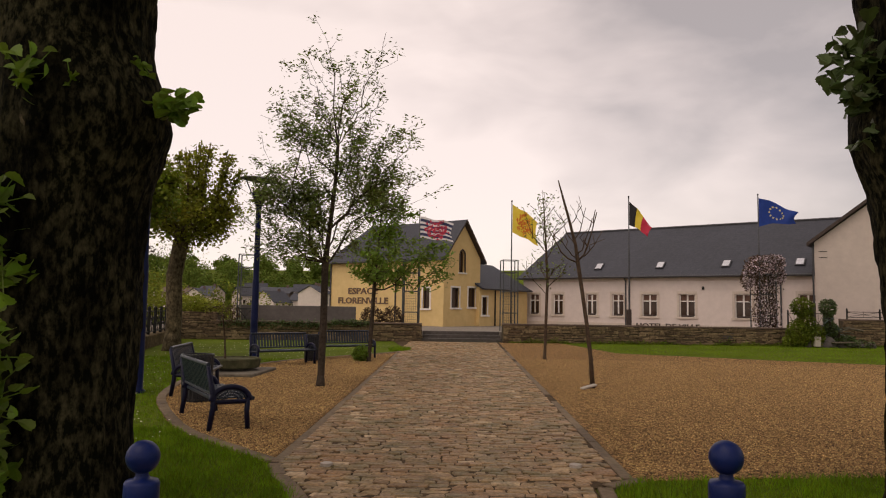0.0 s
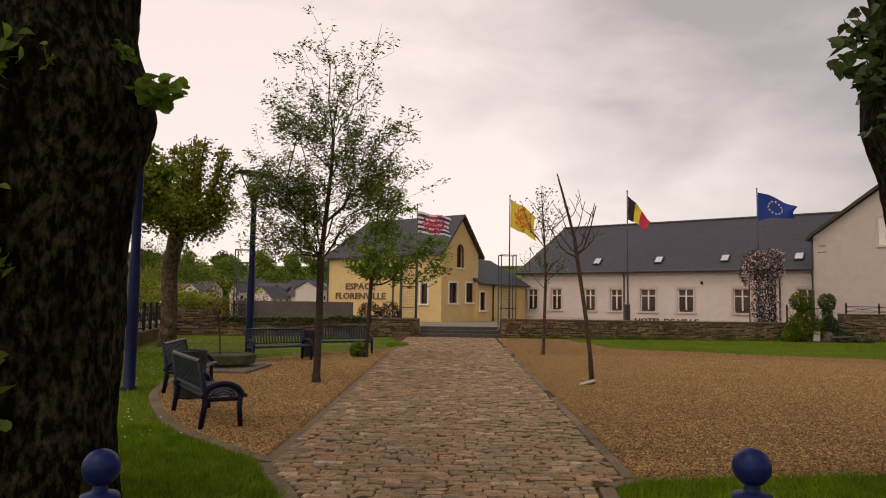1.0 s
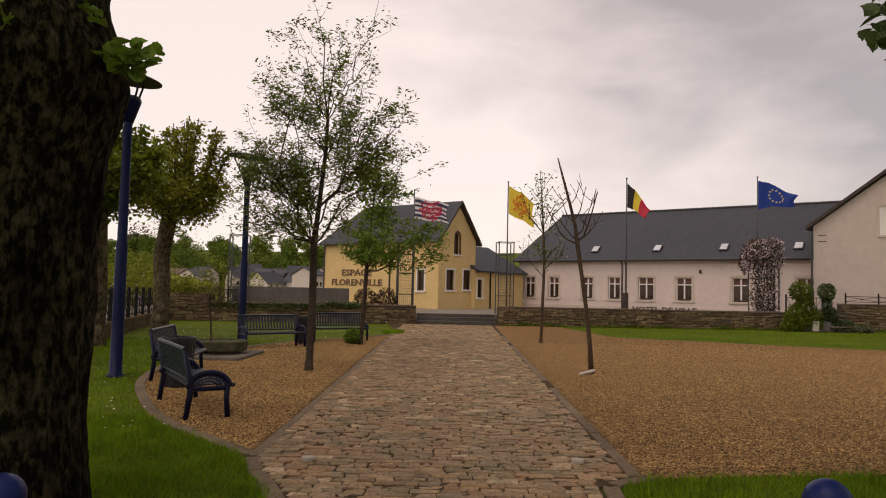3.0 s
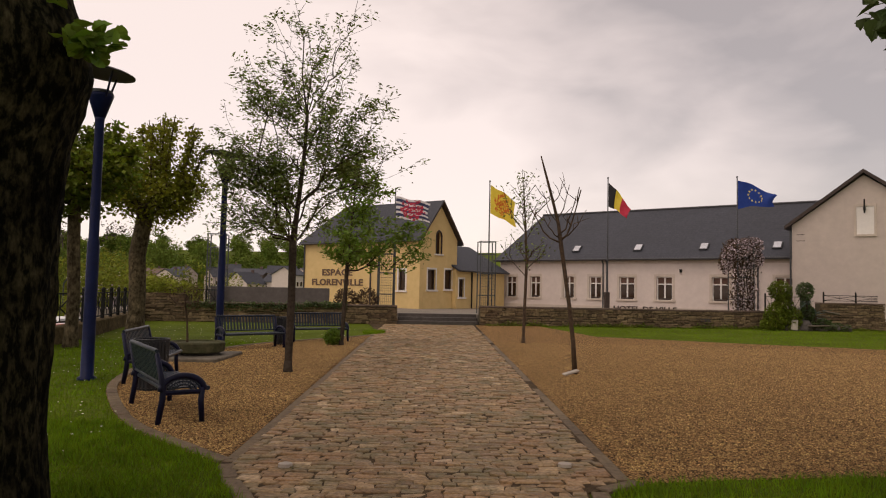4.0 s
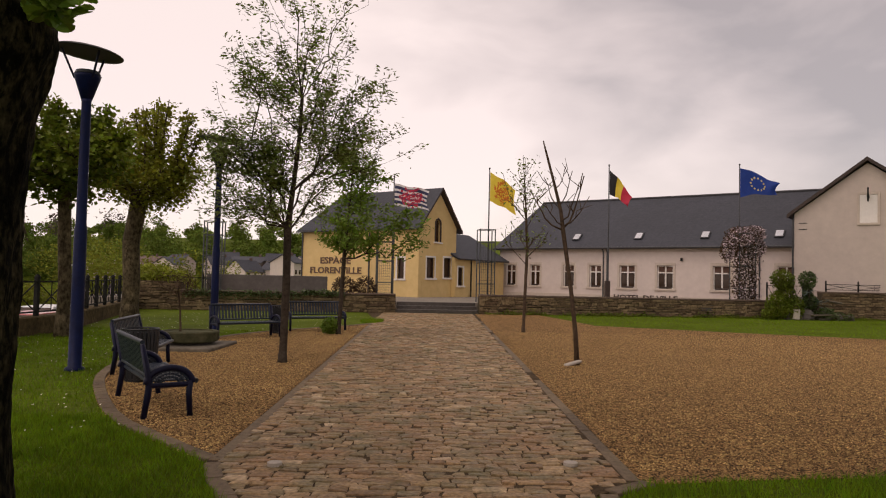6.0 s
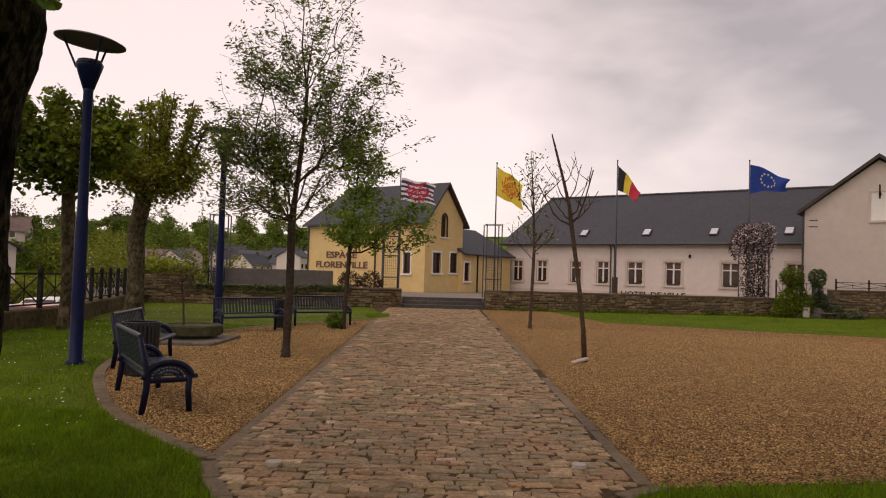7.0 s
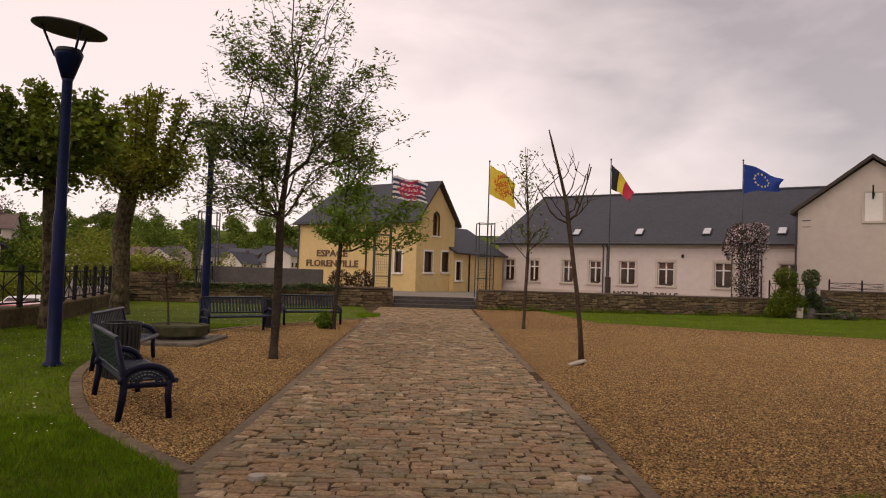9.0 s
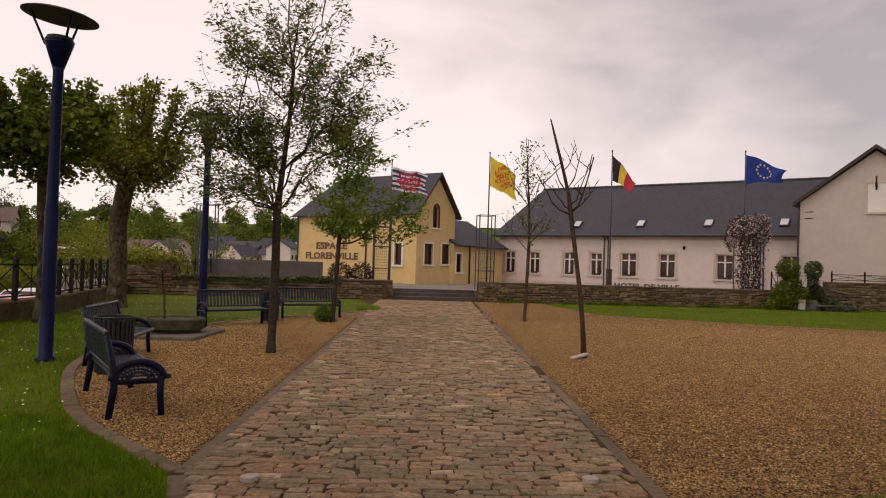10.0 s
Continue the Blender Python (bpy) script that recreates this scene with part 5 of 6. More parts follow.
lp = lamp_post(pose(-5.40, 13.1, 0.02), "tall blue lamp post with a disc reflector")
tagged(copy_thing(lp, pose(-5.45, 20.2, 0)), "tall blue lamp post beside a bench")

# round planter on its slab
pl = thing("stone_planter", pose(-4.98, 17.1, 0.012), "low round concrete trough on a square slab", "planter")
part("slab", Geo().box((-0.85, -1.05, -0.03), (0.78, 0.95, 0.07), 0.02), CONCRETE, pl)
# dark colour of the foot stands for the shade under the trough
part("foot", Geo().lathe([(0.42, 0.07), (0.42, 0.13)], 24), STEP, pl, "recessed foot, coloured dark for the shade of the gap")
part("trough", Geo().lathe([(0.54, 0.12), (0.61, 0.15), (0.63, 0.33), (0.61, 0.355), (0.52, 0.355), (0.50, 0.33), (0.01, 0.325)], 36), MOSSY, pl, "moss-stained concrete trough")
tree("dwarf_tree", "tiny thin tree with brownish leaves in the trough", [(-5.20, 17.15, 0.32), (-5.22, 17.15, 0.8), (-5.28, 17.15, 1.2), (-5.32, 17.15, 1.5)],
     [(-5.3, 17.15, 1.4, 0.40, 0.34, 0.24, 44)], 15, TWIG, LEAF_BROWN, 0.022, 0.004, 0.06, 9, 0.05)

# pale scrap by the sapling, shaped as a thin slab; discs in the path
part_slab = part("pale_scrap", Geo().box((-0.18, -0.06, -0.01), (0.18, 0.06, 0.035), 0.012), PALE, at=pose(3.05, 15.2, 0.045, 0, -11, 28))
tagged(part_slab, "small pale scrap lying on the gravel", "stone")
for x, y in ((1.637, 7.75), (-0.855, 7.54)):
    o = part("ground_stud", Geo().lathe([(0.062, 0.0), (0.062, 0.029), (0.055, 0.032)], 18), PALE, at=pose(x, y, 0.026))
    tagged(o, "pale round stud set into the cobbles", "path stud", "studs in the path")


def leaf_heap(name, m, env, n, size, material, label, category, seed, narrow=0.7, core=None, kind=""):
    """A bush of many leaves over a twiggy core."""
    rng = np.random.default_rng(seed)
    t = thing(name, m, label, category, kind=kind)
    pts = in_ellipsoids([(*e, max(8, int(n * e[3] * e[5] / sum(q[3] * q[5] for q in env)))) for e in env], rng)
    g = Geo()
    for e in env:
        for k in range(10):
            q = rng.normal(0, 1, 3)
            q = q / np.linalg.norm(q) * (e[3] * 0.85, e[4] * 0.85, e[5] * 0.85) + np.array(e[:3])
            g.tube([(0, 0, -0.02), (e[0] * 0.9, e[1], max(0.05, e[2] - e[5])), tuple((q + np.array(e[:3])) / 2), tuple(q)], [0.016, 0.012, 0.008, 0.004], 4)
    part("twigs", g, TWIG, t)
    part("leaves", leaf_mesh(Geo(), pts, size, 0.02, 0.8, narrow, rng), material, t)
    return t


leaf_heap("small_bush", pose(-2.6, 21.55, 0.012), [(0, 0, 0.22, 0.27, 0.25, 0.24)], 900, 0.08, LEAF_YOUNG, "small round green bush beside a thin tree", "bush", 61)


def on_wall(s, off=0.0, z=0.0, turn=0.0):
    return pose(s, wall_line(s) + off, z, 0, 0, ANG + turn)


leaf_heap("brown_hedge", on_wall(-3.75, 2.1, 0.5), [(-0.55, 0, 0.6, 0.62, 0.35, 0.6), (0.5, 0, 0.62, 0.62, 0.35, 0.6)], 2600, 0.10, LEAF_BROWN, "clipped brown beech hedge on the terrace", "hedge", 62)
leaf_heap("ivy_bush", on_wall(-12.3, 0.5, 1.2), [(-0.3, 0, 0.35, 1.0, 0.6, 0.5), (0.55, 0, 0.25, 0.8, 0.6, 0.4)], 4200, 0.11, LEAF_CAP, "bright ivy growing over the stone corner pier", "ivy", 63)
ivy = np.random.default_rng(64)
pts = np.stack([ivy.uniform(-11.2, -4.0, 3800), ivy.normal(-0.02, 0.09, 3800), 0.86 + ivy.normal(0, 0.07, 3800)], 1)
pts[:, 2] -= np.abs(ivy.normal(0, 0.13, 3800)) * (pts[:, 0] < -6)
tagged(part("ivy_strip", leaf_mesh(Geo(), pts, 0.09, 0.0, 0.8, 0.8, ivy), LEAF_IVY, at=pose(0, 35.0, 0, 0, 0, ANG)), "ivy trailing along the wall coping", "ivy", kind="stuff")

weed = np.random.default_rng(68)
u = weed.uniform(2.6, 24.0, 5200)
clump = np.array([max(0.0, 0.45 + 1.3 * noise.noise((a * 0.9, 3.1, 0.0))) for a in u])
pts = np.stack([u, -0.12 - np.abs(weed.normal(0, 0.14, 5200)), np.abs(weed.normal(0, 0.13, 5200)) * clump], 1)
tagged(part("wall_foot_weeds", leaf_mesh(Geo(), pts, 0.10, 0.0, 0.8, 0.5, weed), LEAF_DARK, at=pose(0, 35.0, 0, 0, 0, ANG)), "dark weeds growing along the wall foot", "weeds", kind="stuff")

# overgrown rockery on the right
for sx, sy, sz, r, s in ((18.0, -0.8, 0.0, 0.45, 1), (18.7, -0.8, 0.0, 0.5, 2), (19.6, -0.95, 0.0, 0.42, 3), (20.3, -1.15, 0.0, 0.30, 4), (20.9, -1.2, 0.0, 0.24, 5), (18.8, -0.6, 0.6, 0.42, 6), (19.3, -0.75, 0.35, 0.34, 8)):
    bm = bmesh.new()
    bmesh.ops.create_icosphere(bm, subdivisions=3, radius=r)
    for v in bm.verts:
        v.co *= 1 + 0.45 * noise.noise(v.co * 1.8 / r * 0.6 + Vector((s * 3.1, 0, 0))) + 0.12 * noise.noise(v.co * 6 + Vector((s, 0, 0)))
        v.co.z *= 0.75
    me = bpy.data.meshes.new("boulder")
    bm.to_mesh(me)
    bm.free()
    me.materials.append(GREYWALL)
    o = new("boulder", me)
    o.location = (sx, wall_line(sx) + sy, sz + r * 0.45)
    tagged(o, "weathered grey boulder of an overgrown rockery", "boulder", "rockery boulders")
leaf_heap("ivy_mound", on_wall(17.45, -0.85, 0), [(0.05, 0, 2.0, 0.66, 0.45, 0.52), (0.25, 0, 1.2, 0.5, 0.4, 0.7), (-0.25, -0.1, 0.7, 0.66, 0.5, 0.75), (-0.55, -0.1, 0.3, 0.6, 0.4, 0.35), (0.5, -0.25, 0.6, 0.6, 0.4, 0.6)], 6500, 0.11, LEAF_DARK, "tall ivy mound over the rockery", "ivy", 65)
leaf_heap("ivy_mound", on_wall(18.85, -0.9, 0), [(0.0, 0, 2.0, 0.46, 0.42, 0.46), (0.0, 0.0, 1.4, 0.26, 0.26, 0.4), (0.0, -0.2, 0.9, 0.42, 0.3, 0.4), (0.7, -0.35, 0.4, 0.6, 0.3, 0.25)], 3000, 0.11, LEAF_IVY, "round-headed ivy bush on the rockery", "ivy", 66)
leaf_heap("low_shrub", on_wall(20.2, -1.2, 0), [(0.0, -0.2, 0.22, 0.9, 0.3, 0.22)], 420, 0.10, LEAF_IVY, "low green plants at the rockery foot", "shrub", 67)



def yucca(m, label, seed, count=26, reach=0.75):
    """A rosette of long stiff pointed blades on a short stem."""
    r = np.random.default_rng(seed)
    t = thing("yucca", m, label, "plant")
    part("stem", Geo().tube([(0, 0, -0.05), (0.02, 0, 0.3), (0, 0, 0.6)], [0.06, 0.05, 0.045], 8), BARK_THIN, t)
    for k in range(count):
        a, up = k * 2.4, r.uniform(-0.35, 1.0)
        d = Vector((math.cos(a), math.sin(a) * 0.8, up)).normalized()
        side = d.cross(Vector((0, 0, 1))).normalized()
        ln, base, g = reach * r.uniform(0.7, 1.1), Vector((0, 0, 0.35 + 0.25 * k / count)), Geo()
        pts = []
        for f, w in ((0.05, 0.022), (0.4, 0.034), (0.75, 0.022), (1.0, 0.002)):
            c = base + d * (ln * f) + Vector((0, 0, -0.22 * ln * f * f))
            pts += [c - side * w, c + Vector((0, 0, -0.012)), c + side * w]
        g.add(pts, [q for i in (0, 3, 6) for q in ((i, i + 1, i + 4, i + 3), (i + 1, i + 2, i + 5, i + 4))])
        part("blade", g, YUCCA, t)
    return t


yucca(on_wall(19.2, -1.25, 0.35), "blue-green spiky plant among the rockery stones", 71)
yucca(on_wall(18.75, -1.2, 0.9), "blue-green spiky plant high on the rockery", 72, 18, 0.55)
for k, (sx, dz, w, d, h, ry) in enumerate(((18.0, 0.30, 0.34, 0.14, 0.52, 4), (20.0, 0.93, 0.75, 0.34, 0.09, 8), (19.4, 0.28, 1.3, 0.40, 0.08, -2))):
    o = part("rockery_slab", Geo().box((-w / 2, -d / 2, -h / 2), (w / 2, d / 2, h / 2), 0.03), PALE if k == 0 else CONCRETE, at=on_wall(sx, -1.35, dz) @ Matrix.Rotation(radians(ry), 4, "Y"))
    tagged(o, ("pale upright stone in the ivy rockery", "flat grey slab jutting from the rockery", "long grey slab at the rockery foot")[k], "stone", "rockery slabs")

# ---- fences, frames, poles and flags ----
def rail_fence(name, m, length, h, panel, post_r, material, label, bar=0.02):
    f = thing(name, m, label, "fence")
    n = max(1, round(length / panel))
    p = length / n
    post = rail = None
    for i in range(n + 1):
        if post is None:
            o = part("post", Geo().box((-post_r, -post_r, 0), (post_r, post_r, h + 0.1), 0.012).lathe([(post_r * 1.3, h + 0.1), (post_r * 1.3, h + 0.13), (post_r * 0.4, h + 0.19)], 8), material, f)
            post = o.data
        else:
            o = new("post", post)
            o.parent = f
        o.location = (i * p, 0, 0)
    for i in range(n):
        if rail is None:
            g = Geo()
            a, b = post_r, p - post_r
            for z in (0.10, h):
                g.box((a, -bar, z - bar), (b, bar, z + bar), 0.004)
            g.tube([(a, 0.0, 0.12), (b, 0.0, h - 0.02)], bar * 0.8, 6)
            g.tube([(a, 0.004, h - 0.02), (b, 0.004, 0.12)], bar * 0.8, 6)
            g.tube([((a + b) / 2, 0, 0.1), ((a + b) / 2, 0, h)], bar * 0.7, 6)
            o = part("panel", g, material, f, "cross-braced panel")
            rail = o.data
        else:
            o = new("panel", rail)
            o.parent = f
        o.location = (i * p, 0, 0)
    return f


rail_fence("street_fence", pose(-9.72, 6.0, 0.46, 0, 0, 90), 14.85, 0.86, 1.35, 0.055, IRON, "dark iron fence with crossed braces on the low wall")
rail_fence("street_fence", pose(-9.78, 20.9, 0.46, 0, 0, 105.2), 12.8, 0.86, 1.35, 0.055, IRON, "dark iron fence running to the stone corner pier")
rail_fence("terrace_railing", on_wall(20.5, 0.2, 1.44), 15.0, 0.38, 1.9, 0.035, IRON, "low dark railing with shallow crossed panels", 0.014)
rail_fence("terrace_gate_railing", on_wall(17.9, 1.6, 0.5), 2.1, 1.2, 0.7, 0.035, IRON, "dark railing beside the blossom-clad frame", 0.016)
rail_fence("terrace_side_railing", on_wall(-11.5, 1.8, 0.5), 1.4, 0.95, 0.7, 0.03, IRON, "thin dark railing on the terrace edge", 0.014)


def steel_frame(s, w, h, label, off=2.5):
    """A slender steel climbing frame with mesh sides."""
    f = thing("climbing_frame", on_wall(s, off, 0.5), label, "trellis", "steel climbing frames")
    for x in (0, w):
        for y in (-w / 2, w / 2):
            part("post", Geo().tube([(x, y, 0), (x, y, h)], 0.032, 8), STEEL, f)
    g = Geo()
    for k in range(1, 8):
        g.tube([(w * k / 8, -w / 2, 0.1), (w * k / 8, -w / 2, h * 0.82)], 0.006, 4)
    for k in range(1, 22):
        g.tube([(0, -w / 2, h * 0.82 * k / 22), (w, -w / 2, h * 0.82 * k / 22)], 0.006, 4)
    part("mesh", g, STEEL, f)
    for z in (h * 0.25, h * 0.55, h * 0.82, h - 0.02):
        q = Geo()
        for a, b in (((0, -w / 2), (w, -w / 2)), ((w, -w / 2), (w, w / 2)), ((w, w / 2), (0, w / 2)), ((0, w / 2), (0, -w / 2))):
            q.tube([(*a, z), (*b, z)], 0.02, 6)
        part("hoop", q, STEEL, f)
    return f


steel_frame(2.38, 0.78, 3.75, "bare galvanised climbing frame round a flagpole")
steel_frame(-2.74, 0.78, 3.6, "bare galvanised climbing frame beside the steps")
steel_frame(-11.0, 0.85, 3.7, "bare galvanised climbing frame at the terrace corner")
steel_frame(16.45, 0.95, 4.0, "galvanised climbing frame clad in pale blossom")
# blossom on the last frame
rng = np.random.default_rng(70)
t = thing("blossom_climber", on_wall(16.95, 2.5, 0.5), "climbing shrub thick with pale pink blossom", "climber")
crown = in_ellipsoids([(-0.3, 0, 3.75, 0.75, 0.7, 0.62, 1500), (0.55, 0, 3.95, 0.7, 0.7, 0.52, 1300), (0.95, 0, 3.25, 0.34, 0.4, 0.5, 500), (-0.95, 0, 3.05, 0.32, 0.4, 0.65, 500), (0.1, 0, 3.1, 0.8, 0.5, 0.5, 700)], rng)
hang = np.concatenate([np.stack([rng.normal(x, 0.17, 1500), rng.normal(-0.3, 0.2, 1500), rng.uniform(0.1, 3.6, 1500)], 1) for x in (-0.42, 0.32)])
part("blossom", leaf_mesh(Geo(), np.concatenate([crown[::2], hang[::3]]) - (0, 0.08, 0), 0.10, 0, 0.8, 0.8, rng), LEAF_PINK, t)
part("foliage", leaf_mesh(Geo(), np.concatenate([crown, hang]) + (0, 0.05, 0), 0.13, 0.03, 0.8, 0.6, rng), LEAF_BROWN, t)
vine = Geo()
for k in range(7):
    x = rng.uniform(-0.5, 0.5)
    vine.tube([(x, -0.3, 0), (x + 0.05, -0.33, 1.2), (x - 0.05, -0.3, 2.4), (x * 1.3, -0.2, 3.6)], [0.035, 0.03, 0.025, 0.015], 6)
part("stems", vine, TWIG, t)


def flag(s, top, hoist0, hoist, fly, droop, colour, mats, label, seed, stars=False, shrink=0.12, fold=0.0):
    f = thing("flagpole", on_wall(s, 2.5, 0.5), label, "flagpole", "flagpoles on the terrace")
    top -= 0.5
    hoist0 -= 0.5
    part("pole", Geo().lathe([(0.045, 0), (0.042, 1.5), (0.036, top * 0.6), (0.028, top)], 12), ZINC, f, smooth=True)
    part("finial", Geo().lathe([(0.03, top), (0.05, top + 0.04), (0.03, top + 0.09)], 10), ZINC, f)
    nu, nv = 44, 30

    def place(u, v):
        rip = math.sin(u * 7.0 + v * 1.6 + seed) * 0.13 * u + 0.05 * math.sin(u * 15 + seed * 2 + v * 4) * u
        x = 0.04 + fly * (u - 0.08 * math.sin(math.pi * v) * u) * (1 - fold * v)
        z = hoist0 - droop * (u ** 1.25) - hoist * v * (1 - shrink * u) + 0.04 * math.sin(u * 9 + seed)
        return (x, rip - 0.25 * u, z)

    g = Geo()
    for j in range(nv + 1):
        for i in range(nu + 1):
            g.v.append(place(i / nu, j / nv))
    for j in range(nv):
        for i in range(nu):
            a = j * (nu + 1) + i
            g.f.append((a, a + 1, a + nu + 2, a + nu + 1))
            u, v = (i + 0.5) / nu, (j + 0.5) / nv
            if colour == "bands":
                k = min(2, int(u * 3))
            elif colour == "eu":
                k = 0
            else:
                # a plain ragged figure in the middle of the field
                du, dv = (u - 0.52) / 0.34, (v - 0.5) / 0.42
                blob = du * du + dv * dv + 1.3 * noise.noise((u * 10 + seed, v * 8, 0.4)) < (1.0 if colour == "stripes" else 0.85)
                blob = blob and noise.noise((u * 26 + seed, v * 20, 1.7)) > -0.16
                k = 2 if blob else (int(v * 9) % 2 if colour == "stripes" else 0)
            g.mi.append(k)
    cl = part("cloth", g, mats, f, smooth=True)
    if stars:
        for i in range(12):
            a = 2 * math.pi * i / 12
            u, v = 0.5 + 0.19 * math.cos(a), 0.5 + 0.29 * math.sin(a)
            p = place(u, v)
            d = Geo()
            ring = [((0.075 if q % 2 == 0 else 0.032) * math.sin(math.pi * q / 5), -0.012, (0.075 if q % 2 == 0 else 0.032) * math.cos(math.pi * q / 5)) for q in range(10)]
            d.add(ring + [(x, -0.006, z) for x, y, z in ring], [tuple(range(10)), tuple(range(10, 20))[::-1]] + [(q, (q + 1) % 10, 10 + (q + 1) % 10, 10 + q) for q in range(10)])
            o = part("star", d, STAR, cl)
            o.location = p
    return f


flag(-2.0, 6.75, 6.40, 1.12, 1.75, 0.30, "stripes", [FLAG_WHITE, FLAG_NAVY, FLAG_RED], "flagpole with a white and blue striped flag", 1.0)
flag(2.88, 7.38, 7.2, 1.5, 1.3, 0.85, "plain", [FLAG_YELLOW, FLAG_OCHRE, FLAG_OCHRE], "flagpole with a yellow flag and red figure", 2.2)
flag(9.3, 7.85, 7.62, 1.3, 1.15, 1.4, "bands", [FLAG_BLACK, FLAG_YELLOW, FLAG_RED], "flagpole with a black, yellow and red flag", 3.1, shrink=0.6, fold=0.25)
flag(16.72, 8.24, 8.12, 1.6, 2.1, 0.85, "eu", [FLAG_BLUE], "flagpole with a blue flag of gold stars", 4.4, True, shrink=0.62)
# post box by the third pole
o = part("meter_post", Geo().box((-0.13, -0.1, 0), (0.13, 0.1, 1.25), 0.02), WOOD_DARK, at=on_wall(9.2, 2.2, 0.5))
tagged(o, "narrow dark service post behind the wall", "post")


# ---- the valley: far houses, woods, street ----
def far_house(x, y, z, w, d, h, rh, turn, wall_m, roof_m, label, cols=3, rows=2):
    k = 0.44 if 80 < y < 140 else 1.0
    b = thing("far_house", pose(x, y, z + (1 - k) * (h + rh), 0, 0, turn) @ Matrix.Diagonal((k, k, k, 1)), label, "house", "village houses in the valley")
    part("wall", Geo().add([(-w / 2, -d / 2, -14), (w / 2, -d / 2, -14), (w / 2, d / 2, -14), (-w / 2, d / 2, -14), (-w / 2, -d / 2, h), (w / 2, -d / 2, h), (w / 2, d / 2, h), (-w / 2, d / 2, h), (-w / 2, 0, h + rh), (w / 2, 0, h + rh)],
                       [(0, 1, 5, 4), (2, 3, 7, 6), (1, 2, 6, 9, 5), (3, 0, 4, 8, 7)]), wall_m, b)
    o = 0.4
    r = Geo()
    sl = rh / (d / 2)
    roof_plane(r, [(-w / 2 - o, -d / 2 - o, h - o * sl + 0.15), (w / 2 + o, -d / 2 - o, h - o * sl + 0.15), (w / 2 + o, 0, h + rh + 0.15), (-w / 2 - o, 0, h + rh + 0.15)])
    roof_plane(r, [(w / 2 + o, d / 2 + o, h - o * sl + 0.15), (-w / 2 - o, d / 2 + o, h - o * sl + 0.15), (-w / 2 - o, 0, h + rh + 0.15), (w / 2 + o, 0, h + rh + 0.15)])
    roof = part("roof", r, roof_m, b)
    part("chimney", Geo().box((w * 0.25, -0.4, h + rh * 0.6), (w * 0.25 + 0.7, 0.4, h + rh + 0.9), 0.03), TILE_RED, roof)
    for j in range(rows):
        for i in range(cols):
            xx = -w / 2 + w * (i + 0.5) / cols
            zz = 0.9 + j * 2.7
            if zz + 1.2 > h:
                continue
            wn = part("window", Geo().box((xx - 0.6, -d / 2 - 0.05, zz - 0.1), (xx + 0.6, -d / 2 - 0.002, zz + 1.4), 0.01), TRIM, b)
            part("pane", Geo().box((xx - 0.5, -d / 2 - 0.06, zz), (xx + 0.5, -d / 2 - 0.052, zz + 1.3)), GLASS, wn)
    for zz in (0.9, 3.6):
        if zz + 1.2 < h + rh * 0.7:
            wn = part("window", Geo().box((w / 2 + 0.002, -0.5, zz), (w / 2 + 0.05, 0.5, zz + 1.3)), TRIM, b)
            part("pane", Geo().box((w / 2 + 0.052, -0.4, zz + 0.1), (w / 2 + 0.06, 0.4, zz + 1.2)), GLASS, wn)


far_house(-45.5, 112, -2.3, 11, 9, 3.6, 3.0, 25, CREAM, TILE_RED, "far cream house with a faded tile roof")
far_house(-40.5, 108, -2.3, 7, 8, 4.0, 2.4, 75, WHITE, SLATE, "far white house with a slate roof")
far_house(-36.0, 122, -1.7, 8, 8, 4.6, 2.6, 15, WHITE, SLATE, "far white house among trees")
far_house(-31.0, 118, -1.9, 14, 9, 4.4, 2.2, -15, GREYWALL, SLATE, "far long house with a dark roof")
far_house(-28.0, 104, -2.5, 9, 9, 2.7, 3.6, 62, WHITE, SLATE, "far white gabled house with dark roof")
far_house(-23.5, 106, -2.5, 9, 8, 3.6, 2.6, -20, CREAM, SLATE, "far cream house near the yellow hall")
far_house(-19.2, 92, -2.1, 6, 8, 4.2, 2.2, 70, WHITE, SLATE, "far pale house beside the yellow hall")
far_house(-31.9, 45.6, -1.6, 8, 9, 4.1, 2.4, -56, WHITE, SLATE, "white street house with a slate roof")
far_house(-96, 150, 3.2, 14, 9, 5.0, 3.0, 20, CREAM, TILE_RED, "far hillside house with a tile roof")
far_house(-104, 158, 4.0, 12, 9, 5.0, 3.0, -10, WHITE, SLATE, "far hillside house with a slate roof")
far_house(-112, 172, 5.5, 10, 8, 4.4, 3.0, 35, WHITE, SLATE, "far hillside house among trees")

far_house(-49.5, 121, -1.9, 9, 8, 3.4, 2.8, 60, WHITE, TILE_RED, "far white house with a brown tile roof")
far_house(-43.0, 119, -2.0, 8, 8, 4.2, 2.6, -25, CREAM, SLATE, "far cream house below the woods")
far_house(-33.8, 110, -2.2, 8, 8, 3.8, 2.8, 40, CREAM, SLATE, "far pale house with a grey roof")
far_house(-25.6, 116, -1.6, 10, 8, 4.2, 2.6, 10, WHITE, SLATE, "far white house with a long grey roof")
far_house(-21.2, 113, -1.8, 8, 8, 3.6, 3.0, 75, WHITE, SLATE, "far white gable under dark slates")


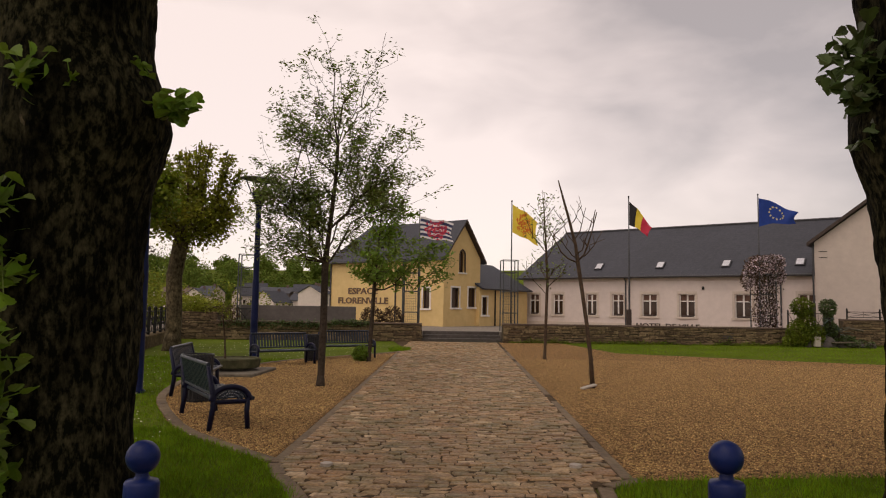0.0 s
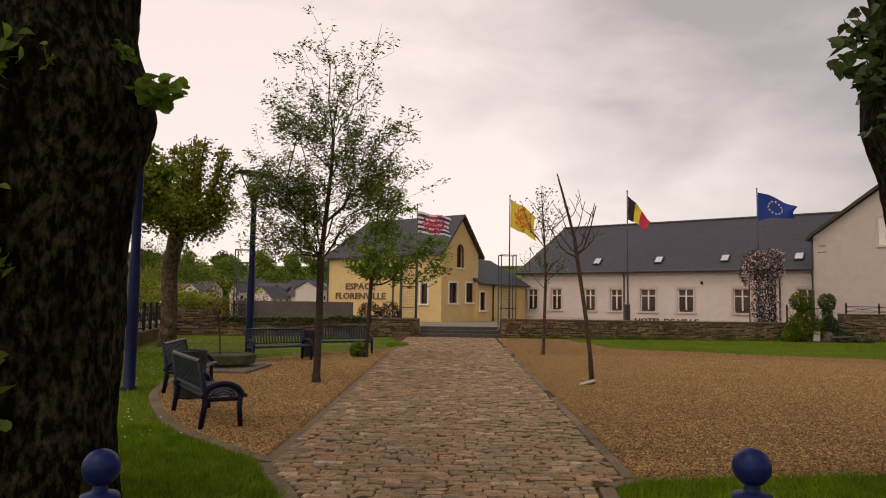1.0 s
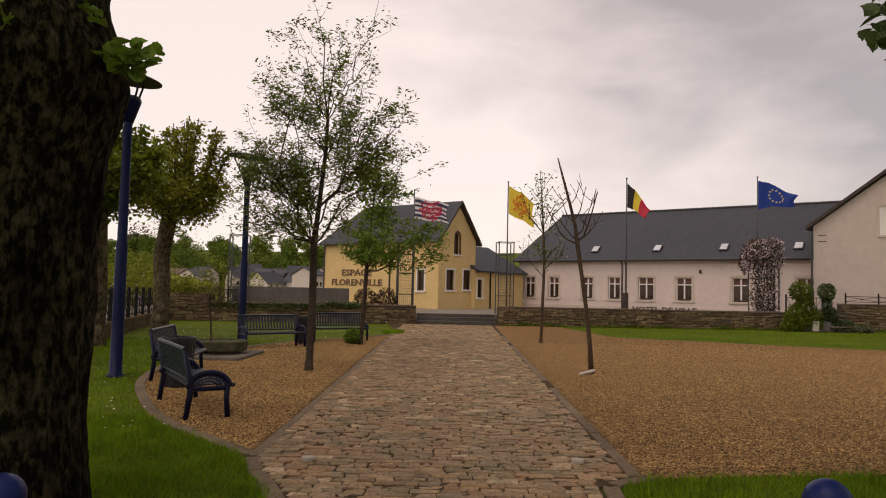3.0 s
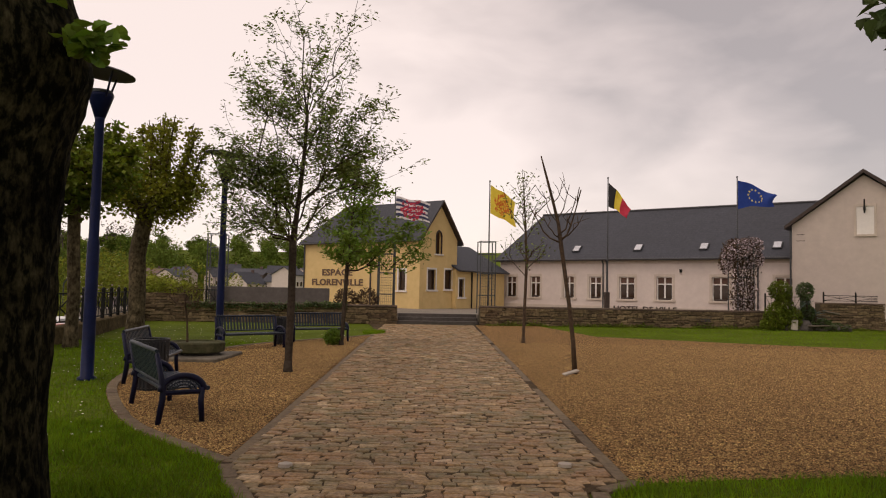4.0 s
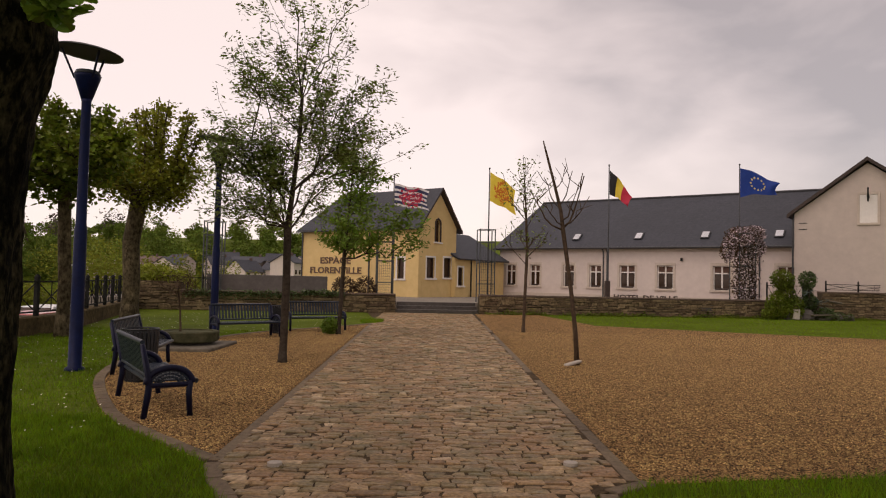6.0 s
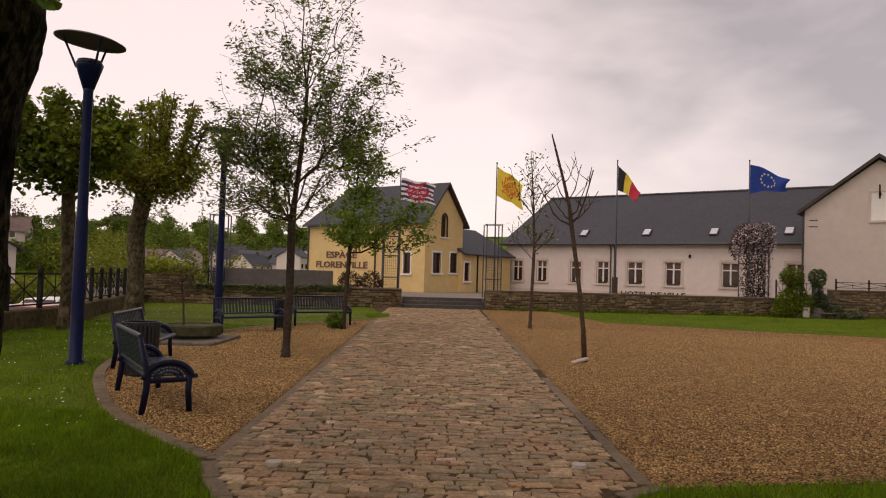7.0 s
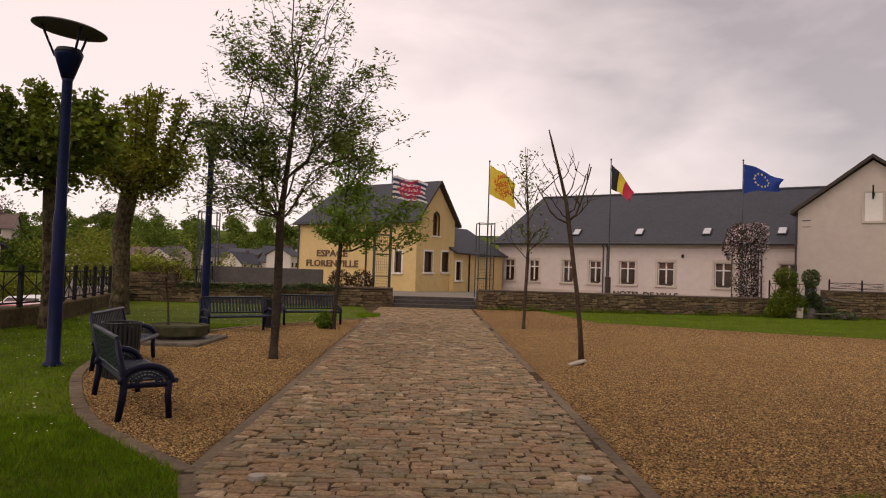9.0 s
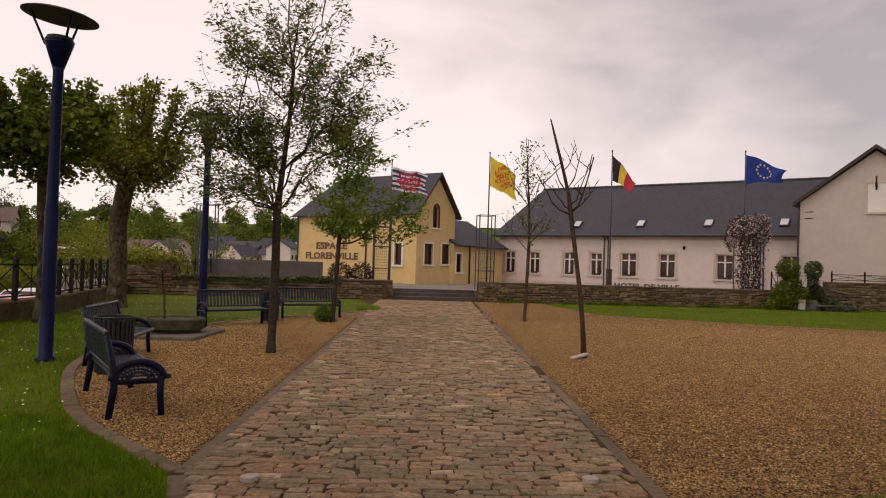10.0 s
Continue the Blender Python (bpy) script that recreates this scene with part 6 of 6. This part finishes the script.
def woods(name, spots, seed, material, leaf, per, label, flat=0.8):
    rng = np.random.default_rng(seed)
    pts = []
    for x, y, h, r in spots:
        z = ground_height(x, y)
        k = int(per)
        cen = rng.normal(0, 1, (9, 3)) * (r * 0.45, r * 0.45, h * 0.22) + (x, y, z + h * 0.5)
        c = cen[rng.integers(0, 9, k)]
        q = rng.normal(0, 1, (k, 3))
        q /= np.linalg.norm(q, axis=1)[:, None]
        pts.append(c + q * (r * 0.5, r * 0.5, h * 0.26) * rng.uniform(0.6, 1.05, (k, 1)))
    g = leaf_mesh(Geo(), np.concatenate(pts), leaf, 0, flat, 0.8, rng)
    for x, y, h, r in spots:
        z = ground_height(x, y)
        g.tube([(x, y, z - 1), (x, y, z + h * 0.6)], [0.25, 0.12], 5)
    return tagged(part(name, g, material), label, "trees", kind="stuff")


rng = np.random.default_rng(80)
spots = [(x, 140 + 30 * rng.random(), rng.uniform(4.5, 7.0), rng.uniform(3.0, 4.4)) for x in np.arange(-125, 10, 1.5)]
spots += [(x, 195 + 25 * rng.random(), rng.uniform(4, 6.5), 3.2) for x in np.arange(-165, 0, 3.0)]
woods("far_woods", spots, 81, WOODS, 0.6, 1100, "spring-green woods on the valley side")
spots = [(x, 128 + 8 * rng.random(), rng.uniform(5.0, 7.5), rng.uniform(2.6, 3.8)) for x in (-62, -58, -54, -50, -38, -33, -29)] + [(-57, 134, 13.5, 4.6), (-53, 136, 15.5, 5.0), (-61, 135, 10.0, 4.0), (-48, 136, 13.0, 4.8), (-43, 138, 10.5, 4.4), (-37, 139, 9.5, 4.0)]
woods("valley_trees", spots, 82, WOODS, 0.42, 1700, "taller green trees above the village")
spots = [(x, 175 + 30 * rng.random(), rng.uniform(8, 11), 3.6) for x in np.arange(-150, -88, 5)]
woods("bare_woods", spots, 83, WOODS_BARE, 0.7, 150, "grey leafless trees on the far hilltop")
spots = [(rng.uniform(-34, -14), rng.uniform(34, 56), rng.uniform(2.4, 4.2), rng.uniform(1.4, 2.3)) for _ in range(26)] + [(-17, 40, 4.2, 2.2), (-20, 43, 4.4, 2.4), (-15, 46, 4.2, 2.0), (-24, 50, 5.0, 2.4)]
spots = [q if q[0] / (q[1] - 2) > -0.52 else (q[0], q[1], 1.7, q[3]) for q in spots]
woods("street_shrubs", spots, 84, LEAF_SHRUB, 0.17, 2600, "tangled olive-green shrubs beyond the street")
spots = [(-16.5, 38, 3.8, 1.6), (-18.5, 39, 3.6, 1.6)]
woods("blossom_shrub", spots, 85, LEAF_PINK, 0.12, 120, "white flowering shrub beyond the fence")


def car(m, paint, label):
    c = thing("parked_car", m, label, "car", "cars in the street")
    prof = [(-2.1, 0.35), (-2.12, 0.72), (-1.95, 0.85), (-1.15, 0.95), (-0.55, 1.42), (0.95, 1.45), (1.75, 0.98), (2.08, 0.9), (2.12, 0.4)]
    g = Geo()
    n = len(prof)
    for s in (-1, 1):
        g.v += [(x, s * (0.85 if z < 1.0 else 0.68), z) for x, z in prof]
    g.f += [tuple(range(n)), tuple(range(n, 2 * n))[::-1]] + [(i, n + i, n + (i + 1) % n, (i + 1) % n) for i in range(n)]
    g.mi += [0] * len(g.f)
    body = part("body", g, paint, c)
    part("windscreen", Geo().add([(-1.10, -0.72, 0.99), (-1.10, 0.72, 0.99), (-0.60, 0.62, 1.39), (-0.60, -0.62, 1.39)], [(0, 1, 2, 3)]), GLASS, c).location.x = -0.02
    part("rear_window", Geo().add([(1.70, -0.7, 1.03), (1.70, 0.7, 1.03), (1.02, 0.62, 1.42), (1.02, -0.62, 1.42)], [(0, 3, 2, 1)]), GLASS, c).location.x = 0.03
    for s in (-1, 1):
        part("side_window", Geo().box((-0.7, s * 0.72 - 0.01, 1.02), (1.2, s * 0.72 + 0.01, 1.34), 0.0), GLASS, c)
        part("tail_light", Geo().box((2.07, s * 0.68 - 0.12, 0.68), (2.13, s * 0.68 + 0.12, 0.86), 0.02), CAR_RED, c)
        for x in (-1.3, 1.3):
            w = part("wheel", Geo().tube([(x, s * 0.62, 0.31), (x, s * 0.84, 0.31)], 0.31, 18), RUBBER, c)
            part("rim", Geo().tube([(x, s * 0.842, 0.31), (x, s * 0.855, 0.31)], 0.19, 14), STEEL, w)


car(pose(-12.95, 24.6, -1.2, 0, 0, 84), CAR_RED, "red car parked in the lower street")
car(pose(-15.0, 29.4, -1.2, 0, 0, 86), CAR_WHITE, "white car parked in the lower street")
sl = thing("street_light", pose(-23.5, 46, -1.6), "slim street light with a pale arm", "street lamp")
part("post", Geo().tube([(0, 0, 0), (0, 0, 3.2), (0.25, 0, 3.6)], [0.06, 0.05, 0.04], 8), STEEL, sl)
part("head", Geo().box((0.2, -0.1, 3.55), (1.1, 0.1, 3.68), 0.03), TRIM, sl)


# ---- grass, small flowers ----
def inside(poly, x, y):
    poly = np.asarray(poly)
    res = np.zeros(len(x), bool)
    for (x0, y0), (x1, y1) in zip(poly, np.roll(poly, -1, 0)):
        hit = ((y0 > y) != (y1 > y)) & (x < (x1 - x0) * (y - y0) / (y1 - y0 + 1e-12) + x0)
        res ^= hit
    return res


def grass_patch(name, x0, x1, y0, y1, n, h, seed, label, keep):
    rng = np.random.default_rng(seed)
    x, y = rng.uniform(x0, x1, n), rng.uniform(y0, y1, n)
    ok = keep(x, y)
    x, y = x[ok], y[ok]
    n = len(x)
    lump = np.array([0.55 + 0.9 * max(0.0, 0.5 + noise.noise((a * 1.7, b * 1.7, seed))) for a, b in zip(x, y)])
    hh = h * rng.uniform(0.4, 1.2, n) * lump
    a = rng.uniform(0, 2 * math.pi, n)
    w = rng.uniform(0.003, 0.007, n)
    dx, dy = np.cos(a) * w, np.sin(a) * w
    lx, ly = rng.normal(0, 0.4, n) * hh, rng.normal(0, 0.4, n) * hh
    v = np.empty((n, 3, 3))
    v[:, 0] = np.stack([x - dx, y - dy, np.zeros(n)], 1)
    v[:, 1] = np.stack([x + dx, y + dy, np.zeros(n)], 1)
    v[:, 2] = np.stack([x + lx, y + ly, hh], 1)
    g = Geo()
    g.v = [tuple(r) for r in v.reshape(-1, 3).tolist()]
    g.f = [(i, i + 1, i + 2) for i in range(0, 3 * n, 3)]
    g.mi = [0] * n
    tagged(part(name, g, BLADE), label, "grass", kind="stuff")


CURVE_IN = list(CURVE) + [(0.0, 26.2), (0.0, 7.0), (-1.2, 7.2)]
ENTRY = [(-0.88, -6), (1.84, -6), (1.84, 6.9), (2.2, 7.3), (2.2, 8), (-1.6, 7.75), (-1.47, 7.62), (-1.28, 7.15), (-0.88, 6.4)]
grass_patch("lawn_grass", -6.5, -0.7, 3.5, 9.5, 90000, 0.07, 91, "long green grass at the foot of the old tree", lambda x, y: ~inside(CURVE_IN, x, y) & ~inside(ENTRY, x, y))
grass_patch("lawn_grass", -10.0, -2.6, 9.5, 22.0, 60000, 0.055, 92, "mown lawn beside the benches", lambda x, y: ~inside(CURVE_IN, x, y))
grass_patch("lawn_grass", 1.7, 9.0, 3.5, 8.4, 60000, 0.085, 93, "ragged grass edge before the gravel", lambda x, y: ~inside(ENTRY, x, y) & (y < 7.22 + 0.16 * (x - 1.7)))
grass_patch("lawn_grass", 4.3, 26.0, 20.0, 38.5, 60000, 0.07, 94, "strip of lawn below the stone wall", lambda x, y: (y < wall_line(x)) & (y > 29.3 - 0.485 * (x - 4.2)) & (x > 6.1 - 0.16 * (y - 30)))
grass_patch("grass_tuft", -2.4, -1.6, 26.5, 28.5, 3500, 0.13, 95, "rough grass tuft beside the path", lambda x, y: (x + 2.0) ** 2 / 0.16 + (y - 27.5) ** 2 < 1)
rng = np.random.default_rng(96)
x, y = rng.uniform(-10, -2.6, 800), rng.uniform(6, 30, 800)
ok = ~inside(CURVE_IN, x, y)
g = Geo()
for a, b in zip(x[ok], y[ok]):
    r, z = rng.uniform(0.008, 0.016), rng.uniform(0.05, 0.08)
    g.add([(a + r * math.cos(q), b + r * math.sin(q), z + 0.004 * math.sin(q * 2)) for q in (0, 1.05, 2.1, 3.14, 4.2, 5.25)], [(0, 1, 2, 3, 4, 5)])
tagged(part("daisies", g, PETAL), "small pale daisies scattered over the lawn", "flowers", kind="stuff")


# ---- loose pebbles on the gravel ----
def pebbles(x0, x1, y0, y1, n, seed, keep, label):
    rng = np.random.default_rng(seed)
    x, y = rng.uniform(x0, x1, n), y0 + (y1 - y0) * rng.uniform(0, 1, n) ** 1.6
    ok = keep(x, y)
    x, y = x[ok], y[ok]
    n = len(x)
    a, s = rng.uniform(0, 6.28, n), rng.uniform(0.007, 0.018, n)
    ca, sa, long = np.cos(a) * s, np.sin(a) * s, rng.uniform(0.55, 0.9, n)
    z = np.full(n, 0.014)
    v = np.stack([np.stack(q, 1) for q in ((x + ca, y + sa, z), (x - sa * long, y + ca * long, z), (x - ca, y - sa, z), (x + sa * long, y - ca * long, z), (x + ca * 0.2, y + sa * 0.3, z + s * 0.7))], 1)
    g = Geo()
    g.v = [tuple(r) for r in v.reshape(-1, 3).tolist()]
    g.f = [f for i in range(0, 5 * n, 5) for f in ((i, i + 1, i + 4), (i + 1, i + 2, i + 4), (i + 2, i + 3, i + 4), (i + 3, i, i + 4))]
    g.mi = [0] * len(g.f)
    tagged(part("pebbles", g, PEBBLE), label, "gravel", kind="stuff")


pebbles(-5.4, -1.5, 7.8, 24.0, 50000, 97, lambda x, y: inside(CURVE, x + 0.0, y) & (x < -1.52 - 0.028 * np.maximum(0, y - 8)), "loose tan pebbles round the benches")
pebbles(2.2, 14.0, 7.7, 24.0, 80000, 98, lambda x, y: (y > 7.6 + 0.14 * (x - 1.7)) & (y < 24.0 - 0.5 * np.maximum(0, x - 9)), "loose tan pebbles on the gravel square")


# ---- cobbles and wall stones, piece by piece ----
def stone_shapes(n, seed, chamfer, jitter):
    """Unit blocks with cut, uneven edges."""
    r = np.random.default_rng(seed)
    out = []
    for _ in range(n):
        g = Geo().box((-0.5, -0.5, -0.5), (0.5, 0.5, 0.5), chamfer)
        v = np.array(g.v)
        for c in range(3):
            v[:, c] += jitter * np.array([noise.noise((p[0] * 1.3 + c * 9.1, p[1] * 1.3 + _ * 5.7, p[2] * 1.3 + seed)) for p in g.v])
        out.append((v, g.f))
    return out


def lay(shape, size, place, turn):
    v = shape * size
    c, s = math.cos(turn), math.sin(turn)
    w = v.copy()
    w[:, 0], w[:, 1] = v[:, 0] * c - v[:, 1] * s, v[:, 0] * s + v[:, 1] * c
    return w + place


def cobbles():
    r = np.random.default_rng(100)
    shapes = stone_shapes(24, 3, 0.08, 0.15)
    path = bpy.data.objects["path"]
    meshes = []
    for v, f in shapes:
        g = Geo()
        g.v, g.f, g.mi = [tuple(p) for p in v], f, [0] * len(f)
        me = bpy.data.meshes.new("cobble")
        me.from_pydata(g.v, [], g.f)
        me.materials.append(COBBLE)
        meshes.append(me)
    rest, count, y = Geo(), 0, -1.0
    while y < 34.6:
        d = r.uniform(0.092, 0.132)
        if y < 6.4:
            x0, x1 = -0.74, 1.66
        elif y < 7.0:
            x0, x1 = -0.74 - (y - 6.4) * 0.53, 1.66
        elif y < 7.65:
            x0, x1 = -1.06 - (y - 7.0) * 0.42, min(2.0, 1.70 + (y - 7) * 1.3)
        elif y < 26:
            x0, x1 = PATH_LEFT(y) + 0.135, PATH_RIGHT - 0.125
        else:
            x0, x1 = PATH_LEFT(26) - 0.02 * (y - 26), PATH_RIGHT - 0.125
        x = x0 - r.uniform(0.01, 0.05)
        while x < x1 - 0.08:
            w = min(r.choice((0.11, 0.14, 0.17, 0.2, 0.24)) * r.uniform(0.88, 1.14), x1 - x)
            sx, sy, sz = w - r.uniform(-0.002, 0.008), d * r.uniform(0.97, 1.08) - 0.003, 0.09
            z = -0.019 + r.uniform(-0.008, 0.008)
            k = int(r.integers(len(shapes)))
            place = (x + w / 2, y + d / 2 + r.uniform(-0.010, 0.010) + 0.16 * noise.noise(((x + w / 2) * 0.8, y * 0.3, 2.0)), z)
            turn = r.uniform(-0.10, 0.10) + 0.1 * noise.noise((x * 0.8, y * 0.3, 7.0))
            if 6.1 < y < 9.3 and count < 300:
                o = new("cobble", meshes[k])
                o.parent = path
                o.matrix_basis = Matrix.Translation(place) @ Matrix.Rotation(turn, 4, "Z") @ Matrix.Diagonal((sx, sy, sz, 1))
                count += 1
            else:
                v = lay(shapes[k][0], (sx, sy, sz), place, turn)
                b = len(rest.v)
                rest.v += [tuple(p) for p in v.tolist()]
                rest.f += [tuple(b + i for i in f) for f in shapes[k][1]]
                rest.mi += [0] * len(shapes[k][1])
            x += w
        y += d
    o = part("cobbles", rest, COBBLE_FAR, path, "brown-grey hand-cut cobbles worn smooth")
    tagged(o, kind="stuff")


def wall_stones(root, length, height, budget, near_end):
    """Coursed rubble on the wall's face; those nearest the steps are pieces of their own."""
    r = np.random.default_rng(int(length * 10))
    shapes = stone_shapes(14, 5, 0.14, 0.24)
    meshes = []
    for v, f in shapes:
        me = bpy.data.meshes.new("stone")
        me.from_pydata([tuple(p) for p in v], [], f)
        me.materials.append(STONE)
        meshes.append(me)
    rest, z, n = Geo(), 0.0, 0
    while z < height - 0.13:
        h = min(r.uniform(0.085, 0.17), height - 0.085 - z)
        x = 0.0
        while x < length - 0.05:
            w = min(r.choice((0.14, 0.2, 0.28, 0.36, 0.5, 0.62)) * r.uniform(0.85, 1.2), length - x)
            tall = h * r.uniform(0.72, 1.16)
            size = (w - r.uniform(0.008, 0.03), 0.10, tall - 0.012)
            place = (x + w / 2, 0.03 - r.uniform(0.0, 0.04), min(z + h / 2 + r.uniform(-0.018, 0.018), height - 0.09 - tall / 2))
            k = int(r.integers(len(shapes)))
            dist = x if near_end == 0 else length - x
            if dist < 9.5 and n < budget:
                o = new("stone", meshes[k])
                o.parent = root
                o.matrix_basis = Matrix.Translation(place) @ Matrix.Diagonal((*size, 1))
                n += 1
            else:
                v = lay(shapes[k][0], size, place, 0)
                b = len(rest.v)
                rest.v += [tuple(p) for p in v.tolist()]
                rest.f += [tuple(b + i for i in f) for f in shapes[k][1]]
                rest.mi += [0] * len(shapes[k][1])
            x += w
        z += h
    if rest.v:
        tagged(part("rubble", rest, STONE_FAR, root, "brown coursed rubble stones"), kind="stuff")


cobbles()
wall_stones(wall_r, len_r, 0.94, 240, 0)
wall_stones(wall_l, len_l, 0.90, 240, 1)
wall_stones(wall_h, 16.0, 1.44, 0, 0)
wall_stones(block, 1.9, 1.38, 80, 0)
